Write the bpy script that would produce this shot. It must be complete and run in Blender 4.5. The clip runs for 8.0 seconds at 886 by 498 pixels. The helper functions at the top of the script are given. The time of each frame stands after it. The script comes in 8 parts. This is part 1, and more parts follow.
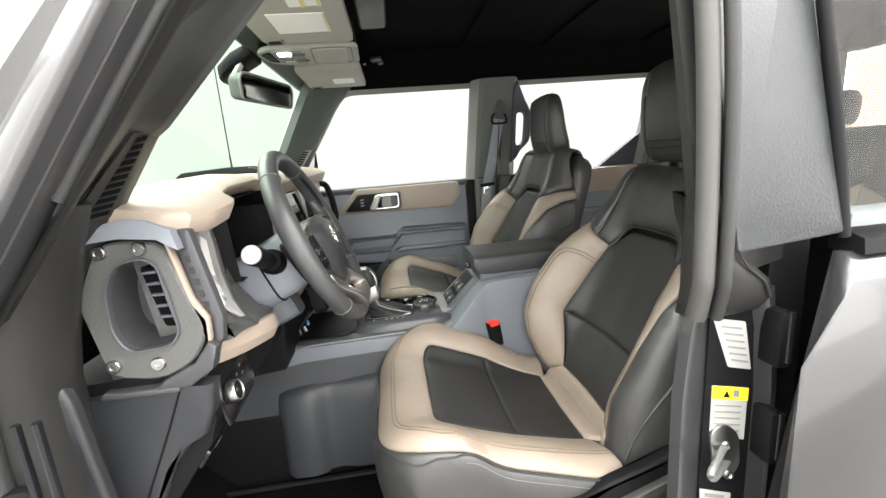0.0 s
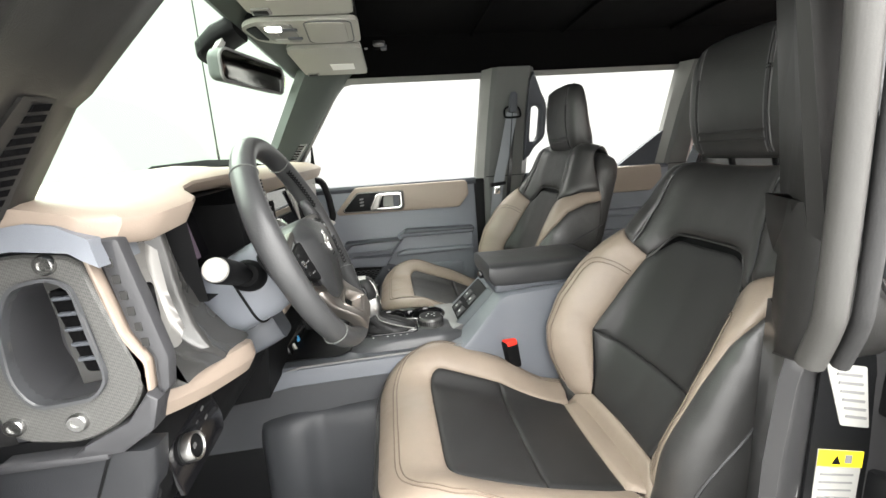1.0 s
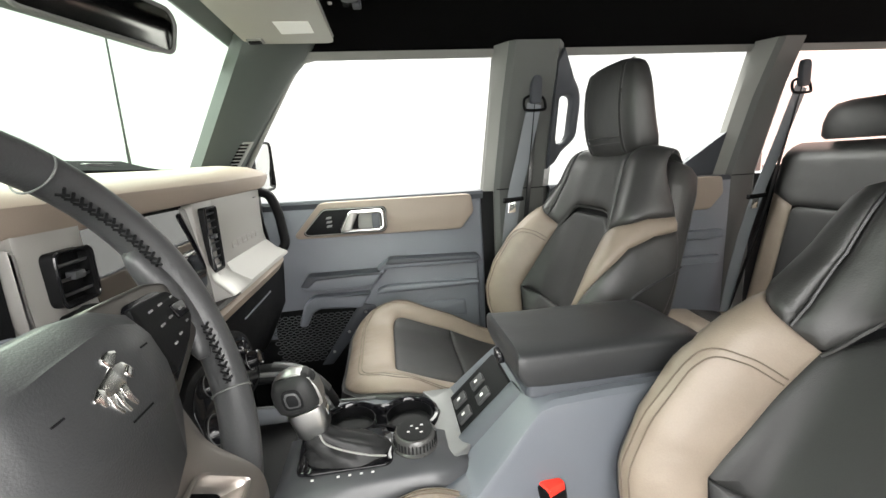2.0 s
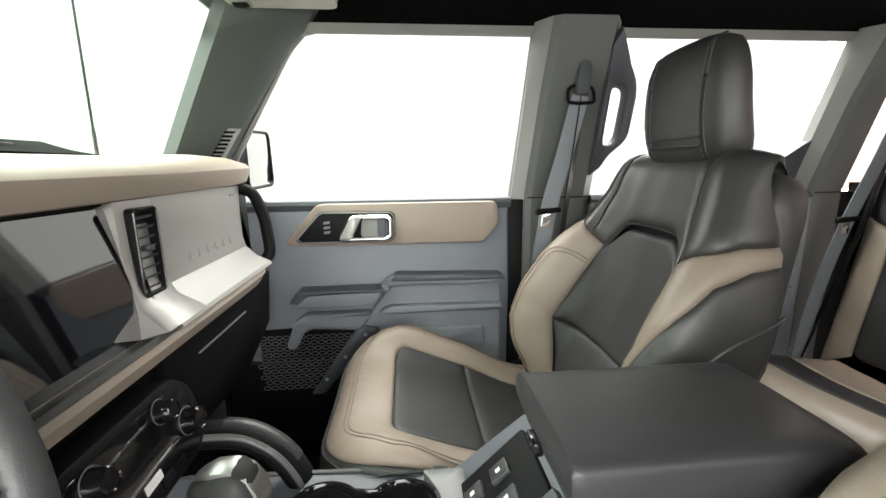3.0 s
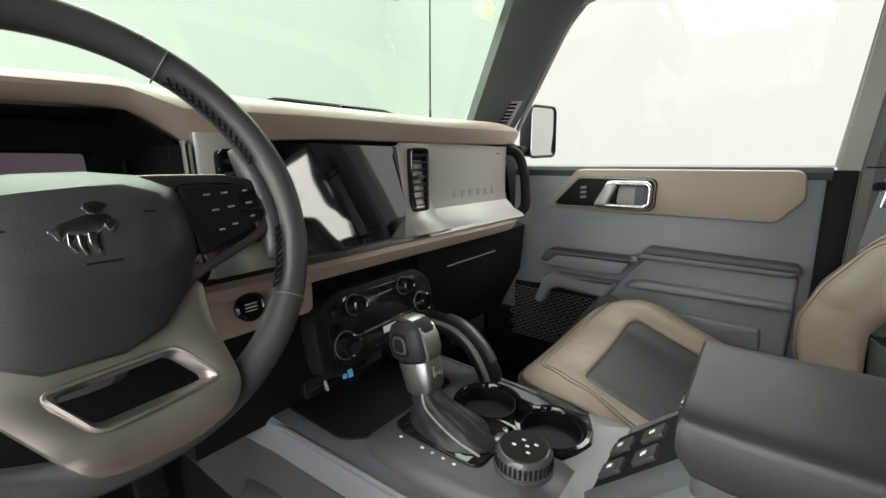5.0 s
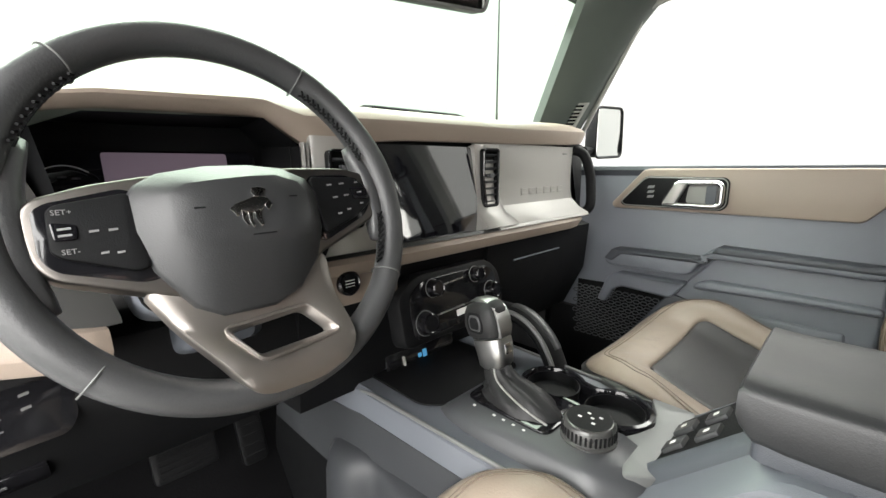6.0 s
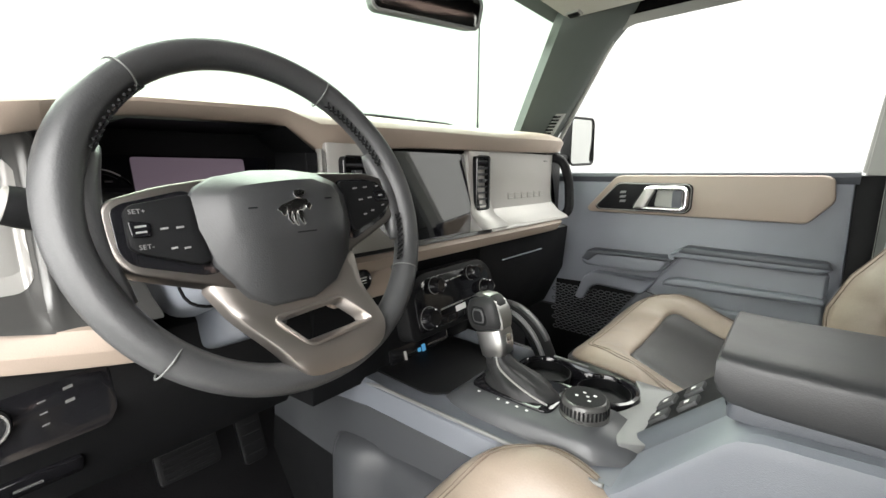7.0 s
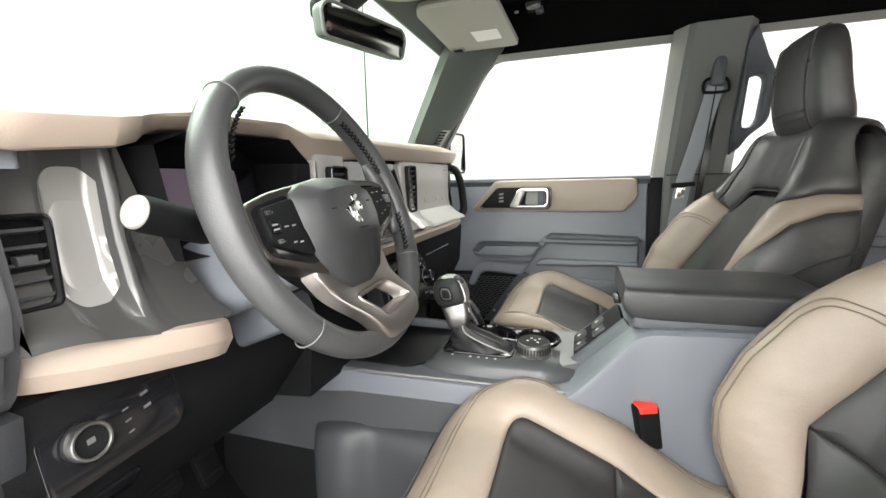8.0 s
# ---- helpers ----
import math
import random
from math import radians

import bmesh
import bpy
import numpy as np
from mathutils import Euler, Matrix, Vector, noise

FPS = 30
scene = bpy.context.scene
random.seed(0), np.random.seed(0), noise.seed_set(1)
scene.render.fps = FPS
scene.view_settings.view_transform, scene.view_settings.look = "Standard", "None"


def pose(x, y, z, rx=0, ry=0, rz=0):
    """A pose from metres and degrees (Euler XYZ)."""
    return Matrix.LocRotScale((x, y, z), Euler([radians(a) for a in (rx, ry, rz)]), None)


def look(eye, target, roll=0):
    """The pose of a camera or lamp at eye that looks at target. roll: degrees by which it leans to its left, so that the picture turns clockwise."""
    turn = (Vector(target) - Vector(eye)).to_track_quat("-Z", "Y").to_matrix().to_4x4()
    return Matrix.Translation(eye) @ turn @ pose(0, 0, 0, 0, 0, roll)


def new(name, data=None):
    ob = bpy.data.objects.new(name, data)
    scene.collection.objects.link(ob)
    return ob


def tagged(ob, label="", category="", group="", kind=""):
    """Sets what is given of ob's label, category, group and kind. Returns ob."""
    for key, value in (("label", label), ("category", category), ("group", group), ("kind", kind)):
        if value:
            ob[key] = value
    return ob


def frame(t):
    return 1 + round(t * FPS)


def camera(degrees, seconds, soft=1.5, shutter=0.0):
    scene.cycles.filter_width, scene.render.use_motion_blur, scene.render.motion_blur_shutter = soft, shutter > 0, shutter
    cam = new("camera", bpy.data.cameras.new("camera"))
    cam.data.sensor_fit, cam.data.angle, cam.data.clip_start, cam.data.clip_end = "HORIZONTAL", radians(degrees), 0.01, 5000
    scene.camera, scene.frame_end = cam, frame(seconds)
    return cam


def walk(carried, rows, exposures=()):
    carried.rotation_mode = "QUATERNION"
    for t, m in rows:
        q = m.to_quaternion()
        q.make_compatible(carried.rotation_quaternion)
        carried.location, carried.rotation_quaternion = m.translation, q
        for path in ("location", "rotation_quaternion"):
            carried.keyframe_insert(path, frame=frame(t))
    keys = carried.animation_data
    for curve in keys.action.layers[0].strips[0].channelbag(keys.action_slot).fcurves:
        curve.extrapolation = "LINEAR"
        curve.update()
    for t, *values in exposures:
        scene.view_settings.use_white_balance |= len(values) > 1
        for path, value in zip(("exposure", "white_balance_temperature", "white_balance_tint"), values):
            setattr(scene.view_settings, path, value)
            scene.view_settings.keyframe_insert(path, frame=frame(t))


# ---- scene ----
cam = camera(93.8, 8.0)
METRES, EYE, TILT, LEAN, TURN = 1.5, 1.55, -12.35, 4.49, -7.55
ROWS = [
    (0.0, 0.0, 0.0, 0.0, 0.0, 0.0, -0.0),
    (0.5, -0.014, 0.013, 0.0005, -0.16, -0.19, -0.25),
    (1.0, -0.0199, 0.1036, 0.0131, -0.12, -0.02, -0.67),
    (1.5, -0.0207, 0.2668, 0.0487, -0.81, 0.52, -1.29),
    (3.0, -0.0207, 0.5509, 0.1062, 1.57, 1.02, -4.23),
    (3.5, -0.0169, 0.5663, 0.1022, 9.61, 0.35, -6.41),
    (4.0, 0.0221, 0.5712, 0.0977, 21.52, -1.35, -9.13),
    (4.5, 0.0741, 0.5701, 0.0812, 33.57, -3.74, -10.91),
    (5.0, 0.1011, 0.5534, 0.0666, 43.75, -6.06, -11.65),
    (6.5, 0.1275, 0.4881, 0.0478, 52.13, -7.1, -12.08),
    (7.0, 0.1259, 0.4592, 0.0414, 47.19, -5.42, -12.0),
    (7.5, 0.0914, 0.399, 0.0203, 35.29, -2.34, -10.56),
    (8.0, 0.0669, 0.294, -0.0022, 24.79, -0.08, -8.01),
]
EXPOSURES = [(0.0, 1.26, 6500, 10), (1.5, 1.58, 6500, 10), (3.0, 1.70, 6500, 10), (4.2, 1.62, 6500, 10), (4.5, 1.08, 6550, 8), (5.0, 1.00, 6550, 8), (5.6, 1.52, 6500, 10), (8.0, 1.64, 6500, 10)]
walk(cam, [(t, pose(0, 0, EYE, TILT, LEAN, TURN) @ pose(METRES * x, METRES * y, METRES * z, 90 + pitch, roll, yaw)) for t, x, y, z, yaw, pitch, roll in ROWS], EXPOSURES)

# ---- light: a bright white photo booth round the car ----
world = bpy.data.worlds.new("world")
scene.world = world
world.use_nodes = True
world.node_tree.nodes["Background"].inputs[0].default_value = (1, 1, 1, 1)
world.node_tree.nodes["Background"].inputs[1].default_value = 0.3
BOOTH = 2.1         # the booth walls' own glow, in place of light cast on them
CEILING = 5.4        # glow of an unseen ceiling, added to light the cabin
SIDE_LAMP = 34.0     # added fill lamp on the driver's side, behind the open door
FRONT_LAMP = 44.0   # added fill lamp ahead of the car


def fill_lamp(name, loc, target, sx, sy, watts, colour=(1, 0.98, 0.95)):
    lamp = bpy.data.lights.new(name, "AREA")
    lamp.shape, lamp.size, lamp.size_y, lamp.energy, lamp.color = "RECTANGLE", sx, sy, watts, colour
    ob = new(name, lamp)
    ob.matrix_world = look(loc, target)
    return ob


# unseen lamps, added to brighten the cabin
fill_lamp("softbox_side", (1.0, -2.8, 2.35), (0.1, 1.3, 1.45), 2.8, 2.0, SIDE_LAMP)
fill_lamp("softbox_front", (-3.4, -0.6, 2.5), (0.1, 2.0, 1.3), 3.0, 1.8, FRONT_LAMP)


# ---- materials ----
def material(name, colour, rough=0.5, metal=0.0, grain=600.0, bump=0.15, vary=0.12, patch=6.0, coat=0.0, spec=0.42, sheen=0.0, fold=0.0):
    spread = 0.07 if bump else 0.012
    m = bpy.data.materials.new(name)
    m.use_nodes = True
    nt = m.node_tree
    b = nt.nodes["Principled BSDF"]
    b.inputs["Metallic"].default_value = metal
    b.inputs["Coat Weight"].default_value = coat
    b.inputs["Coat Roughness"].default_value = 0.08
    b.inputs["Specular IOR Level"].default_value = spec
    b.inputs["Sheen Weight"].default_value = sheen
    co = nt.nodes.new("ShaderNodeTexCoord")
    big = nt.nodes.new("ShaderNodeTexNoise")
    big.inputs["Scale"].default_value, big.inputs["Detail"].default_value = patch, 4
    fine = nt.nodes.new("ShaderNodeTexNoise")
    fine.inputs["Scale"].default_value, fine.inputs["Detail"].default_value = grain, 3
    nt.links.new(co.outputs["Object"], big.inputs["Vector"])
    nt.links.new(co.outputs["Object"], fine.inputs["Vector"])
    add = nt.nodes.new("ShaderNodeMath")
    add.operation = "MULTIPLY_ADD"
    nt.links.new(fine.outputs["Fac"], add.inputs[0])
    add.inputs[1].default_value = 0.45
    nt.links.new(big.outputs["Fac"], add.inputs[2])
    ramp = nt.nodes.new("ShaderNodeMapRange")
    ramp.inputs["From Min"].default_value, ramp.inputs["From Max"].default_value = 0.45, 1.0
    ramp.inputs["To Min"].default_value, ramp.inputs["To Max"].default_value = 1 - vary, 1 + vary
    nt.links.new(add.outputs[0], ramp.inputs["Value"])
    mul = nt.nodes.new("ShaderNodeVectorMath")
    mul.operation = "SCALE"
    mul.inputs[0].default_value = colour
    nt.links.new(ramp.outputs[0], mul.inputs["Scale"])
    nt.links.new(mul.outputs[0], b.inputs["Base Color"])
    rr = nt.nodes.new("ShaderNodeMapRange")
    rr.inputs["From Min"].default_value, rr.inputs["From Max"].default_value = 0.3, 0.7
    rr.inputs["To Min"].default_value, rr.inputs["To Max"].default_value = max(0.02, rough - spread), min(1, rough + spread)
    nt.links.new(big.outputs["Fac"], rr.inputs["Value"])
    nt.links.new(rr.outputs[0], b.inputs["Roughness"])
    if bump:
        bp = nt.nodes.new("ShaderNodeBump")
        bp.inputs["Strength"].default_value, bp.inputs["Distance"].default_value = bump, 0.0012
        nt.links.new(fine.outputs["Fac"], bp.inputs["Height"])
        nt.links.new(bp.outputs[0], b.inputs["Normal"])
        if fold:
            soft = nt.nodes.new("ShaderNodeTexNoise")
            soft.inputs["Scale"].default_value, soft.inputs["Detail"].default_value = 16.0, 2
            nt.links.new(co.outputs["Object"], soft.inputs["Vector"])
            fb = nt.nodes.new("ShaderNodeBump")
            fb.inputs["Strength"].default_value, fb.inputs["Distance"].default_value = fold, 0.02
            nt.links.new(soft.outputs["Fac"], fb.inputs["Height"])
            nt.links.new(fb.outputs[0], bp.inputs["Normal"])
    return m


def weave(name, c1, c2, scale, rough, angle=0.0):
    """A fine printed or woven pattern of two tones, with relief."""
    m = material(name, c1, rough)
    nt = m.node_tree
    b = nt.nodes["Principled BSDF"]
    co = nt.nodes.new("ShaderNodeTexCoord")
    mp = nt.nodes.new("ShaderNodeMapping")
    mp.inputs["Rotation"].default_value = (radians(angle), radians(angle), 0)
    ck = nt.nodes.new("ShaderNodeTexChecker")
    ck.inputs["Scale"].default_value = scale
    ck.inputs["Color1"].default_value, ck.inputs["Color2"].default_value = (*c1, 1), (*c2, 1)
    nt.links.new(co.outputs["Object"], mp.inputs[0])
    nt.links.new(mp.outputs[0], ck.inputs["Vector"])
    nt.links.new(ck.outputs["Color"], b.inputs["Base Color"])
    bp = nt.nodes.new("ShaderNodeBump")
    bp.inputs["Strength"].default_value, bp.inputs["Distance"].default_value = 0.4, 0.001
    nt.links.new(ck.outputs["Fac"], bp.inputs["Height"])
    nt.links.new(bp.outputs[0], b.inputs["Normal"])
    return m


def glass(name, tint, gloss=0.06):
    m = bpy.data.materials.new(name)
    m.use_nodes = True
    nt = m.node_tree
    nt.nodes.remove(nt.nodes["Principled BSDF"])
    tr, gl, mix = nt.nodes.new("ShaderNodeBsdfTransparent"), nt.nodes.new("ShaderNodeBsdfGlossy"), nt.nodes.new("ShaderNodeMixShader")
    tr.inputs[0].default_value = (*tint, 1)
    gl.inputs["Roughness"].default_value = 0.02
    mix.inputs[0].default_value = gloss
    nt.links.new(tr.outputs[0], mix.inputs[1])
    nt.links.new(gl.outputs[0], mix.inputs[2])
    nt.links.new(mix.outputs[0], nt.nodes["Material Output"].inputs[0])
    return m


def glow(name, colour, strength, base=1.0):
    m = bpy.data.materials.new(name)
    m.use_nodes = True
    b = m.node_tree.nodes["Principled BSDF"]
    b.inputs["Base Color"].default_value = (*[c * base for c in colour], 1)
    b.inputs["Emission Color"].default_value = (*colour, 1)
    b.inputs["Emission Strength"].default_value = strength
    b.inputs["Roughness"].default_value = 1.0
    b.inputs["Specular IOR Level"].default_value = 0.0
    return m


TAN = material("tan_leather", (0.212, 0.173, 0.137), 0.44, grain=420, bump=0.22, vary=0.09, patch=9, fold=0.20)
TAN_PAD = material("tan_soft_plastic", (0.246, 0.200, 0.163), 0.52, grain=700, bump=0.2, vary=0.05)
BLACK = material("black_leather", (0.028, 0.028, 0.0272), 0.42, grain=420, bump=0.25, vary=0.12, patch=9, spec=0.55, fold=0.10)
CLOTH = material("black_perforated_leather", (0.017, 0.0172, 0.0172), 0.5, grain=900, bump=0.35, vary=0.15)
SLATE = material("slate_plastic", (0.148, 0.160, 0.181), 0.44, grain=900, bump=0.25, vary=0.08)
SLATE_DARK = material("dark_slate_plastic", (0.050, 0.055, 0.064), 0.5, grain=900, bump=0.25, vary=0.08)
DARK = material("black_plastic", (0.0046, 0.0048, 0.0052), 0.55, spec=0.12, grain=900, bump=0.25, vary=0.1)
GREY = material("grey_trim_plastic", (0.19, 0.19, 0.178), 0.55, grain=900, bump=0.2, vary=0.06)
BEIGE = material("pale_grey_trim", (0.21, 0.20, 0.18), 0.55, grain=900, bump=0.15, vary=0.05)
SILVER = material("satin_silver_paint", (0.31, 0.302, 0.284), 0.36, 0.35, grain=1500, bump=0.03, vary=0.05)
BRONZE = material("warm_satin_metal", (0.32, 0.296, 0.275), 0.44, 1.0, grain=1500, bump=0.03, vary=0.05)
# the spoke metal darkened, with dark reflections put into its colour
BEZEL = material("dark_bronze_metal", (0.165, 0.154, 0.143), 0.38, 1.0, grain=1500, bump=0.03, vary=0.05)
BADGE = material("satin_chrome_badge", (0.72, 0.72, 0.70), 0.20, 1.0, bump=0.0, vary=0.03)
CHROME = material("chrome", (0.75, 0.75, 0.74), 0.14, 1.0, bump=0.0, vary=0.03)
STEEL = material("brushed_steel", (0.42, 0.42, 0.41), 0.3, 1.0, bump=0.03, vary=0.05)
GLOSS = material("gloss_black", (0.006, 0.006, 0.007), 0.08, bump=0.0, vary=0.1)
RUBBER = material("black_rubber", (0.016, 0.016, 0.016), 0.62, grain=500, bump=0.3, vary=0.2)
CARPET = material("black_floor", (0.0035, 0.0035, 0.0038), 0.9, grain=300, bump=0.5, vary=0.25, spec=0.03)
ROOF = material("black_headliner", (0.0025, 0.0025, 0.0025), 0.9, grain=500, bump=0.4, vary=0.3, spec=0.05)
PAINT = material("grey_metallic_paint", (0.046, 0.046, 0.047), 0.30, 0.5, grain=2500, bump=0.0, vary=0.05, coat=0.55)
APPLIQUE = material("textured_black_panel", (0.024, 0.026, 0.028), 0.40, grain=260, bump=0.5, vary=0.35, patch=9)
BELT = material("seat_belt_webbing", (0.17, 0.185, 0.20), 0.5, grain=1200, bump=0.3, vary=0.1)
WHITE = material("white_paper", (0.78, 0.78, 0.76), 0.6, bump=0.0, vary=0.03)
FADED = material("faded_yellow_print", (0.62, 0.56, 0.26), 0.5, bump=0.0, vary=0.03)
YELLOW = material("yellow_label", (0.80, 0.62, 0.02), 0.5, bump=0.0, vary=0.03)
PRINT = material("grey_print", (0.16, 0.16, 0.16), 0.6, bump=0.0, vary=0.03)
DIM_PRINT = material("dim_print", (0.07, 0.07, 0.07), 0.6, bump=0.0, vary=0.03)
PALE = material("pale_print", (0.62, 0.62, 0.60), 0.5, bump=0.0, vary=0.03)
RED = material("red_button", (0.72, 0.035, 0.02), 0.4, bump=0.0, vary=0.05)
BLUE = glow("blue_lit_symbol", (0.06, 0.22, 0.40), 0.22)
DOME = glow("lit_dome_lamp", (1.0, 0.97, 0.9), 6.0)
# pale thread made dark brown, the seam's shadow put into the colour
STITCH = material("pale_stitching", (0.11, 0.086, 0.064), 0.6, bump=0.0)
STITCH_DARK = material("grey_stitching", (0.10, 0.10, 0.10), 0.6, bump=0.0)
# paler silver for a reflection painted on the left fascia
FASCIA_SHINE = material("bright_silver_panel", (0.29, 0.285, 0.272), 0.40, 0.4, grain=1500, bump=0.02, vary=0.06)
RIM = material("charcoal_leather", (0.038, 0.039, 0.040), 0.40, grain=420, bump=0.2, vary=0.12, patch=9)
MESH_NET = material("black_net", (0.05, 0.053, 0.056), 0.5)
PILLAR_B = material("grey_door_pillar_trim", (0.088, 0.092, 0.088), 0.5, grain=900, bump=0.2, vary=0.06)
# grey trim tinted green: light through the windscreen put into the colour
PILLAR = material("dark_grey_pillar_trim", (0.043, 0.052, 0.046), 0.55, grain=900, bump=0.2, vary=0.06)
GUNMETAL = material("dark_satin_metal", (0.066, 0.066, 0.064), 0.26, 0.35, grain=1500, bump=0.03, vary=0.06)
# driver's pillar plastic, set darker to offset the doorway's strong light
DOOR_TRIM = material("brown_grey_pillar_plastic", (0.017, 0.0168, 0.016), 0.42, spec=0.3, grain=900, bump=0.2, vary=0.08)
POCKET = material("dark_slate_handle_plastic", (0.034, 0.0345, 0.037), 0.42, grain=900, bump=0.2, vary=0.08)
MOULDED = material("moulded_floor_plastic", (0.028, 0.030, 0.033), 0.52, grain=500, bump=0.25, vary=0.12, patch=6)
# slate with the shade low in the doorway put into its colour
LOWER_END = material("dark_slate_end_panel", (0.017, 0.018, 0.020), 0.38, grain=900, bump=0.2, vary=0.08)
# the door's slate again, darkened for the weaker light on the console
SLATE_SHADED = material("deep_slate_plastic", (0.094, 0.102, 0.116), 0.42, grain=900, bump=0.25, vary=0.08)
LABEL = material("printed_film_label", (0.30, 0.30, 0.28), 0.45, bump=0.0, vary=0.04)
COVER = material("charcoal_soft_plastic", (0.026, 0.027, 0.028), 0.40, grain=700, bump=0.2, vary=0.08)
SURROUND = material("dark_console_plastic", (0.046, 0.048, 0.051), 0.36, grain=900, bump=0.15, vary=0.08)
BOOT = material("soft_black_leather", (0.015, 0.0152, 0.0155), 0.46, grain=500, bump=0.25, vary=0.15, spec=0.22)
SEAL = material("grey_rubber_seal", (0.046, 0.045, 0.042), 0.5, grain=500, bump=0.2, vary=0.1)
SATIN = material("satin_grey_plate", (0.118, 0.120, 0.118), 0.42, 0.2, grain=1500, bump=0.03, vary=0.06)
TREAD = weave("ribbed_grey_plastic", (0.080, 0.080, 0.076), (0.045, 0.045, 0.043), 700.0, 0.5, 30)
HEAD_GREY = material("grey_visor_vinyl", (0.33, 0.325, 0.29), 0.6, grain=700, bump=0.2, vary=0.05)
SCREEN = material("dark_glass_screen", (0.004, 0.004, 0.006), 0.04, bump=0.0, vary=0.1, spec=0.9)
SCREEN.node_tree.nodes["Principled BSDF"].inputs["IOR"].default_value = 1.7
# dim glow that imitates a mauve reflection on the display glass
CLUSTER = glow("dim_instrument_display", (0.26, 0.20, 0.25), 0.10, 0.3)
MIRROR = material("mirror_glass", (0.62, 0.63, 0.62), 0.02, 1.0, bump=0.0, vary=0.0)
GLASS_FRONT = glass("green_tinted_glass", (0.86, 0.95, 0.87), 0.03)
GLASS_SIDE = glass("clear_side_glass", (0.95, 0.96, 0.94), 0.02)
GLASS_DARK = glass("privacy_glass", (0.50, 0.425, 0.40))
FLOOR_TILE = material("pale_booth_floor", (0.15, 0.15, 0.147), 0.35, grain=40, bump=0.05, vary=0.1, patch=1.5)


# ---- building helpers ----
def thing(name, label, category, loc=(0, 0, 0), group="", kind=""):
    ob = new(name)
    ob.location = loc
    ob.empty_display_size = 0.05
    return tagged(ob, label, category, group, kind)


def root(ob):
    while ob.parent:
        ob = ob.parent
    return ob


def part(name, bm, mat, parent, label="", smooth=40):
    """One mesh object under a thing or a part; the bmesh is in the thing's own frame (world, less its place)."""
    me = bpy.data.meshes.new(name)
    base = root(parent).location
    if base.length:
        bmesh.ops.translate(bm, verts=bm.verts, vec=-base)
    bmesh.ops.recalc_face_normals(bm, faces=bm.faces)
    for f in bm.faces:
        f.smooth = True
    for e in bm.edges:
        if len(e.link_faces) == 2 and e.calc_face_angle(0) > radians(smooth):
            e.smooth = False
    bm.to_mesh(me)
    bm.free()
    me.materials.append(mat)
    ob = new(name, me)
    ob.parent = parent
    if label:
        ob["label"] = label
    return ob


def solid(name, bm, mat, label, category, kind="", group="", smooth=40):
    """A top-level thing that is one mesh."""
    me = bpy.data.meshes.new(name)
    bmesh.ops.recalc_face_normals(bm, faces=bm.faces)
    for f in bm.faces:
        f.smooth = True
    for e in bm.edges:
        if len(e.link_faces) == 2 and e.calc_face_angle(0) > radians(smooth):
            e.smooth = False
    bm.to_mesh(me)
    bm.free()
    me.materials.append(mat)
    return tagged(new(name, me), label, category, group, kind)


def box(lo, hi, bevel=0.003, bm=None, seg=2):
    bm = bm or bmesh.new()
    tmp = bmesh.new()
    bmesh.ops.create_cube(tmp, size=1)
    for v in tmp.verts:
        v.co = Vector([lo[i] + (v.co[i] + 0.5) * (hi[i] - lo[i]) for i in range(3)])
    if bevel:
        bmesh.ops.bevel(tmp, geom=tmp.edges[:], offset=bevel, segments=seg, profile=0.5, affect="EDGES")
    return merge(bm, tmp)


def merge(bm, tmp):
    me = bpy.data.meshes.new("tmp")
    tmp.to_mesh(me)
    tmp.free()
    bm.from_mesh(me)
    bpy.data.meshes.remove(me)
    return bm


def rounded(points, radius, n=5):
    """A closed outline with its corners rounded. radius: one for all, or one for each."""
    out, k = [], len(points)
    for i, p in enumerate(points):
        r = radius[i] if isinstance(radius, (list, tuple)) else radius
        p, a, b = Vector(p), Vector(points[i - 1]), Vector(points[(i + 1) % k])
        u, w = (a - p), (b - p)
        r = min(r, u.length * 0.48, w.length * 0.48)
        if r < 1e-5:
            out.append(tuple(p))
            continue
        s, e = p + u.normalized() * r, p + w.normalized() * r
        for j in range(n + 1):
            t = j / n
            out.append(tuple(s * (1 - t) ** 2 + p * 2 * t * (1 - t) + e * t * t))
    return out


def slab(outline, to3d, thick, bevel=0.002, bm=None, seg=2):
    """A plate: a 2D outline carried into space by to3d(u, v, h), from h = 0 to h = thick, its top edge bevelled."""
    bm = bm or bmesh.new()
    cen = Vector((sum(p[0] for p in outline) / len(outline), sum(p[1] for p in outline) / len(outline)))
    area = sum(outline[i - 1][0] * outline[i][1] - outline[i][0] * outline[i - 1][1] for i in range(len(outline)))
    n = len(outline)

    def inset(d):
        res = []
        for i in range(n):
            a, p, b = Vector(outline[i - 1]), Vector(outline[i]), Vector(outline[(i + 1) % n])
            t = (b - a)
            t = t.normalized() if t.length > 1e-9 else Vector((1, 0))
            nn = Vector((-t.y, t.x)) * (1 if area > 0 else -1)
            res.append(p + nn * d)
        return res
    rings = [(0.0, 0.0)] + [(bevel * (1 - math.cos(j / seg * math.pi / 2)), thick - bevel + bevel * math.sin(j / seg * math.pi / 2)) for j in range(seg + 1)]
    if bevel <= 0:
        rings = [(0, 0), (0, thick)]
    vs = [[bm.verts.new(to3d(p[0], p[1], h)) for p in inset(d)] for d, h in rings]
    for r0, r1 in zip(vs, vs[1:]):
        for i in range(n):
            bm.faces.new((r0[i - 1], r0[i], r1[i], r1[i - 1]))
    for ring in (vs[0], vs[-1]):
        f = bm.faces.new(ring)
        bmesh.ops.triangulate(bm, faces=[f])
    return bm


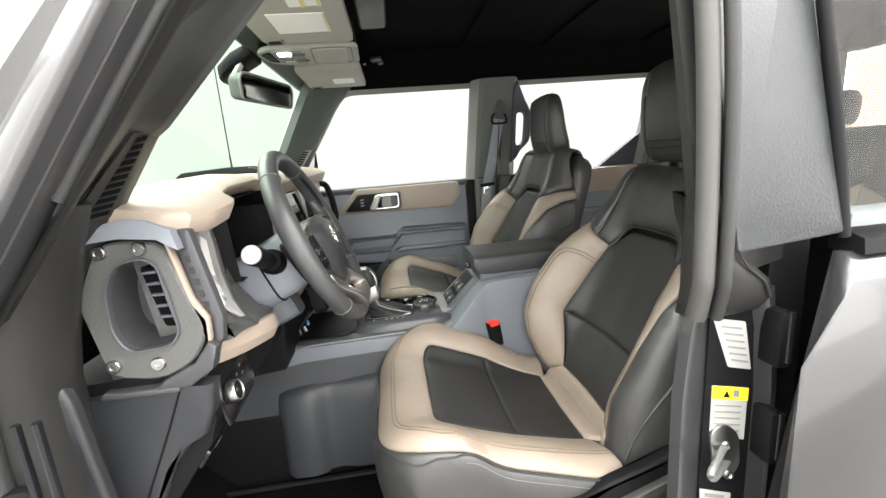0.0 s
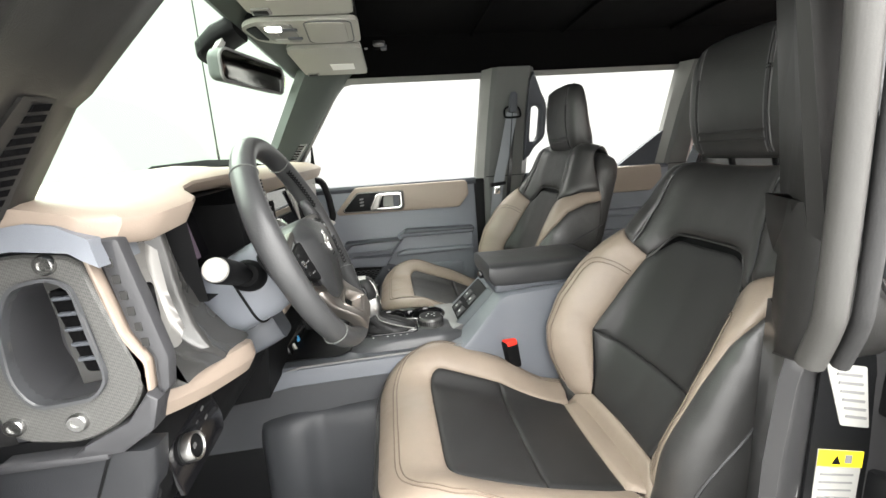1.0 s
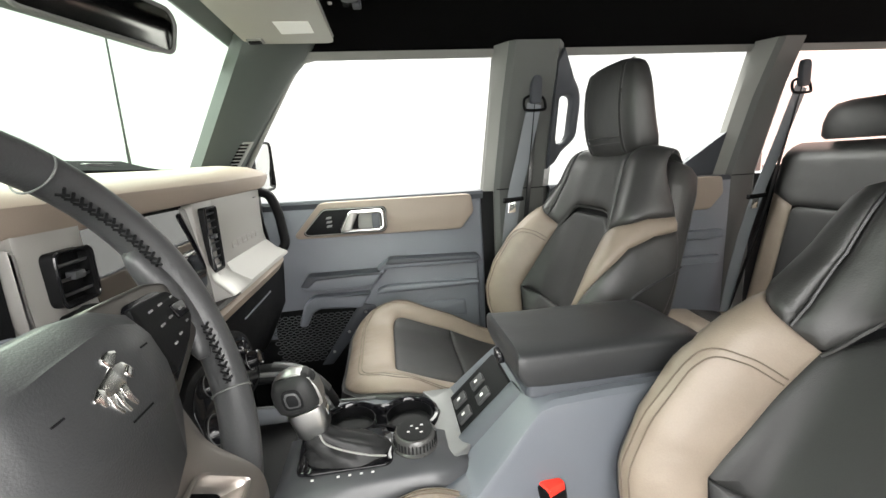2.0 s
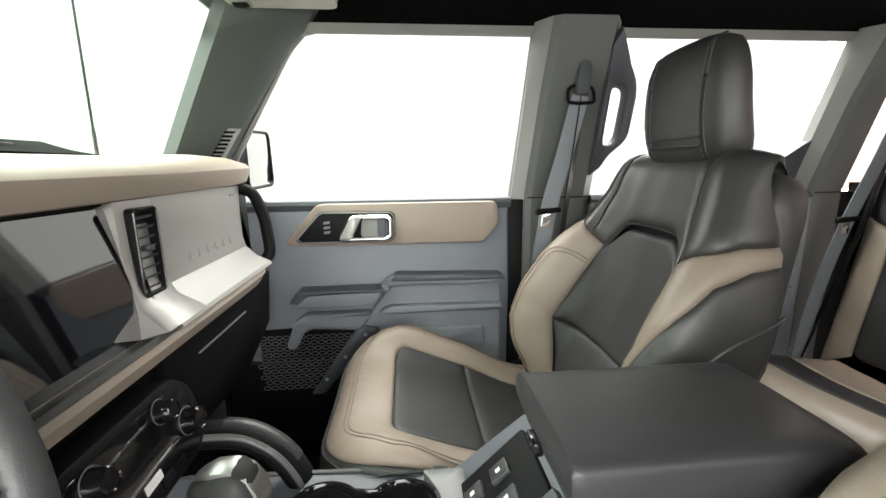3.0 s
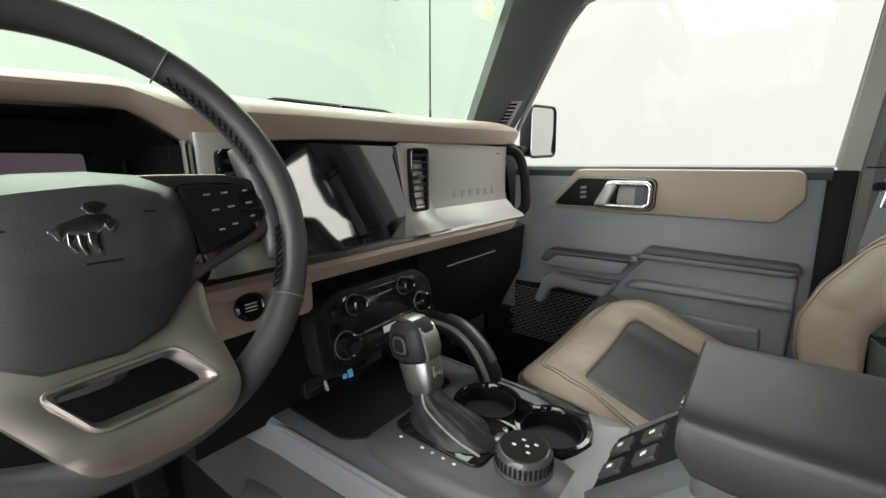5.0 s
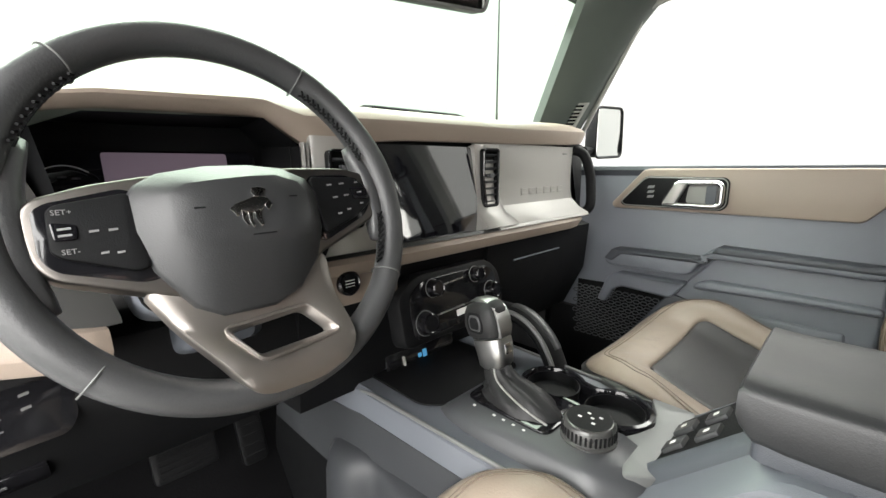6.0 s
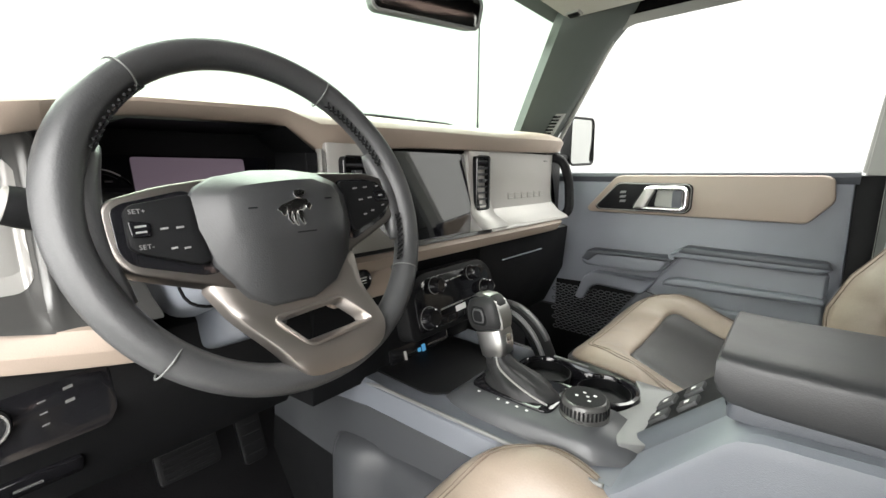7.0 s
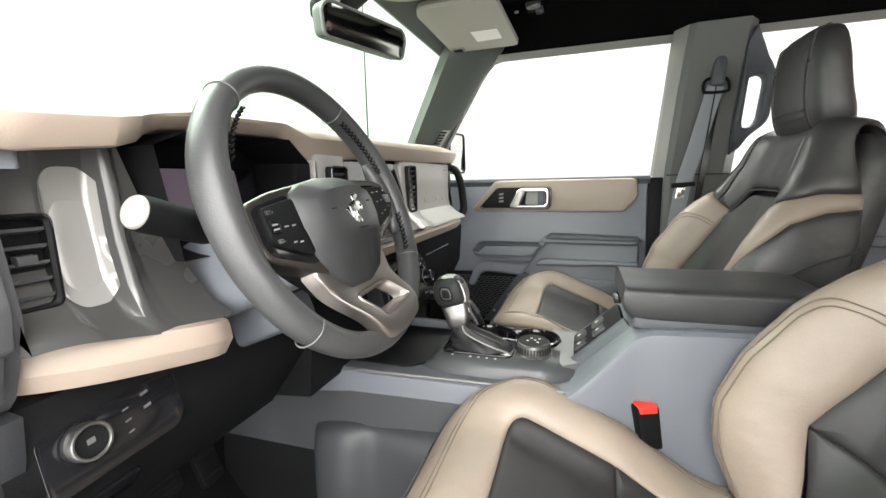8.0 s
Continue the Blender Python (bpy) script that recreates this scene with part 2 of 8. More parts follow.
def at_x(x, s=1):
    return lambda u, v, h: (x + s * h, u, v)


def at_y(y, s=1):
    return lambda u, v, h: (u, y + s * h, v)


def at_z(z, s=1):
    return lambda u, v, h: (u, v, z + s * h)


def plane(o, u, v):
    o, u, v = Vector(o), Vector(u).normalized(), Vector(v).normalized()
    n = u.cross(v)
    return lambda a, b, h: o + u * a + v * b + n * h


def curve(points, n=8, closed=False):
    """A smooth line through the points (Catmull-Rom)."""
    pts = [Vector(p) for p in points]
    out, k = [], len(pts)
    for i in range(k if closed else k - 1):
        p0 = pts[(i - 1) % k] if closed or i else pts[0] * 2 - pts[1]
        p1, p2 = pts[i], pts[(i + 1) % k]
        p3 = pts[(i + 2) % k] if closed or i + 2 < k else p2 * 2 - p1
        for j in range(n):
            t = j / n
            out.append(0.5 * ((2 * p1) + (p2 - p0) * t + (2 * p0 - 5 * p1 + 4 * p2 - p3) * t * t + (3 * p1 - p0 - 3 * p2 + p3) * t ** 3))
    if not closed:
        out.append(pts[-1])
    return out


def tube(path, radius, seg=10, bm=None, closed=False, flat=1.0, up=(0, 0, 1)):
    """A round (or flattened) bar along a path. radius: a number, or one for each point; flat squeezes it along 'up'."""
    bm = bm or bmesh.new()
    pts = [Vector(p) for p in path]
    n, rings, last = len(pts), [], None
    for i, p in enumerate(pts):
        t = (pts[(i + 1) % n] if closed or i + 1 < n else p) - (pts[i - 1] if closed or i else p)
        t.normalize()
        side = t.cross(Vector(up))
        if side.length < 0.05:
            side = last or t.orthogonal()
        side.normalize()
        last = side
        w = side.cross(t)
        r = radius[i] if isinstance(radius, (list, tuple)) else radius
        rings.append([bm.verts.new(p + side * (r * math.cos(a)) + w * (r * flat * math.sin(a))) for a in [2 * math.pi * j / seg for j in range(seg)]])
    for i in range(n if closed else n - 1):
        a, b = rings[i], rings[(i + 1) % n]
        for j in range(seg):
            bm.faces.new((a[j - 1], a[j], b[j], b[j - 1]))
    if not closed:
        bm.faces.new(rings[0])
        bm.faces.new(rings[-1][::-1])
    return bm


def lathe(profile, o, axis, seg=32, bm=None):
    """A turned body: (radius, height) pairs about an axis through o."""
    bm = bm or bmesh.new()
    o, ax = Vector(o), Vector(axis).normalized()
    u = ax.orthogonal().normalized()
    w = ax.cross(u)
    rings = []
    for r, h in profile:
        c = o + ax * h
        if r < 1e-6:
            rings.append([bm.verts.new(c)])
        else:
            rings.append([bm.verts.new(c + u * (r * math.cos(2 * math.pi * j / seg)) + w * (r * math.sin(2 * math.pi * j / seg))) for j in range(seg)])
    for a, b in zip(rings, rings[1:]):
        for j in range(seg):
            if len(a) == 1 and len(b) > 1:
                bm.faces.new((a[0], b[j], b[j - 1]))
            elif len(b) == 1 and len(a) > 1:
                bm.faces.new((a[j - 1], a[j], b[0]))
            elif len(a) > 1:
                bm.faces.new((a[j - 1], a[j], b[j], b[j - 1]))
    return bm


def loft(sections, bm=None, closed=True, caps=True):
    """A skin over sections that have the same number of points."""
    bm = bm or bmesh.new()
    rings = [[bm.verts.new(p) for p in s] for s in sections]
    n = len(rings[0])
    for a, b in zip(rings, rings[1:]):
        for j in range(0 if closed else 1, n):
            bm.faces.new((a[j - 1], a[j], b[j], b[j - 1]))
    if caps and closed:
        for r in (rings[0], rings[-1]):
            bmesh.ops.triangulate(bm, faces=[bm.faces.new(r)])
    return bm


def superloop(cx, cy, rx, ry, n=28, power=3.0):
    out = []
    for i in range(n):
        a = 2 * math.pi * i / n
        c, s = math.cos(a), math.sin(a)
        out.append((cx + rx * math.copysign(abs(c) ** (2 / power), c), cy + ry * math.copysign(abs(s) ** (2 / power), s)))
    return out


from mathutils.geometry import delaunay_2d_cdt


def resample(loop, step):
    out, n = [], len(loop)
    for i in range(n):
        a, b = Vector(loop[i]), Vector(loop[(i + 1) % n])
        k = max(1, round((b - a).length / step))
        out += [tuple(a.lerp(b, j / k)) for j in range(k)]
    return out


def pad(outline, surf, puff=0.012, r=0.02, step=0.016, sink=0.0, bm=None):
    """An upholstered panel: a 2D outline on a surface surf(u, v) -> place, swelling from its seams."""
    bm = bm or bmesh.new()
    loop = np.array(resample(outline, step))
    nxt = np.roll(loop, -1, 0)
    seg = nxt - loop
    length = np.maximum((seg ** 2).sum(1), 1e-12)

    def dist(p):
        d = p[:, None, :] - loop[None]
        t = np.clip((d * seg[None]).sum(2) / length[None], 0, 1)
        return np.sqrt(((d - t[..., None] * seg[None]) ** 2).sum(2).min(1))

    def inside(p):
        x, y = p[:, None, 0], p[:, None, 1]
        c = ((loop[None, :, 1] > y) != (nxt[None, :, 1] > y))
        den = np.where(np.abs(seg[None, :, 1]) < 1e-12, 1e-12, seg[None, :, 1])
        return (c & (x < loop[None, :, 0] + (y - loop[None, :, 1]) / den * seg[None, :, 0])).sum(1) % 2 == 1

    nor = np.stack([-(np.roll(loop, -1, 0) - np.roll(loop, 1, 0))[:, 1], (np.roll(loop, -1, 0) - np.roll(loop, 1, 0))[:, 0]], 1)
    nor /= np.maximum(np.sqrt((nor ** 2).sum(1))[:, None], 1e-9)
    area = (loop[:, 0] * nxt[:, 1] - nxt[:, 0] * loop[:, 1]).sum()
    if area < 0:
        nor = -nor
    pts = [loop]
    for k in (0.12, 0.4, 0.8):
        ring = loop + nor * (r * k)
        pts.append(ring[inside(ring) & (dist(ring) > r * k * 0.9)])
    lo, hi = loop.min(0), loop.max(0)
    gx, gy = np.meshgrid(np.arange(lo[0], hi[0], step), np.arange(lo[1], hi[1], step))
    grid = np.stack([gx.ravel(), gy.ravel()], 1)
    if len(grid):
        grid = grid[inside(grid)]
    if len(grid):
        grid = grid[dist(grid) > r * 0.8 + step * 0.45]
        pts.append(grid)
    p = np.concatenate(pts)
    n = len(loop)
    vs, _, faces, *_ = delaunay_2d_cdt([Vector(q) for q in p], [], [list(range(n))] if area > 0 else [list(range(n))[::-1]], 1, 1e-6)
    q = np.array([tuple(v) for v in vs])
    h = puff * np.sqrt(np.maximum(0, 1 - (1 - np.minimum(dist(q) / r, 1)) ** 2)) - sink
    made = []
    for (u, v), hh in zip(q, h):
        a = Vector(surf(u, v))
        du, dv = Vector(surf(u + 1e-3, v)) - a, Vector(surf(u, v + 1e-3)) - a
        made.append(bm.verts.new(a + dv.cross(du).normalized() * float(hh)))
    for f in faces:
        if len(set(f)) >= 3:
            try:
                bm.faces.new([made[i] for i in f])
            except ValueError:
                pass
    return bm


def along(profile):
    """A function of length along a smooth line through 2D points; before and after it goes straight on. The third value of profile's first entry is not used."""
    pts = curve([(a, b, 0) for a, b in profile], 10)
    d = [0.0]
    for a, b in zip(pts, pts[1:]):
        d.append(d[-1] + (b - a).length)
    d, xs, ys = np.array(d), np.array([p.x for p in pts]), np.array([p.y for p in pts])

    def f(s):
        if s < 0:
            e = (pts[0] - pts[1]).normalized() * -s
            return pts[0].x + e.x, pts[0].y + e.y
        if s > d[-1]:
            e = (pts[-1] - pts[-2]).normalized() * (s - d[-1])
            return pts[-1].x + e.x, pts[-1].y + e.y
        return float(np.interp(s, d, xs)), float(np.interp(s, d, ys))
    f.length = float(d[-1])
    return f


def smooth(a, b, x):
    t = min(1, max(0, (x - a) / (b - a)))
    return t * t * (3 - 2 * t)


def seam(points, surf, lift=0.002, radius=0.0011, bm=None, n=10):
    """A line of stitching on a surface: short raised threads."""
    bm = bm or bmesh.new()
    pts = curve([(a, b, 0) for a, b in points], n)
    line = []
    for p in pts:
        a = Vector(surf(p.x, p.y))
        du, dv = Vector(surf(p.x + 1e-3, p.y)) - a, Vector(surf(p.x, p.y + 1e-3)) - a
        line.append(a + dv.cross(du).normalized() * lift)
    return tube(line, radius, 5, bm)


def letters(word, size, to3d):
    """A word in the built-in font, laid flat on a surface."""
    font = bpy.data.curves.new("lettering", "FONT")
    font.body, font.size, font.resolution_u = word, size, 2
    ob = bpy.data.objects.new("lettering", font)
    me = bpy.data.meshes.new_from_object(ob)
    bm = bmesh.new()
    bm.from_mesh(me)
    for v in bm.verts:
        v.co = to3d(v.co.x, v.co.y)
    bpy.data.objects.remove(ob)
    bpy.data.curves.remove(font)
    bpy.data.meshes.remove(me)
    return bm


def knots(table, y):
    ys = [k[0] for k in table]
    return [float(np.interp(y, ys, [k[i] for k in table])) for i in range(1, len(table[0]))]


# ---- booth round the car ----
YC = 1.255           # the car's middle plane


def booth_wall(name, verts, colour, strength, label, base=0.6):
    bm = bmesh.new()
    bm.faces.new([bm.verts.new(v) for v in verts])
    ob = solid(name, bm, glow(name + "_surface", colour, strength, base), label, "wall", "structure")
    return ob


X0, X1, Y0, Y1, ZT = -4.5, 5.0, -3.2, 5.6, 4.2
XC = -2.4            # the front wall's sweep reaches round the corner to here
bm = bmesh.new()
for quad in ([(X0, Y0, 0), (X0, Y1, 0), (X0, Y1, ZT), (X0, Y0, ZT)], [(X0, Y1, 0), (XC, Y1, 0), (XC, Y1, ZT), (X0, Y1, ZT)]):
    bm.faces.new([bm.verts.new(v) for v in quad])
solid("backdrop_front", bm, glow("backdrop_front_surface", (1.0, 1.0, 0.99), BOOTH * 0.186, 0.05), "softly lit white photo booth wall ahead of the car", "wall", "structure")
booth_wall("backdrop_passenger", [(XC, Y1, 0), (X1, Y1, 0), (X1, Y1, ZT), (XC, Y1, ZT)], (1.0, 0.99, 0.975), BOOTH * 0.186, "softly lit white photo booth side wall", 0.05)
# driver and rear walls glow stronger, as added fill for the cabin
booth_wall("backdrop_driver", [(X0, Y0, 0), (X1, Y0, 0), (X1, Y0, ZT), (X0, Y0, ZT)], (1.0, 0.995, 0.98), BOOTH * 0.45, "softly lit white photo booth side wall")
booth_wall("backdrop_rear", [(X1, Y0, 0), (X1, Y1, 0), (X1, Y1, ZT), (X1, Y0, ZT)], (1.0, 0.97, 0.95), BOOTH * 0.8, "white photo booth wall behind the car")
# unseen ceiling, made to glow as extra light for the cabin
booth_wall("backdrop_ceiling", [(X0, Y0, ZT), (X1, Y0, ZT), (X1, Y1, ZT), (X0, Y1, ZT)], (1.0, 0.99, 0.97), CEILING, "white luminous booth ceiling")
ground = thing("ground", "pale grey tiled booth floor", "floor", kind="structure")
bm = bmesh.new()
box((X0, Y0, -0.02), (X1, Y1, -0.006), 0, bm)
part("subfloor", bm, material("dark_joint", (0.2, 0.2, 0.2), 0.7), ground)

# ---- car body: floor, bulkhead, roof ----
bm = box((-0.95, 0.50, 0.64), (2.3, 2.03, 0.70), 0.01)
for i in range(7):
    box((-0.55 + i * 0.11, 0.62, 0.70), (-0.49 + i * 0.11, 1.02, 0.706), 0.003, bm, 1)
solid("floor", bm, CARPET, "black rubber car floor with moulded ribs", "floor", "structure")

bm = box((-0.98, 0.50, 0.64), (-0.72, 2.03, 1.40), 0.02)
loft([[(-0.74, y, 0.70), (-0.50, y, 0.705), (-0.72, y, 0.95)] for y in (0.52, 2.0)], bm)
solid("wall_bulkhead", bm, CARPET, "black carpeted bulkhead of the footwell", "bulkhead", "structure")

# footwell side wall on the passenger's side and behind
bm = box((-0.90, 1.99, 0.68), (-0.40, 2.06, 1.46), 0.01)
solid("wall_kick_passenger", bm, DARK, "black trim of the far footwell side", "wall trim", "structure")


def roof_profile(x):
    pts = []
    for i in range(25):
        a = i / 24
        y = 0.56 + (1.95 - 0.56) * a
        z = 1.965 + 0.03 * (1 - (2 * a - 1) ** 4)
        pts.append((x, y, z))
    return pts + [(x, y, z + 0.05) for x, y, z in reversed(pts)]


bm = loft([roof_profile(x) for x in (-0.16, 0.3, 0.8, 1.4, 2.3)])
for x in (0.345, 0.70, 1.15):
    tube([(x, y, 1.990 - 0.028 * abs(2 * (y - 1.255) / 1.39) ** 4) for y in np.linspace(0.66, 1.86, 15)], 0.006, 8, bm)
solid("ceiling", bm, ROOF, "black hardtop roof underside with cross ribs", "ceiling", "structure")

# side rails under the roof, over both rows of windows
for s, nm in ((1, "passenger"), (-1, "driver")):
    def Y(y, s=s):
        return YC + s * (y - YC)
    sec = [(1.905, 1.846), (1.935, 1.850), (1.975, 1.90), (1.965, 2.02), (1.86, 2.02), (1.80, 1.985), (1.845, 1.93), (1.885, 1.885)]
    bm = loft([[(x, Y(y), z) for y, z in sec] for x in (-0.20, 0.4, 1.2, 2.2)])
    solid("trim_roof_rail_" + nm, bm, ROOF, "black padded rail along the roof edge", "roof rail", "structure")
    bm = loft([[(x, Y(y), z) for y, z in ((1.890, 1.860), (1.906, 1.842), (1.912, 1.842), (1.898, 1.860))] for x in (-0.17, 0.5, 1.9)])
    solid("trim_rail_strip_" + nm, bm, GREY, "pale grey strip over the side windows", "trim", "structure")

# windscreen header
bm = loft([[(-0.33, y, 1.872), (-0.20, y, 1.915), (-0.12, y, 1.955), (-0.13, y, 2.02), (-0.30, y, 1.98), (-0.35, y, 1.885)] for y in (0.56, 1.0, 1.5, 1.95)])
solid("trim_header", bm, PILLAR, "grey header trim over the windscreen", "header trim", "structure")

# windscreen
bm = bmesh.new()
sec = []
for k in range(13):
    y = 0.62 + (1.89 - 0.62) * k / 12
    bow = 0.05 * (1 - (2 * k / 12 - 1) ** 2)
    sec.append([(-0.31 - bow, y, 1.90), (-0.56 - bow, y, 1.45), (-0.565 - bow, y, 1.45), (-0.315 - bow, y, 1.90)])
loft(sec, bm)
ws = solid("window_windscreen", bm, GLASS_FRONT, "clean green-tinted windscreen", "windscreen", "structure")
ws.visible_shadow = False

# passenger's A pillar: trim between the windscreen and the door window
def a_pillar(Y, name, label):
    secs = []
    for k in range(9):
        t = k / 8
        z = 1.46 + (1.93 - 1.46) * t
        xi = -0.545 + (z - 1.46) * 0.585     # windscreen edge
        xo = -0.446 + (z - 1.46) * 0.765 + 0.025 * smooth(1.80, 1.90, z)  # door window edge
        yo = 1.995 - (z - 1.46) * 0.24
        yi = 1.905 - (z - 1.46) * 0.24
        secs.append([(xi, Y(yi), z), (xi + 0.035, Y(yi - 0.012), z), (xo - 0.045, Y(yo - 0.045), z), (xo - 0.008, Y(yo - 0.012), z), (xo, Y(yo + 0.015), z), (xo - 0.02, Y(yo + 0.05), z), (xi - 0.01, Y(yi + 0.08), z)])
    ob = thing(name, label, "pillar", (-0.45, Y(1.95), 1.46), kind="structure")
    part("pillar_trim", loft(secs), PILLAR, ob, smooth=50)
    # little demister grille low on the pillar
    def face(t, off, dy):
        z = 1.515 + t * 0.115
        return (-0.446 + (z - 1.46) * 0.765 - 0.020 + off, Y(1.995 - (z - 1.46) * 0.24 - 0.026 + dy), z)
    fr = part("demister_frame", loft([[face(t, -0.020, -0.004), face(t, -0.018, -0.010), face(t, 0.012, 0.006), face(t, 0.014, 0.014), face(t, 0.0, 0.02)] for t in (0, 0.05, 0.95, 1)]), GREY, ob, "grey demister frame")
    for k in range(11):
        t = 0.08 + k * 0.082
        part("grille_slot", loft([[face(t + q, -0.014, -0.0075), face(t + q, -0.013, -0.0095), face(t + q, 0.007, 0.0025), face(t + q, 0.007, 0.006)] for q in (0, 0.045)]), GLOSS, fr)
    return ob


a_pillar(lambda y: y, "trim_a_pillar", "grey trim of the windscreen pillar with a demister grille")

# pedals
def pedal(name, y, x, z, w, h, lean, label):
    ob = thing(name, label, "pedal", (x, y, 0.72))
    pp = plane((x, y, z), (0, 1, 0), (-math.sin(lean), 0, math.cos(lean)))
    pd = part("pedal_pad", slab(rounded([(-w, -h), (w, -h), (w, h), (-w, h)], 0.012), lambda a, b, k: pp(a, b, k), 0.012, 0.004), DARK, ob, "ribbed rubber pad")
    for k in range(5):
        b0 = -h * 0.7 + k * h * 0.35
        part("pad_rib", slab([(-w * 0.8, b0 - 0.002), (w * 0.8, b0 - 0.002), (w * 0.8, b0 + 0.002), (-w * 0.8, b0 + 0.002)], lambda a, b, q: pp(a, b, q + 0.0115), 0.003, 0.001), DARK, pd)
    part("pedal_arm", tube(curve([pp(0, 0, -0.004), (x - 0.05, y, z + 0.08), (x - 0.10, y, z + 0.22)], 5), 0.010, 10, flat=0.5, up=(0, 1, 0)), DARK, ob)
    return ob


pedal("brake_pedal", 0.88, -0.585, 0.900, 0.055, 0.032, 0.45, "black brake pedal with a ribbed rubber pad")
pedal("accelerator_pedal", 1.005, -0.60, 0.880, 0.026, 0.060, 0.40, "narrow black accelerator pedal")
# driver's floor mat with a raised edge
mat_ob = thing("floor_mat", "black rubber floor mat with a raised edge in the footwell", "floor mat", (-0.30, 0.80, 0.706))
mat_line = rounded([(-0.58, 0.64), (-0.06, 0.62), (0.0, 0.66), (-0.02, 1.02), (-0.56, 1.02)], 0.04)
part("mat_sheet", slab(mat_line, at_z(0.708), 0.006, 0.002), CARPET, mat_ob)
part("mat_edge", tube([(a, b, 0.716) for a, b in mat_line], 0.007, 8, closed=True), DARK, mat_ob)

# ---- seats ----
def make_seat(cy, dz, recline, inner, label, hx, hz, tall=0.0):
    """A front seat in two tones. cy: its middle, dz: height against the driver's, inner: +1 or -1, the side on which the console stands; hx, hz: front and foot of the head restraint."""
    ob = thing("front_seat", label, "car seat", (0.2, cy, 0.70), group="front seats")
    lng = along([(-0.060, 0.78), (-0.078, 0.87), (-0.085, 0.94), (-0.076, 0.992), (-0.040, 1.022), (0.0, 1.028), (0.04, 1.022), (0.13, 0.990), (0.25, 0.951), (0.36, 0.918), (0.47, 0.905)])
    ss = np.linspace(0, lng.length, 400)
    s0 = ss[min(range(400), key=lambda i: abs(lng(ss[i])[0] - 0.04) + (0 if lng(ss[i])[1] > 0.99 else 1))]
    side = along([(0, 0), (0.10, 0.003), (0.155, 0.010), (0.180, 0.018), (0.205, 0.024), (0.230, 0.021), (0.247, 0.004), (0.256, -0.03), (0.258, -0.09), (0.257, -0.17)])
    crest = [(-0.14, 0.006), (-0.08, 0.020), (-0.03, 0.034), (0.02, 0.044), (0.07, 0.050), (0.14, 0.050), (0.19, 0.044), (0.25, 0.022), (0.31, 0.004), (0.40, 0.0)]

    def cushion(u, v):
        x, z = lng(v + s0)
        y, h = side(abs(u))
        if u > 0:
            h += knots(crest, v)[0] * (1.0 if inner > 0 else 0.6) * smooth(0.125, 0.20, u) * (1 - 0.35 * smooth(0.235, 0.29, u))
        corner = 0.085 * max(0, (abs(y) - 0.11) / 0.15) ** 2.2 * (1 - smooth(-0.06, 0.16, v))
        return (x + corner, cy + math.copysign(y, u), z + h + dz)

    part("seat_base", slab(rounded([(-0.02, cy - 0.21), (0.44, cy - 0.21), (0.44, cy + 0.21), (-0.02, cy + 0.21)], 0.03), at_z(0.74), 0.10 + dz, 0.02), DARK, ob)
    part("cushion_front", pad(rounded([(-0.166, 0.0), (0.166, 0.0), (0.160, 0.180), (-0.160, 0.180)], [0.03, 0.03, 0.004, 0.004]), cushion, 0.007, 0.014), CLOTH, ob, "black perforated leather panel")
    part("cushion_rear", pad(rounded([(-0.160, 0.180), (0.160, 0.180), (0.140, 0.342), (-0.140, 0.342)], [0.004, 0.004, 0.012, 0.012]), cushion, 0.007, 0.014), CLOTH, ob, "black perforated leather panel")
    out, front_seam = 0.262, -0.128
    edge_l = [(-out, 0.38), (-out, 0.12), (-out, -0.02), (-0.250, -0.085), (-0.215, front_seam)]
    edge_r = [(0.215, front_seam), (0.268, -0.085), (0.290, -0.02), (0.296, 0.12), (0.285, 0.30), (0.265, 0.38)]
    border = rounded(edge_l + edge_r, [0.0, 0.05, 0.05, 0.04, 0.05, 0.05, 0.04, 0.05, 0.05, 0.05, 0.0])
    nose = [p for p in border if p[1] <= 0.0]
    inner_line = rounded([(-0.140, 0.342), (-0.160, 0.180), (-0.166, 0.0), (0.166, 0.0), (0.160, 0.180), (0.140, 0.342)], [0.0, 0.01, 0.03, 0.03, 0.01, 0.0])
    part("cushion_border", pad(border + [(0.140, 0.356)] + inner_line[::-1] + [(-0.140, 0.356)], cushion, 0.006, 0.011), TAN, ob, "tan leather border and side bolsters")
    for s in (-1, 1):
        rim = [p for p in border if p[1] >= 0.0 and p[0] * s > 0]
        rim = rim if s > 0 else rim[::-1]
        lo = [p for p in nose if p[0] * s > 0]
        start = lo[0] if s < 0 else lo[-1]
        bm = bmesh.new()
        for d in (0.0, 0.008):
            seam([(s * (0.214 - d), 0.36), (s * (0.226 - d), 0.2), (s * (0.230 - d), 0.0), (s * (0.212 - d), -0.058 + d), (s * 0.16, -0.082 + d), (0, -0.086 + d)], cushion, 0.0058, bm=bm)
        part("stitching", bm, STITCH, ob, "pale double stitching")
        part("edge_piping", seam([tuple(rim[-1]), tuple(rim[len(rim) // 2]), tuple(start), (s * 0.262, -0.07), (s * 0.222, front_seam - 0.002), (0, front_seam - 0.003)], cushion, 0.0065, 0.0022), BLACK, ob, "dark piping under the border")
        part("stitching", seam([(a, b) for a, b in [(s * (out + 0.016 if s < 0 else 0.306), 0.34), (s * (out + 0.016 if s < 0 else 0.311), 0.12), (s * (out + 0.015 if s < 0 else 0.300), -0.03)]], cushion, 0.0060, 0.0008), STITCH_DARK, ob)
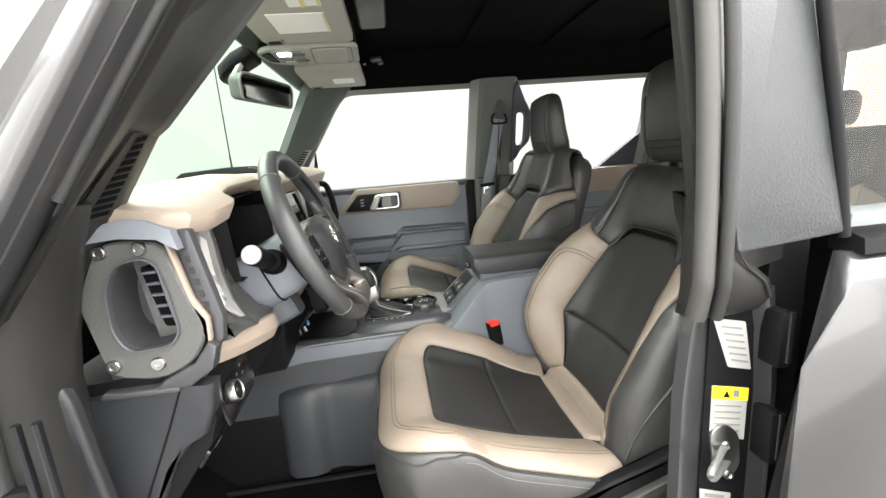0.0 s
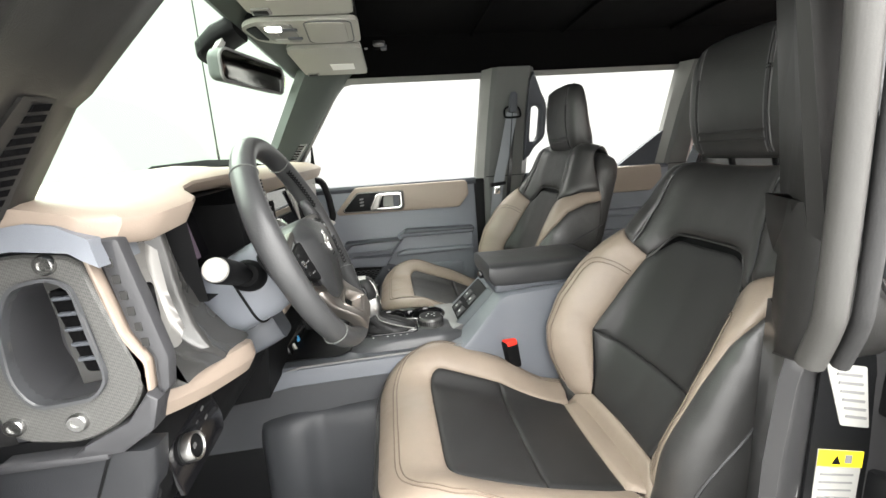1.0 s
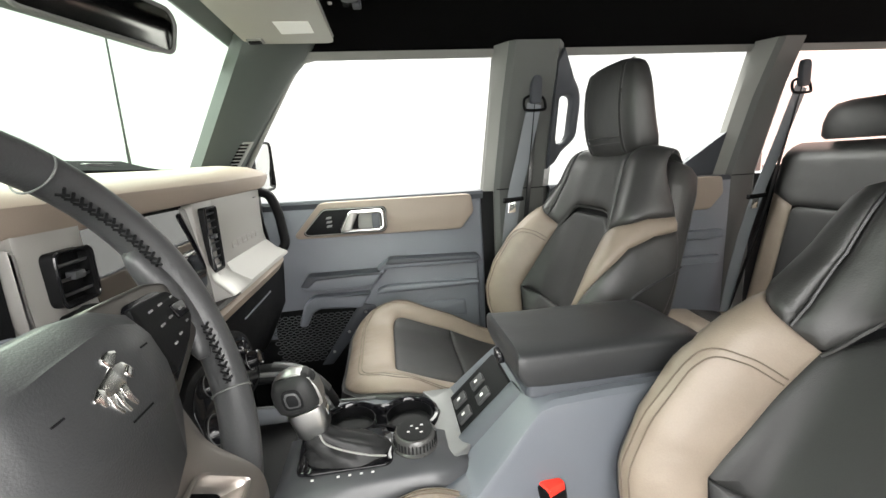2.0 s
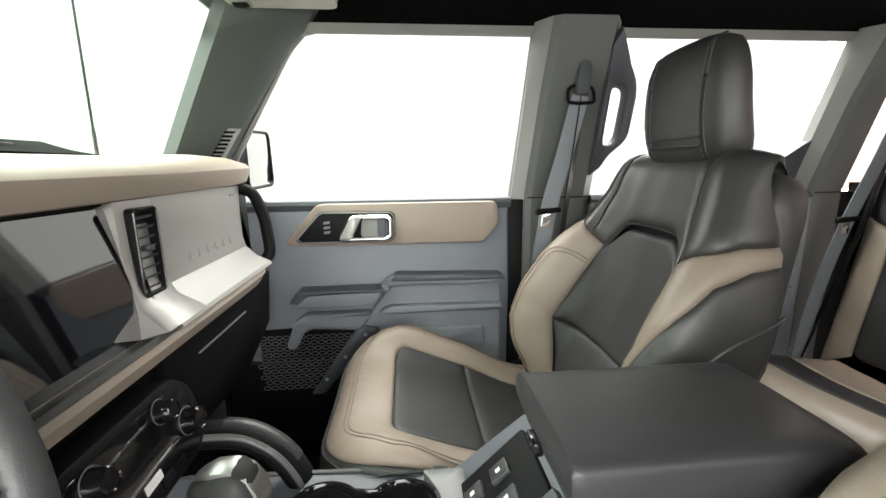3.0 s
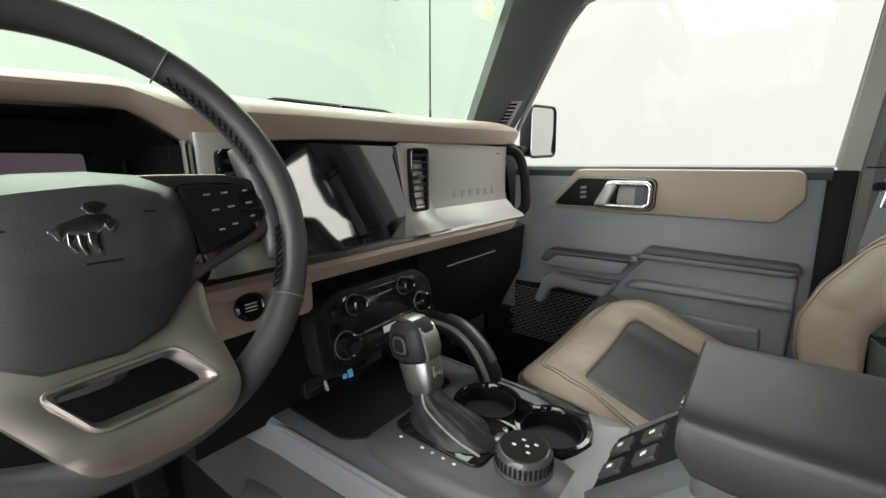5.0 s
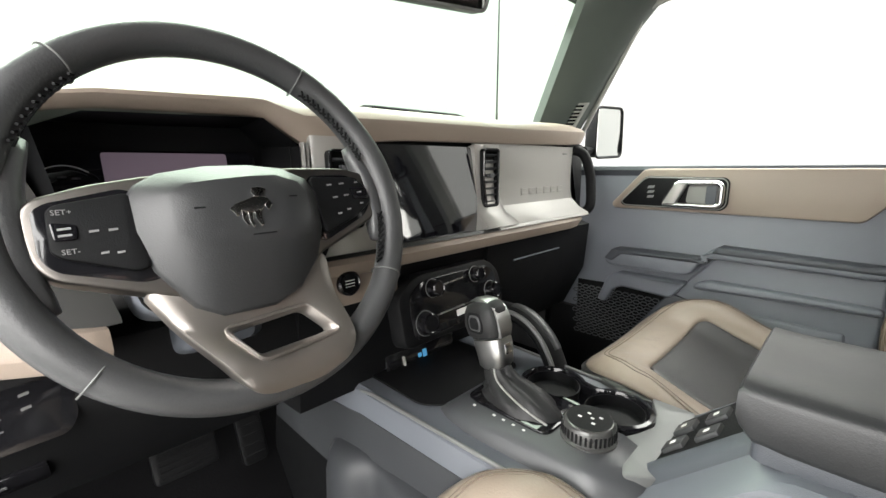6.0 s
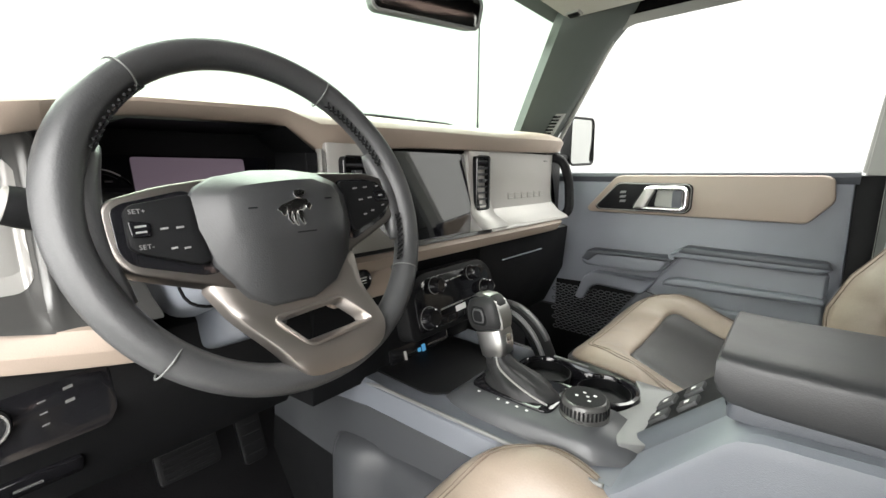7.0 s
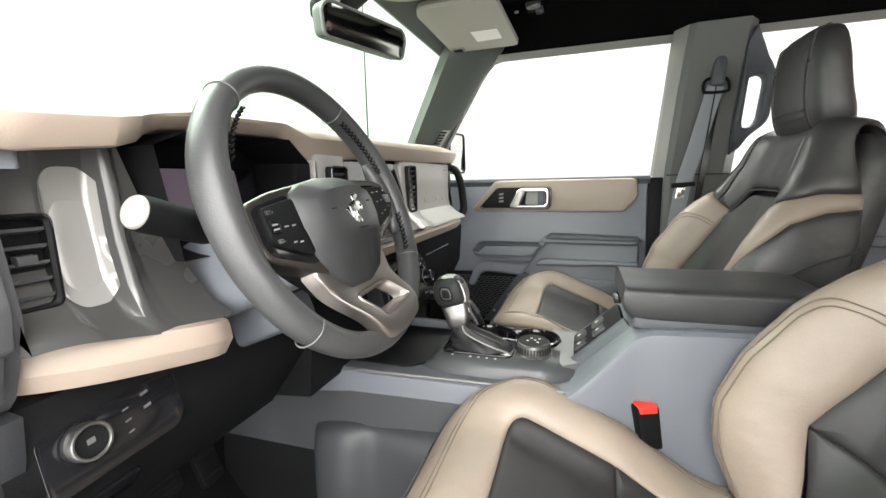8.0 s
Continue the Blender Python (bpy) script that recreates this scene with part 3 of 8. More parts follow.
    part("cushion_strip", pad([(-0.140, 0.342), (0.140, 0.342), (0.140, 0.356), (0.150, 0.375), (0.150, 0.435), (-0.150, 0.435), (-0.150, 0.375), (-0.140, 0.356)], cushion, 0.010, 0.014), TAN, ob, "tan leather rear strip")
    part("cushion_skirt", pad(border + [(0.40, 0.38), (0.40, -0.27), (-0.40, -0.27), (-0.40, 0.38)], cushion, 0.006, 0.012), BLACK, ob, "smooth black leather skirt")
    for s in (-1, 1):
        prof = [(-0.055, 0.80), (0.53, 0.80), (0.565, 0.93), (0.55, 0.985), (0.50, 0.985), (0.43, 0.955), (0.35, 0.932), (0.30, 0.905), (0.10, 0.905), (-0.03, 0.915)]
        sh = part("side_shield", slab(rounded([(a, b + dz) for a, b in prof], 0.02), at_y(cy + s * 0.252, s), 0.024, 0.009, seg=3), DARK, ob, "black plastic side cover")
        part("track", box((-0.02, cy + s * 0.19 - 0.02, 0.70), (0.46, cy + s * 0.19 + 0.02, 0.745), 0.004), STEEL, ob)
        if s != inner:
            part("lever", slab(rounded([(0.36, 0.865 + dz), (0.49, 0.905 + dz), (0.53, 0.945 + dz), (0.47, 0.935 + dz), (0.36, 0.895 + dz)], 0.012), at_y(cy + s * 0.275, s), 0.016, 0.006), BLACK, sh, "black recline lever")
            part("seat_switch", slab(rounded([(0.10, 0.862 + dz), (0.20, 0.868 + dz), (0.20, 0.888 + dz), (0.10, 0.884 + dz)], 0.008), at_y(cy + s * 0.275, s), 0.014, 0.005), GLOSS, sh)

    a = radians(recline)
    up, fw = Vector((math.sin(a), 0, math.cos(a))), Vector((-math.cos(a), 0, math.sin(a)))
    B = Vector((0.430, cy, 0.905 + dz))
    bl = along([(-0.03, 0.010), (0.03, 0.014), (0.10, 0.008), (0.20, 0.0), (0.30, -0.002), (0.42, 0.002), (0.52, 0.012), (0.585, 0.012), (0.612, -0.006), (0.620, -0.040), (0.610, -0.075), (0.585, -0.090)])
    stretch = 1 + tall / 0.6
    bs = along([(0, 0), (0.10, 0.010), (0.150, 0.026), (0.185, 0.046), (0.215, 0.050), (0.240, 0.030), (0.254, -0.010), (0.258, -0.06), (0.256, -0.13)])
    wing = [(0.0, 0.10), (0.03, 0.25), (0.09, 0.85), (0.155, 1.30), (0.23, 1.35), (0.31, 1.10), (0.385, 0.75), (0.446, 0.35), (0.52, 0.10), (0.62, 0.05)]

    def back(u, v):
        s_, f_ = bl(v + 0.03)
        y, h = bs(abs(u))
        h = h * (1 - 0.35 * smooth(0.34, 0.58, v)) * (1 - 0.75 * smooth(0.47, 0.64, v)) if h < 0 else h
        k = knots(wing, v)[0]
        h = h * (0.35 + 0.65 * min(1.0, k)) if h > 0 else h
        crest_h = 0.073 if u > 0 else 0.020
        h += crest_h * k * smooth(0.120, 0.205, abs(u)) * (1 - 0.55 * smooth(0.225, 0.30, abs(u)))
        w = (1 - 0.30 * smooth(0.30, 0.66, v)) * (1 - 0.22 * smooth(0.60, 0.71, v)) * (0.92 + 0.08 * smooth(0.0, 0.2, v))
        p = B + up * (s_ * stretch) + fw * (f_ + h)
        return (p.x, cy + math.copysign(y * w, u), p.z)

    secs = []
    for s_, hw, f0, f1 in ((-0.04, 0.20, -0.02, -0.11), (0.1, 0.235, -0.025, -0.13), (0.3, 0.240, -0.025, -0.14), (0.45, 0.208, -0.03, -0.135), (0.55, 0.186, -0.03, -0.134), (0.588, 0.176, -0.034, -0.126), (0.606, 0.160, -0.042, -0.112), (0.614, 0.135, -0.055, -0.095)):
        loop = superloop(0, (f0 + f1) / 2, hw, abs(f1 - f0) / 2, 28, 5)
        secs.append([tuple(B + up * (s_ * stretch) + fw * f + Vector((0, y, 0))) for y, f in loop])
    part("back_shell", loft(secs), BLACK, ob, "black seat back cover")
    part("slot_lining", pad([(-0.14, 0.38), (0.14, 0.38), (0.13, 0.52), (-0.13, 0.52)], back, 0.001, 0.01, sink=0.012), DARK, ob)
    part("back_lower", pad(rounded([(-0.122, 0.048), (0.122, 0.048), (0.157, 0.190), (-0.157, 0.190)], [0.012, 0.012, 0.004, 0.004]), back, 0.008, 0.014), CLOTH, ob, "black perforated leather panel")
    part("back_upper", pad(rounded([(-0.157, 0.190), (0.157, 0.190), (0.142, 0.404), (0.092, 0.452), (-0.092, 0.452), (-0.142, 0.404)], [.004, .004, .02, .02, .02, .02]), back, 0.008, 0.016), CLOTH, ob, "black perforated leather panel")
    part("back_strip", pad([(-0.20, -0.02), (0.20, -0.02), (0.170, 0.020), (0.128, 0.048), (0.122, 0.048), (-0.122, 0.048), (-0.128, 0.048), (-0.170, 0.020)], back, 0.008, 0.014), TAN, ob, "tan leather strip above the cushion")
    # shoulder panel over a padded arch, with a piece for each shoulder
    arch = [(-0.142, 0.398), (-0.118, 0.446), (-0.085, 0.468), (0.085, 0.468), (0.118, 0.446), (0.142, 0.398)]
    sh_in, sh_out = [(0.168, 0.412), (0.152, 0.50), (0.148, 0.60), (0.150, 0.70)], [(0.36, 0.70), (0.385, 0.490), (0.30, 0.468)]
    sh_far = [(0.176, 0.414), (0.190, 0.50), (0.205, 0.60), (0.215, 0.70)]
    yoke = arch + sh_far + [(-p, q) for p, q in reversed(sh_in)]
    part("back_yoke", pad(rounded(yoke, [.008, .02, .02, .02, .02, .008] + [0] * 8), back, 0.012, 0.018), BLACK, ob, "smooth black leather shoulder panel")
    part("arch_piping", seam([(p, q - 0.004) for p, q in arch], back, 0.006, 0.0026, n=5), BLACK, ob)
    for s in (-1, 1):
        line = sh_far if s > 0 else sh_in
        part("back_shoulder", pad([(s * p, q) for p, q in line + sh_out], back, 0.010, 0.016), BLACK, ob)
        part("shoulder_piping", seam([(s * p, min(q, 0.66)) for p, q in line], back, 0.008, 0.0022), RIM, ob, "dark piping")
        q = 0.0 if s > 0 else 0.036
        bol = [(0.128, 0.048), (0.170, 0.020), (0.206 - q * 0.6, 0.030), (0.222 - q, 0.10), (0.228 - q, 0.2), (0.246 - q, 0.31), (0.285 - q, 0.400 + q * 0.2), (0.385, 0.462), (0.385, 0.490), (0.30, 0.468), (line[0][0], line[0][1]), (0.142, 0.398), (0.157, 0.190)]
        low = [(0.285 - q, 0.400 + q * 0.2), (0.246 - q, 0.31)]
        if s == inner < 0:
            low = [(0.318, 0.436), (0.266, 0.396), (0.228, 0.30)]
        bol[5:7] = low[::-1]
        flank = [(0.170, 0.020), (0.20, -0.02), (0.385, -0.02), (0.385, 0.462)] + low + [(0.228 - q, 0.2), (0.222 - q, 0.10), (0.206 - q * 0.6, 0.030)]
        part("back_bolster", pad([(s * a_, b) for a_, b in bol], back, 0.009, 0.016), TAN, ob, "tan leather side bolster")
        part("back_flank", pad([(s * a_, b) for a_, b in flank], back, 0.006, 0.014), BLACK, ob)
        bm = bmesh.new()
        for d in (0.0, 0.009):
            seam([(s * 0.15, 0.352 - d), (s * 0.178, 0.358 - d), (s * (0.204 - q * 0.5 - d * 0.7), 0.34 - d), (s * (0.210 - q * 0.7 - d), 0.26), (s * (0.208 - q * 0.7 - d), 0.12), (s * (0.196 - q * 0.4 - d), 0.05)], back, 0.0098, bm=bm)
        part("stitching", bm, STITCH, ob, "pale double stitching")
        part("flank_piping", seam([(s * 0.262, 0.02), (s * 0.276, 0.2), (s * 0.305, 0.31), (s * 0.39, 0.392)], back, 0.0065, 0.0026), RIM, ob)

    # head restraint: near-upright front, back that thins towards the top
    T = B + up * (0.60 * stretch)
    for s in (-1, 1):
        p0 = Vector((hx + 0.055, cy + s * 0.05, hz + 0.03))
        q0 = T + Vector((0, s * 0.05, 0)) - fw * 0.055 - up * 0.03
        part("headrest_post", tube([tuple(q0), tuple(p0)], 0.006, 10), DARK, ob, "black post")
    shape = ((0.0, 0.080, 0.034, 0.076), (0.006, 0.098, 0.023, 0.092), (0.022, 0.110, 0.013, 0.101), (0.05, 0.1145, 0.006, 0.097), (0.085, 0.116, 0.001, 0.088), (0.12, 0.116, 0.0, 0.081), (0.155, 0.1150, 0.001, 0.076), (0.185, 0.111, 0.003, 0.071), (0.205, 0.105, 0.007, 0.067), (0.220, 0.094, 0.011, 0.064), (0.229, 0.076, 0.017, 0.059), (0.234, 0.050, 0.025, 0.052))
    shape = [(h * 0.97, hw * 1.08, x0, x1) for h, hw, x0, x1 in shape]
    secs = [[(hx + f, cy + y, hz + h) for y, f in superloop(0, (x0 + x1) / 2, hw, (x1 - x0) / 2, 44, 3.6)] for h, hw, x0, x1 in shape]
    hr = part("headrest", loft(secs), BLACK, ob, "black leather head restraint", smooth=60)

    def face(y, h, lift):
        """A place on the front of the head restraint."""
        hw, x0, x1 = [float(np.interp(h, [q[0] for q in shape], [q[i] for q in shape])) for i in (1, 2, 3)]
        d = (x1 - x0) / 2 * max(0.0, 1 - min(1.0, abs(y) / hw) ** 3.6) ** (1 / 3.6)
        return (hx + (x0 + x1) / 2 - d - lift, cy + y, hz + h)
    bm = bmesh.new()
    for h in (0.034, 0.050):
        tube([face(y, h, 0.0006) for y in np.linspace(-0.078, 0.078, 15)], 0.0034, 6, bm)
    part("headrest_piping", bm, BLACK, hr)
    for s in (-1, 1):
        for yy, m_, r_ in ((0.081, RUBBER, 0.0030), (0.086, STITCH_DARK, 0.0011), (0.076, STITCH_DARK, 0.0011)):
            part("stitching" if m_ is STITCH_DARK else "seam_line", tube(curve([face(s * (yy - 0.10 * max(0, h - 0.19)), h, 0.0004) for h in (0.012, 0.03, 0.06, 0.10, 0.14, 0.17, 0.195, 0.212, 0.224)], 4), r_, 5), m_, hr)
    return ob


make_seat(0.897, 0.0, 23.8, 1, "tan and black leather driver's seat with pale stitching", 0.628, 1.500, 0.010)
make_seat(1.643, 0.052, 20.5, -1, "tan and black leather passenger's seat with pale stitching", 0.600, 1.530, 0.010)


# ---- rear bench ----
def rear_bench():
    ob = thing("rear_bench", "tan and black leather rear bench seat", "car seat", (1.4, YC, 0.70))
    part("bench_base", box((1.00, 0.62, 0.70), (1.36, 1.90, 0.93), 0.02), DARK, ob)
    lng = along([(0.945, 0.86), (0.94, 0.94), (0.96, 0.985), (1.01, 1.0), (1.12, 0.985), (1.24, 0.965), (1.34, 0.955)])

    def cush(u, v):
        x, z = lng(v)
        return (x, u, z + 0.012 * math.cos(u * 9))
    L = lng.length
    for y0, y1 in ((0.64, 1.06), (1.06, 1.45), (1.45, 1.88)):
        part("bench_front", pad(rounded([(y0, 0.0), (y1, 0.0), (y1, 0.24), (y0, 0.24)], 0.01), cush, 0.01, 0.02), TAN, ob, "tan leather front band")
        part("bench_stripe", pad([(y0, 0.24), (y1, 0.24), (y1, 0.36), (y0, 0.36)], cush, 0.008, 0.016), CLOTH, ob)
        part("bench_cushion", pad([(y0, 0.36), (y1, 0.36), (y1, L), (y0, L)], cush, 0.008, 0.016), TAN, ob, "tan leather cushion panel")
    a = radians(10)
    B = Vector((1.285, 0, 0.95))

    def bk(u, v):
        bulge = 0.012 * math.cos(u * 9)
        w = max(0, v - 0.56)
        return (B.x + math.sin(a) * min(v, 0.60) - math.cos(a) * bulge + w * 0.9, u, B.z + math.cos(a) * min(v, 0.60) - w * 0.4 * w / 0.1)
    for y0, y1 in ((0.64, 1.06), (1.06, 1.45), (1.45, 1.88)):
        m = 0.07
        part("back_panel", pad(rounded([(y0 + m, 0.05), (y1 - m, 0.05), (y1 - m, 0.40), (y0 + m, 0.40)], 0.03), bk, 0.008, 0.016), CLOTH, ob, "black leather back panel")
        part("back_side", pad([(y0, 0.0), (y0 + m, 0.05), (y0 + m, 0.40), (y0, 0.44)], bk, 0.008, 0.016), TAN, ob, "tan leather band")
        part("back_side", pad([(y1 - m, 0.05), (y1, 0.0), (y1, 0.44), (y1 - m, 0.40)], bk, 0.008, 0.016), TAN, ob, "tan leather band")
        part("back_top", pad([(y0, 0.44), (y0 + m, 0.40), (y1 - m, 0.40), (y1, 0.44), (y1, 0.62), (y0, 0.62)], bk, 0.012, 0.022), BLACK, ob)
    for yc, w in ((0.85, 0.12), (1.255, 0.10), (1.665, 0.12)):
        hd = []
        for h, k in ((0.0, 0.86), (0.012, 0.97), (0.05, 1.0), (0.085, 0.95), (0.105, 0.80), (0.112, 0.55)):
            hd.append([(B.x + math.sin(a) * (0.61 + h) + 0.035 + f, yc + y, B.z + math.cos(a) * (0.61 + h)) for y, f in superloop(0, 0, w * k, 0.045 * k, 28, 4)])
        part("rear_headrest", loft(hd), BLACK, ob, "low black head restraint", smooth=60)
    part("back_shell", loft([[(B.x + math.sin(a) * v + 0.03, y, B.z + math.cos(a) * v) for v, y in ((0, 0.66), (0, 1.86))] + [(B.x + math.sin(a) * v + 0.13, y, B.z + math.cos(a) * v) for v, y in ((0, 1.86), (0, 0.66))] for v in (0, 0.3, 0.57)]), BLACK, ob)
    return ob


rear_bench()


# ---- steering wheel ----
def ring_between(outline, inner, mid, k):
    """Pairs of points on an outline and an opening, met by the same ray from the middle."""
    def polar(loop, ang):
        best, c, s = 0.0, math.cos(ang), math.sin(ang)
        for i in range(len(loop)):
            ax, az, bx, bz = loop[i - 1][0] - mid[0], loop[i - 1][1] - mid[1], loop[i][0] - mid[0], loop[i][1] - mid[1]
            den = c * (bz - az) - s * (bx - ax)
            if abs(den) < 1e-12:
                continue
            t, w = (ax * (bz - az) - az * (bx - ax)) / den, (ax * s - az * c) / den
            if t > 0 and -1e-6 <= w <= 1 + 1e-6:
                best = max(best, t)
        return (mid[0] + best * c, mid[1] + best * s)
    return [(polar(outline, 2 * math.pi * j / k), polar(inner, 2 * math.pi * j / k)) for j in range(k)]


def steering_wheel():
    o, u, v = Vector((-0.141, 0.880, 1.415)), Vector((0, 1, 0)), Vector((-0.3756, 0, 0.9268))
    P = plane(o, u, v)
    n = u.cross(v)
    ob = thing("steering_wheel", "black leather steering wheel with satin metal spokes", "steering wheel", tuple(o - n * 0.02))
    R = 0.1770
    rim = [P(0.002 + R * math.sin(t), 0.002 + R * math.cos(t), -0.015) for t in np.linspace(0, 2 * math.pi, 97)[:-1]]
    rad = [0.0163 + 0.0016 * (math.exp(-((abs(((t + 180) % 360) - 180) - 75) / 18) ** 2)) for t in np.linspace(0, 360, 97)[:-1]]
    bm = bmesh.new()
    rings = []
    for i, t in enumerate(np.linspace(0, 2 * math.pi, 97)[:-1]):
        c, e = rim[i], (P(math.sin(t), math.cos(t), 0) - P(0, 0, 0))
        rings.append([bm.verts.new(c + e * (rad[i] * 0.95 * math.cos(a)) + n * (rad[i] * 1.12 * math.sin(a))) for a in [2 * math.pi * j / 18 for j in range(18)]])
    for i in range(96):
        for j in range(18):
            bm.faces.new((rings[i - 1][j - 1], rings[i - 1][j], rings[i][j], rings[i][j - 1]))
    rim_ob = part("rim", bm, RIM, ob, "black leather rim", smooth=80)
    # joints of the leather, and its lacing on the inner side
    for ang in (-40.2, 32.8, 121.5, -133.4):
        t = radians(ang)
        c, e = P(R * math.sin(t), R * math.cos(t), -0.015), P(math.sin(t), math.cos(t), 0) - P(0, 0, 0)
        w = e.cross(n)
        loop = [c + e * (0.0162 * math.cos(a)) + n * (0.0189 * math.sin(a)) for a in np.linspace(0, 2 * math.pi, 25)[:-1]]
        part("rim_joint", tube(loop, 0.0009, 6, closed=True, up=tuple(w)), PILLAR_B, rim_ob, "thin joint line")
    for a0, a1 in ((-68, -40), (36, 70), (97, 118)):
        bm = bmesh.new()
        for k, ang in enumerate(np.arange(a0, a1, 2.6)):
            t, t2 = radians(ang), radians(ang + 2.0)
            q = 0.1585
            tube([P(q * math.sin(t), q * math.cos(t), -0.009), P((q - 0.0014) * math.sin(t2), (q - 0.0014) * math.cos(t2), -0.002)], 0.0012, 5, bm)
            tube([P(q * math.sin(t2), q * math.cos(t2), -0.008), P((q + 0.002) * math.sin(t), (q + 0.002) * math.cos(t), -0.001)], 0.0013, 5, bm)
        part("lacing", bm, DARK, rim_ob, "coarse dark lacing on the inner edge")
    # leather thumb rests where the spokes meet the rim
    for s in (-1, 1):
        secs = []
        for ang in np.linspace(64, 116 if s < 0 else 108, 13):
            t = radians(ang) * s
            k = max(0.0, math.sin(math.pi * (ang - 64) / (52 if s < 0 else 44))) ** 0.6
            c, e = P(0.1640 * math.sin(t), 0.1640 * math.cos(t), -0.020), P(math.sin(t), math.cos(t), 0) - P(0, 0, 0)
            secs.append([c + e * ((0.010 + 0.003 * k) * math.cos(a)) - e * (0.004 * k) + n * (0.006 + 0.009 * k) * math.sin(a) for a in [2 * math.pi * j / 12 for j in range(12)]])
        part("thumb_rest", loft(secs), RIM, rim_ob, smooth=80)
    arms = [(-0.153, 0.010), (-0.145, 0.019), (-0.111, 0.029), (-0.068, 0.036), (0.063, 0.042), (0.125, 0.041), (0.158, 0.032), (0.168, 0.005), (0.154, -0.022), (0.118, -0.038), (0.074, -0.056), (0.05, -0.08), (-0.05, -0.08), (-0.090, -0.065), (-0.141, -0.046), (-0.151, -0.032), (-0.154, -0.008)]
    arm = part("spoke_bezel", slab(rounded(arms, 0.010), lambda a, b, h: P(a, b, h - 0.032), 0.022, 0.004, seg=3), BEZEL, ob, "dark bronze satin spoke surround")
    for poly in ([(-0.146, 0.008), (-0.138, 0.014), (-0.085, 0.025), (-0.07, 0.0), (-0.07, -0.055), (-0.085, -0.058), (-0.138, -0.040), (-0.146, -0.028)], [(0.078, 0.032), (0.127, 0.0315), (0.147, 0.022), (0.154, -0.002), (0.139, -0.020), (0.078, -0.046), (0.06, -0.02)]):
        part("spoke_recess", slab(rounded(poly, 0.010), lambda a, b, h: P(a, b, h - 0.0112), 0.002, 0.0006), GLOSS, arm, "gloss black recess")
    # lower spoke: a tapering plate with a slot, laid over the rim at the foot of the wheel
    def low(a, b, h):
        return P(a, b, h - 0.034 + 0.024 * smooth(-0.09, -0.150, b) - 0.012 * smooth(-0.164, -0.186, b))
    slot = rounded([(-0.034, -0.116), (0.040, -0.111), (0.058, -0.139), (-0.016, -0.142)], 0.006, 3)
    plate_out = rounded([(-0.092, -0.060), (-0.064, -0.1155), (-0.036, -0.162), (-0.024, -0.176), (-0.001, -0.184), (0.038, -0.181), (0.065, -0.171), (0.0775, -0.1554), (0.0785, -0.0956), (0.080, -0.052)], [0.01, 0.02, 0.02, 0.012, 0.01, 0.01, 0.01, 0.012, 0.01, 0.01], 3)
    rise = ring_between(plate_out, slot, (0.012, -0.127), 72)
    bm = bmesh.new()
    rings = []
    for k_out, k_in, h in ((1.0, 0.0, 0.0), (1.0, 0.0, 0.016), (0.985, 0.015, 0.0195), (0.95, 0.05, 0.0212), (0.72, 0.28, 0.022), (0.30, 0.70, 0.0215), (0.12, 0.88, 0.0195), (0.0, 1.0, 0.012), (0.0, 1.0, -0.002)):
        rings.append([bm.verts.new(low(p[0] * k_out + q[0] * k_in, p[1] * k_out + q[1] * k_in, h)) for p, q in rise])
    for r0, r1 in zip(rings, rings[1:]):
        for i in range(len(r0)):
            bm.faces.new((r0[i - 1], r0[i], r1[i], r1[i - 1]))
    lg = part("spoke_lower", bm, BRONZE, ob, "dark bronze satin lower spoke with an open slot", smooth=50)
    part("slot_lip", tube([low(a, b, 0.0205) for a, b in rounded([(-0.040, -0.111), (0.043, -0.106), (0.064, -0.141), (-0.018, -0.147)], 0.008, 4)], 0.0022, 6, closed=True, up=tuple(n)), BRONZE, lg)
    part("spoke_backing", slab(rounded([(-0.12, 0.03), (0.13, 0.03), (0.10, -0.05), (0.045, -0.105), (-0.03, -0.105), (-0.09, -0.05)], 0.02), lambda a, b, h: P(a, b, h - 0.062), 0.028, 0.006), DARK, ob)
    pods = (([(-0.138, 0.006), (-0.133, 0.011), (-0.085, 0.019), (-0.080, -0.046), (-0.090, -0.048), (-0.133, -0.031), (-0.139, -0.025)],
             [(-0.137, -0.003), (-0.121, -0.006), (-0.122, -0.018), (-0.136, -0.018)],
             ((-0.129, -0.009, 0.008), (-0.129, -0.014, 0.008), (-0.112, -0.012, 0.006), (-0.100, -0.012, 0.006), (-0.108, -0.030, 0.005), (-0.098, -0.031, 0.005)), 1),
            ([(0.078, 0.028), (0.136, 0.027), (0.149, 0.008), (0.150, -0.004), (0.126, -0.021), (0.082, -0.037), (0.078, 0.0)],
             [(0.124, 0.014), (0.146, 0.013), (0.147, -0.001), (0.126, -0.001)],
             ((0.099, 0.018, 0.006), (0.115, 0.019, 0.006), (0.135, 0.020, 0.004), (0.135, 0.007, 0.006), (0.136, -0.006, 0.004), (0.103, 0.003, 0.006), (0.118, 0.005, 0.006), (0.104, -0.016, 0.005), (0.117, -0.012, 0.005)), 1))
    for poly, key, marks, k in pods:
        pod = part("switch_pod", slab(rounded(poly, 0.006), lambda a, b, h: P(a, b, h - 0.010), 0.006, 0.002), DARK, ob, "black thumb switches with small pale symbols")
        part("switch_key", slab(rounded(key, 0.003), lambda a, b, h: P(a, b, h - 0.0045), 0.0022, 0.001), GLOSS, pod)
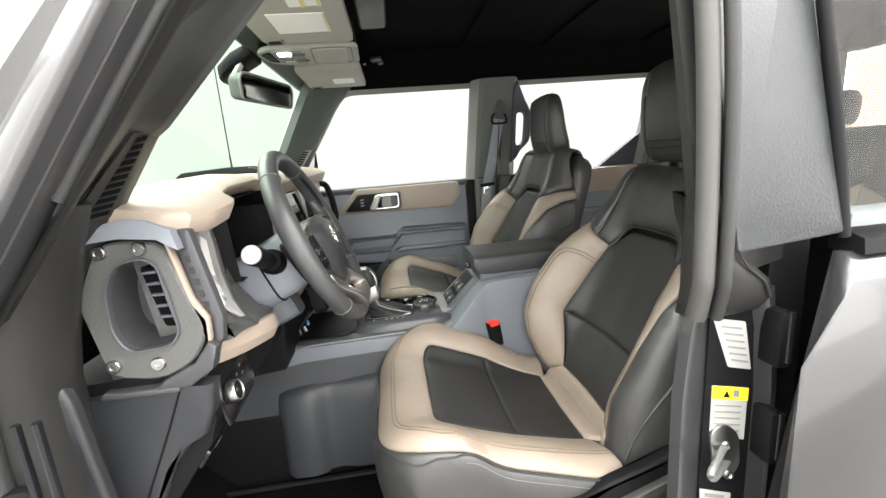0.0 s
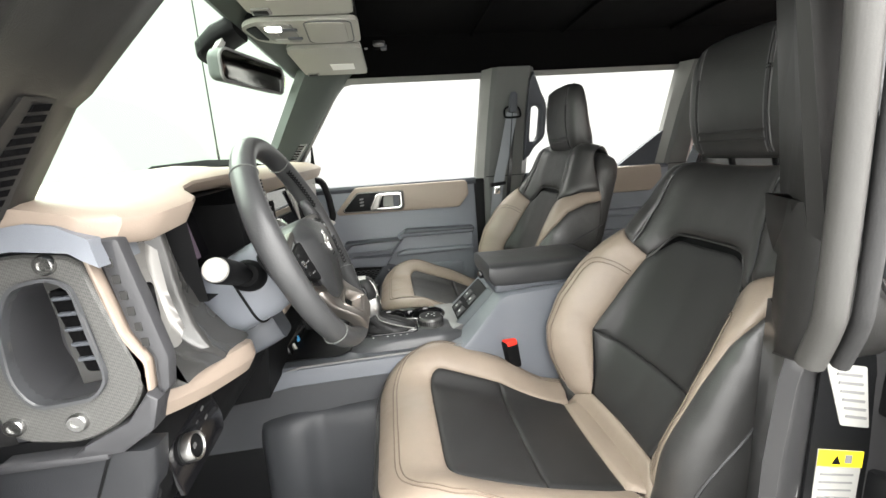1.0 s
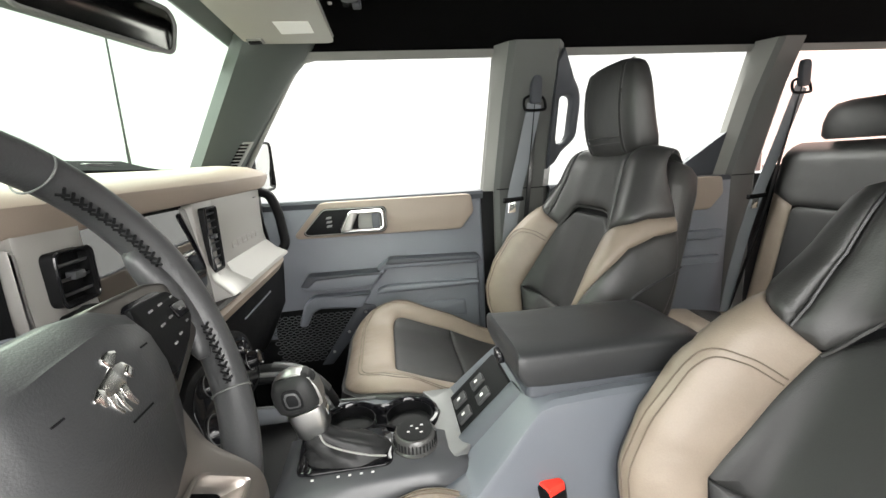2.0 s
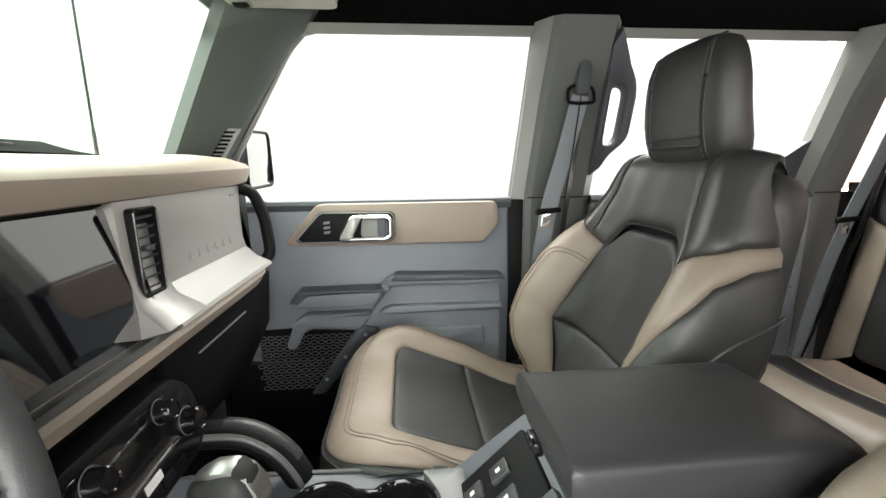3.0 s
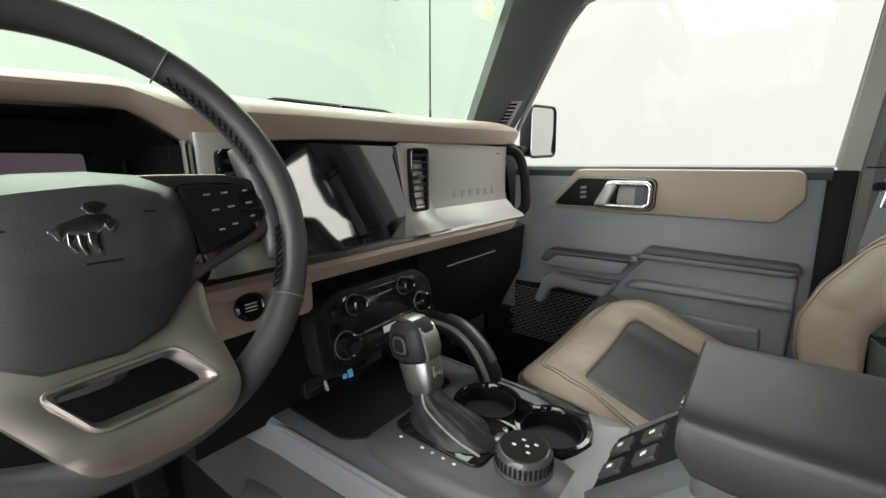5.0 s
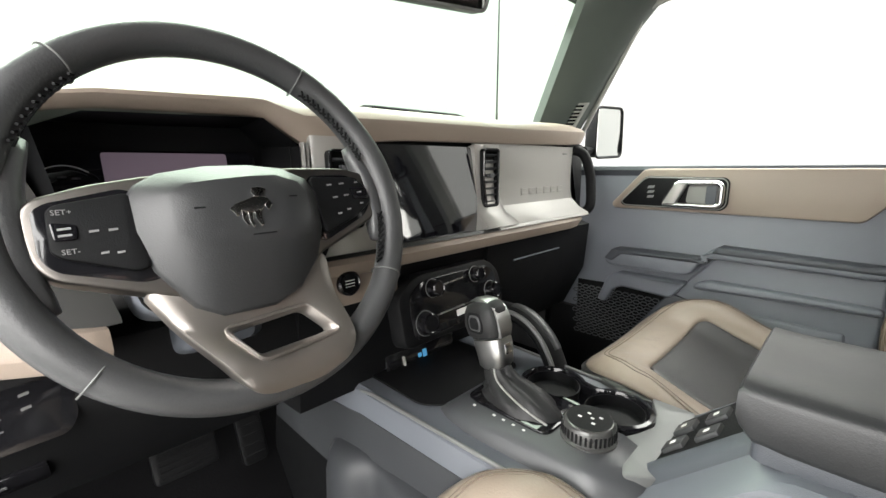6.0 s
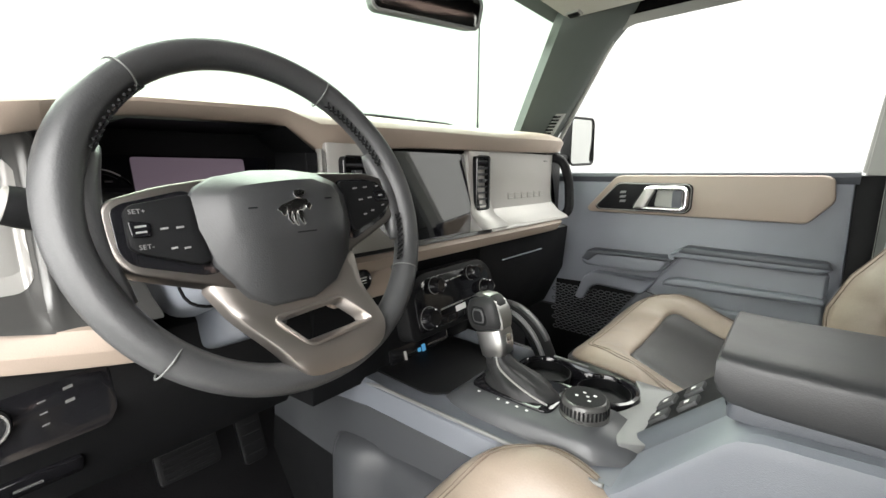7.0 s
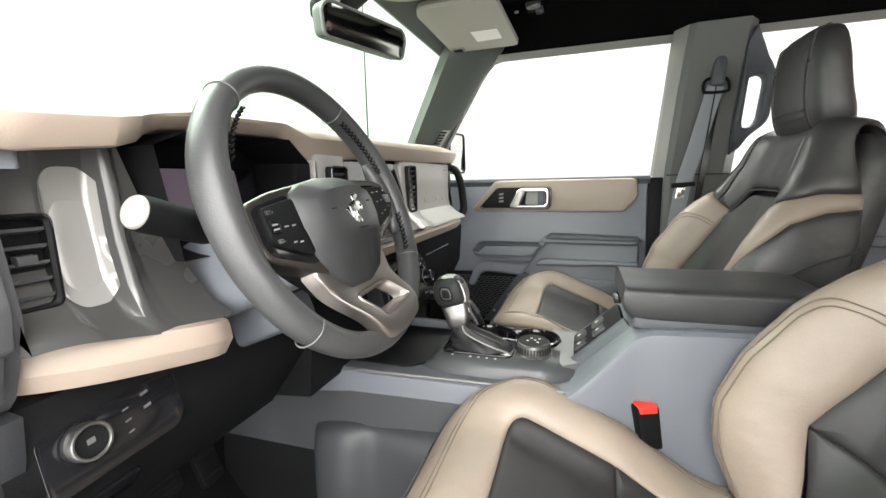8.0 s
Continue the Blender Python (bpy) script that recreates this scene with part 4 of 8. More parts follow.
        if poly[0][0] < 0:
            for word, dx, dy in (("SET+", -0.135, 0.0025), ("SET-", -0.133, -0.0285)):
                part("lettering", letters(word, 0.0058, lambda a, b: P(a + dx, b + dy, -0.0034)), PRINT, pod, "small pale letters")
        for dx, dy, w in marks:
            z0 = -0.0036 if abs(dx - sum(q[0] for q in key) / 4) > 0.011 or abs(dy - sum(q[1] for q in key) / 4) > 0.008 else -0.0022
            part("switch_mark", slab([(dx - w / 2, dy - 0.0012), (dx + w / 2, dy - 0.0007), (dx + w / 2, dy + 0.0009), (dx - w / 2, dy + 0.0006)], lambda a, b, h: P(a, b, h + z0 - 0.0008), 0.0012, 0), PRINT, pod)
    # airbag cover with flat facets
    outer = [(-0.090, 0.016), (-0.082, 0.027), (-0.064, 0.037), (-0.024, 0.044), (0.017, 0.045), (0.050, 0.041), (0.076, 0.028), (0.084, 0.010), (0.082, -0.028), (0.068, -0.061), (0.042, -0.089), (0.012, -0.101), (-0.035, -0.100), (-0.056, -0.087), (-0.080, -0.051), (-0.090, -0.016)]
    inner = [(-0.060, 0.009), (-0.056, 0.014), (-0.047, 0.020), (-0.024, 0.023), (0.010, 0.026), (0.034, 0.026), (0.056, 0.018), (0.062, 0.006), (0.061, -0.018), (0.054, -0.036), (0.040, -0.042), (0.010, -0.042), (-0.026, -0.041), (-0.040, -0.038), (-0.058, -0.024), (-0.061, -0.006)]
    cx, cy = 0.0, -0.01
    secs = [[P(a, b, -0.044) for a, b in outer], [P(a, b, -0.016) for a, b in outer], [P(a * 0.985 + cx * 0.015, b * 0.985 - 0.0003, -0.009) for a, b in outer], [P(a * 0.95, b * 0.95 - 0.001, -0.004) for a, b in outer],
            [P(a * 1.03, b * 1.03, 0.0085) for a, b in inner], [P(a * 0.97, b * 0.97 + cy * 0.03, 0.0112) for a, b in inner], [P(a * 0.5, b * 0.5 + cy * 0.5, 0.0125) for a, b in inner]]
    cover = part("airbag_cover", loft(secs), COVER, ob, "charcoal faceted airbag cover", smooth=50)
    bm = bmesh.new()
    sc = 0.00034
    for k, poly in enumerate(([(95, 415), (125, 405), (150, 395), (180, 400), (190, 412), (175, 425), (160, 440), (135, 445), (110, 440), (95, 430)], [(98, 413), (80, 425), (77, 432), (85, 437), (90, 450), (98, 452), (105, 440), (110, 424)],
                 [(150, 400), (140, 385), (145, 372), (165, 369), (182, 375), (184, 383), (170, 378), (155, 380), (152, 388), (162, 400)], [(106, 436), (121, 441), (112, 460), (120, 478), (113, 480), (104, 460)],
                 [(139, 438), (158, 436), (150, 455), (158, 480), (150, 486), (138, 462)], [(121, 440), (134, 442), (130, 466), (134, 484), (127, 486), (121, 466)], [(170, 422), (188, 412), (193, 425), (180, 440), (174, 436)])):
        slab(rounded([((x - 132) * sc + 0.002, (428 - y) * sc - 0.007) for x, y in poly], 0.001, 3), lambda a, b, h: P(a, b, h + 0.0112 + k * 0.00012), 0.0024, 0.0006, bm)
    part("badge", bm, BADGE, cover, "small chrome badge")
    for a, b, w in ((-0.040, -0.004, 0.009), (0.046, 0.002, 0.008), (0.010, -0.033, 0.022)):
        part("cover_mark", slab([(a - w / 2, b - 0.0007), (a + w / 2, b - 0.0007), (a + w / 2, b + 0.0007), (a - w / 2, b + 0.0007)], lambda q, r, h: P(q, r, h + 0.0115), 0.0012, 0), DARK, cover)
    # column behind the wheel
    col = thing("steering_column", "slate plastic steering column cowl with a control stalk", "steering column", tuple(o - n * 0.15))
    secs = []
    for d, w, h0, h1 in ((0.045, 0.045, -0.050, 0.048), (0.065, 0.062, -0.066, 0.050), (0.10, 0.076, -0.074, 0.046), (0.16, 0.080, -0.076, 0.040), (0.22, 0.078, -0.076, 0.038), (0.34, 0.070, -0.074, 0.036)):
        secs.append([P(a, b + (h0 + h1) / 2, -d) for a, b in superloop(0, 0, w, (h1 - h0) / 2, 28, 5)])
    cowl = part("column_cowl", loft(secs), SLATE, col)
    part("cowl_joint", tube([P(a, b, -0.125) for a, b in superloop(0, -0.0162, 0.0785, 0.0600, 28, 5)], 0.002, 6, closed=True, up=tuple(n)), DARK, cowl)
    secs = [[P(a, b - 0.105, -d) for a, b in superloop(0, 0.012, w, 0.030, 24, 5)] for d, w in ((0.125, 0.026), (0.14, 0.040), (0.20, 0.046), (0.34, 0.046))]
    part("column_foot", loft(secs), SLATE_DARK, col, "slate lower cowl")
    for s, tip in ((-1, Vector((-0.229, 0.676, 1.425))), (1, Vector((-0.245, 1.075, 1.42)))):
        base = P(s * 0.066, 0.002, -0.10)
        d = (tip - base)
        part("stalk_boot", lathe([(0, 0), (0.024, 0.0), (0.024, 0.022), (0.018, 0.03), (0, 0.03)], base, d, 20), DARK, col)
        if s < 0:
            st = part("stalk", lathe([(0.010, 0.02), (0.012, d.length * 0.35), (0.0165, d.length * 0.45), (0.0175, d.length * 0.9), (0.0165, d.length * 0.97), (0, d.length * 0.97)], base, d, 24), DARK, col, "black control stalk")
            part("stalk_end", lathe([(0.0158, 0), (0.0158, 0.002), (0.0145, 0.004), (0, 0.0045)], base + d * 0.965, d, 24), SILVER, st, "silver end cap")
        else:
            part("stalk", lathe([(0.009, 0.02), (0.010, d.length * 0.5), (0.012, d.length * 0.8), (0, d.length * 0.8)], base, d, 18), DARK, col)


steering_wheel()


# ---- dashboard ----
dash = thing("dashboard", "tan and silver dashboard with a wide dark touch screen", "dashboard", (-0.45, YC, 1.05))


PAD = [  # y, front edge x, lower lip z, top z
    (0.572, -0.290, 1.486, 1.528), (0.585, -0.262, 1.479, 1.532), (0.62, -0.246, 1.475, 1.535), (0.69, -0.244, 1.482, 1.539), (0.715, -0.250, 1.489, 1.541),
    (0.740, -0.272, 1.500, 1.543), (0.765, -0.284, 1.508, 1.545), (0.80, -0.286, 1.512, 1.553), (0.955, -0.286, 1.516, 1.562), (0.972, -0.286, 1.514, 1.563), (1.020, -0.278, 1.482, 1.564),
    (1.06, -0.270, 1.484, 1.563), (1.20, -0.264, 1.492, 1.561), (1.50, -0.258, 1.496, 1.564), (1.62, -0.255, 1.498, 1.569), (1.72, -0.252, 1.500, 1.572), (1.79, -0.256, 1.504, 1.571), (1.835, -0.275, 1.508, 1.569), (1.86, -0.31, 1.512, 1.566)]


def pad_section(y):
    xf, zl, zt = knots(PAD, y)
    up = zt - zl
    return [(xf - 0.05, y, zl + 0.004), (xf - 0.016, y, zl), (xf - 0.012, y, zl + 0.002), (xf - 0.002, y, zl + up * 0.36), (xf - 0.002, y, zl + up * 0.46), (xf - 0.010, y, zl + up * 0.58),
            (xf - 0.05, y, zl + up * 0.78), (xf - 0.10, y, zl + up * 0.86), (xf - 0.20, y, zt - 0.015), (-0.60, y, zt - 0.035), (-0.66, y, zt - 0.06), (-0.66, y, zl - 0.03), (xf - 0.16, y, zl + 0.004)]


ys = sorted(set([k[0] for k in PAD] + list(np.linspace(0.58, 1.85, 48))))
part("top_pad", loft([pad_section(y) for y in ys]), TAN_PAD, dash, "tan soft dashboard top", smooth=35)
# speaker tray on top
bm = bmesh.new()
secs = []
for y, h in ((1.19, -0.012), (1.205, 0.0), (1.235, 0.010), (1.26, 0.0115), (1.44, 0.0135), (1.505, 0.014), (1.525, 0.008), (1.58, -0.004), (1.63, -0.014)):
    secs.append([(-0.345, y, 1.540), (-0.352, y, 1.5545), (-0.385, y, 1.5555), (-0.410, y, 1.558 + h * 0.4), (-0.445, y, 1.561 + h), (-0.56, y, 1.555 + h), (-0.58, y, 1.53)])
loft(secs, bm)
tray = part("dash_tray", bm, CARPET, dash, "black accessory tray on the dash top")
part("tray_slot", box((-0.425, 1.36, 1.560), (-0.415, 1.43, 1.5685), 0.002), GLOSS, tray)

# fascia on the passenger's side
def fascia(y):
    return [(-0.285, y, 1.497), (-0.287, y, 1.43), (-0.286, y, 1.385), (-0.281, y, 1.364), (-0.258, y, 1.342), (-0.232, y, 1.329), (-0.228, y, 1.323), (-0.25, y, 1.314), (-0.33, y, 1.318), (-0.33, y, 1.497)]


fa = part("fascia", loft([fascia(y) for y in (1.402, 1.46, 1.60, 1.74, 1.785)] + [[(x - 0.015, 1.80, z) for x, _, z in fascia(0)]]), SILVER, dash, "satin silver fascia panel", smooth=18)
bm = bmesh.new()
for k in range(6):
    y = 1.552 + k * 0.0325
    box((-0.2875, y, 1.383), (-0.2842, y + 0.024, 1.387), 0.0004, bm, 1)
    box((-0.2875, y, 1.394), (-0.2852, y + 0.024, 1.398), 0.0004, bm, 1)
    box((-0.2875, y, 1.3868), (-0.2846, y + 0.005, 1.3942), 0.0004, bm, 1)
part("lettering_bar", bm, SILVER, fa)
part("fascia_tag", box((-0.288, 1.735, 1.478), (-0.2838, 1.755, 1.481), 0.0003), PRINT, fa)

# tan rail under the fascia, with its left length behind the wheel
def rail(points, name, z0=1.291, z1=1.325, drop=0.0):
    secs, path = [], curve([(x, y, 0) for x, y in points], 6)
    y_a, y_b = path[0].y, path[-1].y
    for i, p in enumerate(path):
        t = (path[min(i + 1, len(path) - 1)] - path[max(i - 1, 0)]).normalized()
        nn = Vector((t.y, -t.x, 0))
        fall = drop * (p.y - y_a) / (y_b - y_a)
        secs.append([tuple(Vector((p.x, p.y, z - fall)) + nn * w) for w, z in ((-0.007, z0 + 0.001), (0.0035, z0 + 0.019), (0.004, z0 + 0.021), (0.002, z1 - 0.007), (0.0, z1 - 0.002), (-0.006, z1), (-0.05, z1), (-0.05, z0), (-0.009, z0))])
    return part(name, loft(secs), TAN_PAD, dash, "tan soft rail", smooth=28)


rail([(-0.247, 0.985), (-0.241, 1.02), (-0.235, 1.12), (-0.233, 1.40), (-0.232, 1.65), (-0.236, 1.74), (-0.252, 1.782), (-0.29, 1.80)], "rail", 1.291, 1.3215)
rail([(-0.318, 0.590), (-0.288, 0.606), (-0.260, 0.650), (-0.243, 0.705), (-0.234, 0.750), (-0.238, 0.774)], "rail", 1.276, 1.320, 0.026)
part("start_panel", slab(rounded([(1.00, 1.245), (1.15, 1.245), (1.15, 1.30), (1.00, 1.30)], 0.01), at_x(-0.262), 0.016, 0.004), TAN_PAD, dash, "tan panel round the start button")
sb = part("start_button", lathe([(0, 0), (0.019, 0), (0.019, 0.008), (0.016, 0.011), (0.0145, 0.009), (0, 0.009)], (-0.248, 1.054, 1.281), (1, 0, 0.1), 28), GLOSS, dash, "round black start button")
for k in range(3):
    part("button_mark", box((-0.2396, 1.046, 1.276 + k * 0.0045), (-0.2385, 1.062, 1.2775 + k * 0.0045), 0), PALE, sb)

# ledge below the screen, screen and its surround
part("screen_ledge", loft([[(-0.30, y, 1.313), (-0.275, y, 1.317), (-0.250, y, 1.324), (-0.236, y, 1.328), (-0.232, y, 1.322), (-0.30, y, 1.300)] for y in (0.99, 1.2, 1.402)]), DOOR_TRIM, dash, "dark ledge below the screen")
part("screen_surround", slab(rounded([(1.008, 1.318), (1.400, 1.318), (1.400, 1.497), (1.008, 1.497)], 0.004), at_x(-0.335), 0.030, 0.002), DARK, dash)
scr = part("screen", slab(rounded([(1.112, 1.316), (1.379, 1.316), (1.377, 1.487), (1.112, 1.487)], 0.006), lambda a, b, h: (-0.288 + h - 0.17 * (b - 1.41), a, b), 0.012, 0), SCREEN, dash, "glossy dark touch screen, switched off", smooth=8)

# silver column between the screen and the fascia that holds a vent
def silver_post(y0, y1, name="vent_surround"):
    secs = []
    for x, z, w in ((-0.279, 1.494, 0.0), (-0.277, 1.43, 0.0), (-0.274, 1.385, 0.001), (-0.262, 1.355, 0.004), (-0.236, 1.336, 0.012), (-0.229, 1.330, 0.014)):
        secs.append([(x, y0 - w, z), (x + 0.003, y0 - w + 0.004, z), (x + 0.003, y1 + w - 0.004, z), (x, y1 + w, z), (x - 0.03, y1 + w, z - 0.01), (x - 0.03, y0 - w, z - 0.01)])
    return part(name, loft(secs), SILVER, dash, "satin silver vent surround")


def vent(y0, y1, z0, z1, x, slats, nm="vent"):
    r = rounded([(y0, z0), (y1, z0), (y1, z1), (y0, z1)], 0.008)
    ri = [((y0 + y1) / 2 + (a - (y0 + y1) / 2) * 0.82, (z0 + z1) / 2 + (b - (z0 + z1) / 2) * 0.92) for a, b in r]
    bm = bmesh.new()
    n = len(r)
    R = [[bm.verts.new((xx, a, b)) for a, b in loop] for xx, loop in ((x - 0.012, r), (x, r), (x + 0.002, [(p[0] * 0.7 + q[0] * 0.3, p[1] * 0.7 + q[1] * 0.3) for p, q in zip(r, ri)]), (x, ri), (x - 0.010, ri))]
    for a, b in zip(R, R[1:]):
        for i in range(n):
            bm.faces.new((a[i - 1], a[i], b[i], b[i - 1]))
    bmesh.ops.triangulate(bm, faces=[bm.faces.new(R[-1])])
    v = part(nm, bm, DARK, dash, "black air vent with horizontal slats")
    for k in range(slats):
        z = z0 + (z1 - z0) * (k + 0.8) / (slats + 0.6)
        part("slat", loft([[(x - 0.009, y, z - 0.0045), (x - 0.002, y, z - 0.002), (x - 0.001, y, z + 0.001), (x - 0.009, y, z - 0.001)] for y in (y0 + 0.004, y1 - 0.004)]), SURROUND, v)
    zc = z0 + (z1 - z0) * 0.55
    part("vent_tab", box((x - 0.006, (y0 + y1) / 2 - 0.007, zc - 0.005), (x + 0.004, (y0 + y1) / 2 + 0.007, zc + 0.003), 0.001), SURROUND, v)
    part("vent_edge", tube([(x + 0.0012, a, b) for a, b in r], 0.0016, 6, closed=True, up=(1, 0, 0)), GLOSS, v)
    return v


silver_post(1.3775, 1.456)
vent(1.390, 1.438, 1.368, 1.484, -0.265, 8)
part("clock_window", slab(rounded([(1.405, 1.347), (1.431, 1.347), (1.431, 1.360), (1.405, 1.360)], 0.003), lambda a, b, h: (-0.264 + h - 0.8 * (b - 1.352), a, b), 0.005, 0.001), GLOSS, dash, "small black indicator window")
silver_post(1.026, 1.110)
vent(1.045, 1.096, 1.420, 1.474, -0.263, 3)
vent(1.045, 1.096, 1.360, 1.412, -0.259, 3)
part("fascia_strip", slab(rounded([(1.016, 1.335), (1.024, 1.335), (1.022, 1.480), (1.014, 1.485)], 0.002), at_x(-0.288), 0.015, 0.003), SILVER, dash, "bright vertical strip beside the cluster")

# instrument cluster in its hood
bm = bmesh.new()
ring_in = [(0.765, 1.36), (1.012, 1.36), (1.012, 1.478), (0.965, 1.513), (0.785, 1.507), (0.745, 1.49)]
ring_out = [(0.725, 1.375), (1.000, 1.375), (1.000, 1.480), (0.970, 1.507), (0.76, 1.503), (0.72, 1.485)]
A = [bm.verts.new((-0.282, a, b)) for a, b in ring_in]
Bv = [bm.verts.new((-0.385, a, b)) for a, b in ring_out]
for i in range(6):
    bm.faces.new((A[i - 1], A[i], Bv[i], Bv[i - 1]))
bm.faces.new(Bv)
part("cluster_hood", bm, DARK, dash, "dark recess round the instruments")
cl = part("cluster_display", slab(rounded([(0.735, 1.390), (0.985, 1.390), (0.985, 1.472), (0.735, 1.472)], 0.008), lambda a, b, h: (-0.372 + h - 0.2 * (b - 1.42), a, b), 0.004, 0.001), SCREEN, dash, "dark glass instrument display")
# the reflection is drawn as a faintly glowing sheet
part("display_field", slab(rounded([(0.804, 1.392), (0.945, 1.392), (0.945, 1.4695), (0.804, 1.4695)], 0.004), lambda a, b, h: (-0.367 + h - 0.2 * (b - 1.42), a, b), 0.0012, 0), CLUSTER, cl, "dim mauve lit field")
arc = [(-0.3655 - 0.2 * (z - 1.42), y, z) for y, z in [(0.768 + 0.034 * math.cos(t), 1.428 + 0.024 * math.sin(t)) for t in np.linspace(0.3, 2.8, 16)]]
part("gauge_arc", tube(arc, 0.0012, 6), CHROME, cl, "thin bright gauge arc")

# air outlet and pocket on the driver's left
def left_fascia(y):
    k = smooth(0.60, 0.75, y)
    return [(-0.300, y, 1.490), (-0.302, y, 1.44), (-0.300, y, 1.395), (-0.290, y, 1.350), (-0.268, y, 1.334 - 0.022 * k), (-0.247, y, 1.326 - 0.026 * k), (-0.244, y, 1.320 - 0.026 * k), (-0.34, y, 1.298), (-0.36, y, 1.49)]


RIDGE = [(0.598, 0.0), (0.646, 0.0), (0.656, -0.007), (0.689, -0.008), (0.698, 0.013), (0.705, 0.016), (0.712, 0.010), (0.724, 0.002), (0.768, 0.0)]


def edge(y, z):
    """The fascia's right edge runs in towards the top."""
    far = knots([(1.30, 0.786), (1.367, 0.772), (1.383, 0.755), (1.447, 0.733), (1.49, 0.718)], z)[0]
    return y if y < 0.712 else 0.712 + (y - 0.712) * (far - 0.712) / 0.056


def fascia_skin(y, lift=0.0):
    g = knots([(q, r) for q, r in RIDGE], y)[0]
    pts = left_fascia(y)
    out = []
    for x, _, z in pts[:6]:
        k = smooth(1.300, 1.335, z) * (1 - 0.7 * smooth(1.46, 1.495, z))
        out.append((x + g * k + lift, edge(y, z), z))
    return out + [(x, edge(q, z), z) for x, q, z in pts[6:]]


ys = sorted(set([q for q, r in RIDGE] + list(np.linspace(0.60, 0.765, 30))))
part("fascia", loft([fascia_skin(y) for y in ys]), GUNMETAL, dash, "dark satin fascia with an upright ridge", smooth=50)
# thin silver patch that paints the fascia's bright reflection
secs = []
for y in np.linspace(0.652, 0.694, 15):
    k = 1 - abs((y - 0.673) / 0.021) ** 4
    zz = list(np.linspace(1.350 - 0.014 * k, 1.452 + 0.014 * k, 7))
    sk_ = fascia_skin(y, 0.0012)
    row = [(float(np.interp(z, [p[2] for p in reversed(sk_[:6])], [p[0] for p in reversed(sk_[:6])])), y, z) for z in reversed(zz)]
    secs.append(row + [(row[-1][0] - 0.008, y, row[-1][2]), (row[0][0] - 0.008, y, row[0][2])])
part("fascia_panel", loft(secs), FASCIA_SHINE, dash, "satin silver inset panel", smooth=80)
gauge = tube(curve([(-0.3655, 0.741, 1.439), (-0.3660, 0.752, 1.450), (-0.3665, 0.766, 1.454), (-0.3660, 0.779, 1.452), (-0.3655, 0.790, 1.446)], 6), 0.0007, 6)
part("gauge_arc", gauge, PALE, cl, "thin pale gauge arc")
for a, b in ((0.752, 1.438), (0.766, 1.441), (0.778, 1.439)):
    part("gauge_mark", slab([(a - 0.004, b - 0.0012), (a + 0.004, b - 0.0012), (a + 0.004, b + 0.0012), (a - 0.004, b + 0.0012)], at_x(-0.3665), 0.001, 0), DIM_PRINT, cl)
vent(0.604, 0.646, 1.345, 1.425, -0.286, 5)

# climate panel
hv = plane((-0.222, 1.265, 1.215), (0, 1, 0), (-0.22, 0, 1))
cp = part("climate_panel", slab(rounded([(-0.135, -0.060), (0.100, -0.058), (0.130, -0.035), (0.128, 0.030), (0.095, 0.058), (-0.09, 0.058), (-0.135, 0.030)], 0.02), lambda a, b, h: hv(a, b, h - 0.03), 0.034, 0.008), DARK, dash, "black climate control panel")
part("climate_face", slab(rounded([(-0.115, -0.048), (0.095, -0.046), (0.112, -0.030), (0.108, 0.030), (0.085, 0.046), (-0.085, 0.046), (-0.115, 0.024)], 0.014), lambda a, b, h: hv(a, b, h + 0.003), 0.003, 0.001), GLOSS, cp)
for a, b, r in ((-0.062, 0.030, 0.016), (0.048, 0.034, 0.015), (-0.090, -0.024, 0.021), (0.086, -0.004, 0.018)):
    kn = part("climate_knob", lathe([(0, 0), (r, 0), (r, 0.004), (r * 0.86, 0.010), (r * 0.82, 0.020), (r * 0.7, 0.022), (r * 0.62, 0.0205), (0, 0.0205)], hv(a, b, 0.005), hv(0, 0, 1) - hv(0, 0, 0), 28), GLOSS, cp, "round black knob")
    part("knob_ring", tube([hv(a + r * 0.98 * math.cos(t), b + r * 0.98 * math.sin(t), 0.009) for t in np.linspace(0, 2 * math.pi, 29)[:-1]], 0.0009, 6, closed=True), SATIN, kn, "thin satin ring")
for b0, a0, a1 in ((0.030, -0.04, 0.03), (-0.018, -0.064, 0.062)):
    part("climate_line", slab([(a0, b0 - 0.0012), (a1, b0 - 0.0008 + 0.004), (a1, b0 + 0.0016 + 0.004), (a0, b0 + 0.0012)], lambda a, b, h: hv(a, b, h + 0.0055), 0.0018, 0), STEEL, cp)
part("climate_label", slab(rounded([(-0.012, -0.032), (0.018, -0.031), (0.018, -0.020), (-0.012, -0.021)], 0.001), lambda a, b, h: hv(a, b, h + 0.0062), 0.001, 0), PALE, cp)
for k in range(5):
    part("climate_button", slab(rounded([(-0.062 + k * 0.026, -0.044), (-0.042 + k * 0.026, -0.044), (-0.042 + k * 0.026, -0.034), (-0.062 + k * 0.026, -0.034)], 0.001), lambda a, b, h: hv(a, b, h + 0.0055), 0.002, 0.0006), DARK, cp)

# glove box, lower dash and the part over the tunnel
part("glove_box", loft([[(-0.300, y, 1.300), (-0.262, y, 1.288), (-0.272, y, 1.16), (-0.33, y, 1.04), (-0.50, y, 1.02), (-0.50, y, 1.30)] for y in (1.405, 1.86)]), DARK, dash, "black glove box under the rail")
part("glove_box_line", box((-0.2655, 1.50, 1.238), (-0.262, 1.70, 1.241), 0.001), SLATE, dash)
part("lower_dash", loft([[(-0.290, y, 1.320), (-0.268, y, 1.300), (-0.285, y, 1.20), (-0.30, y, 1.07), (-0.50, y, 1.05), (-0.50, y, 1.32)] for y in (0.99, 1.405)]), DARK, dash)
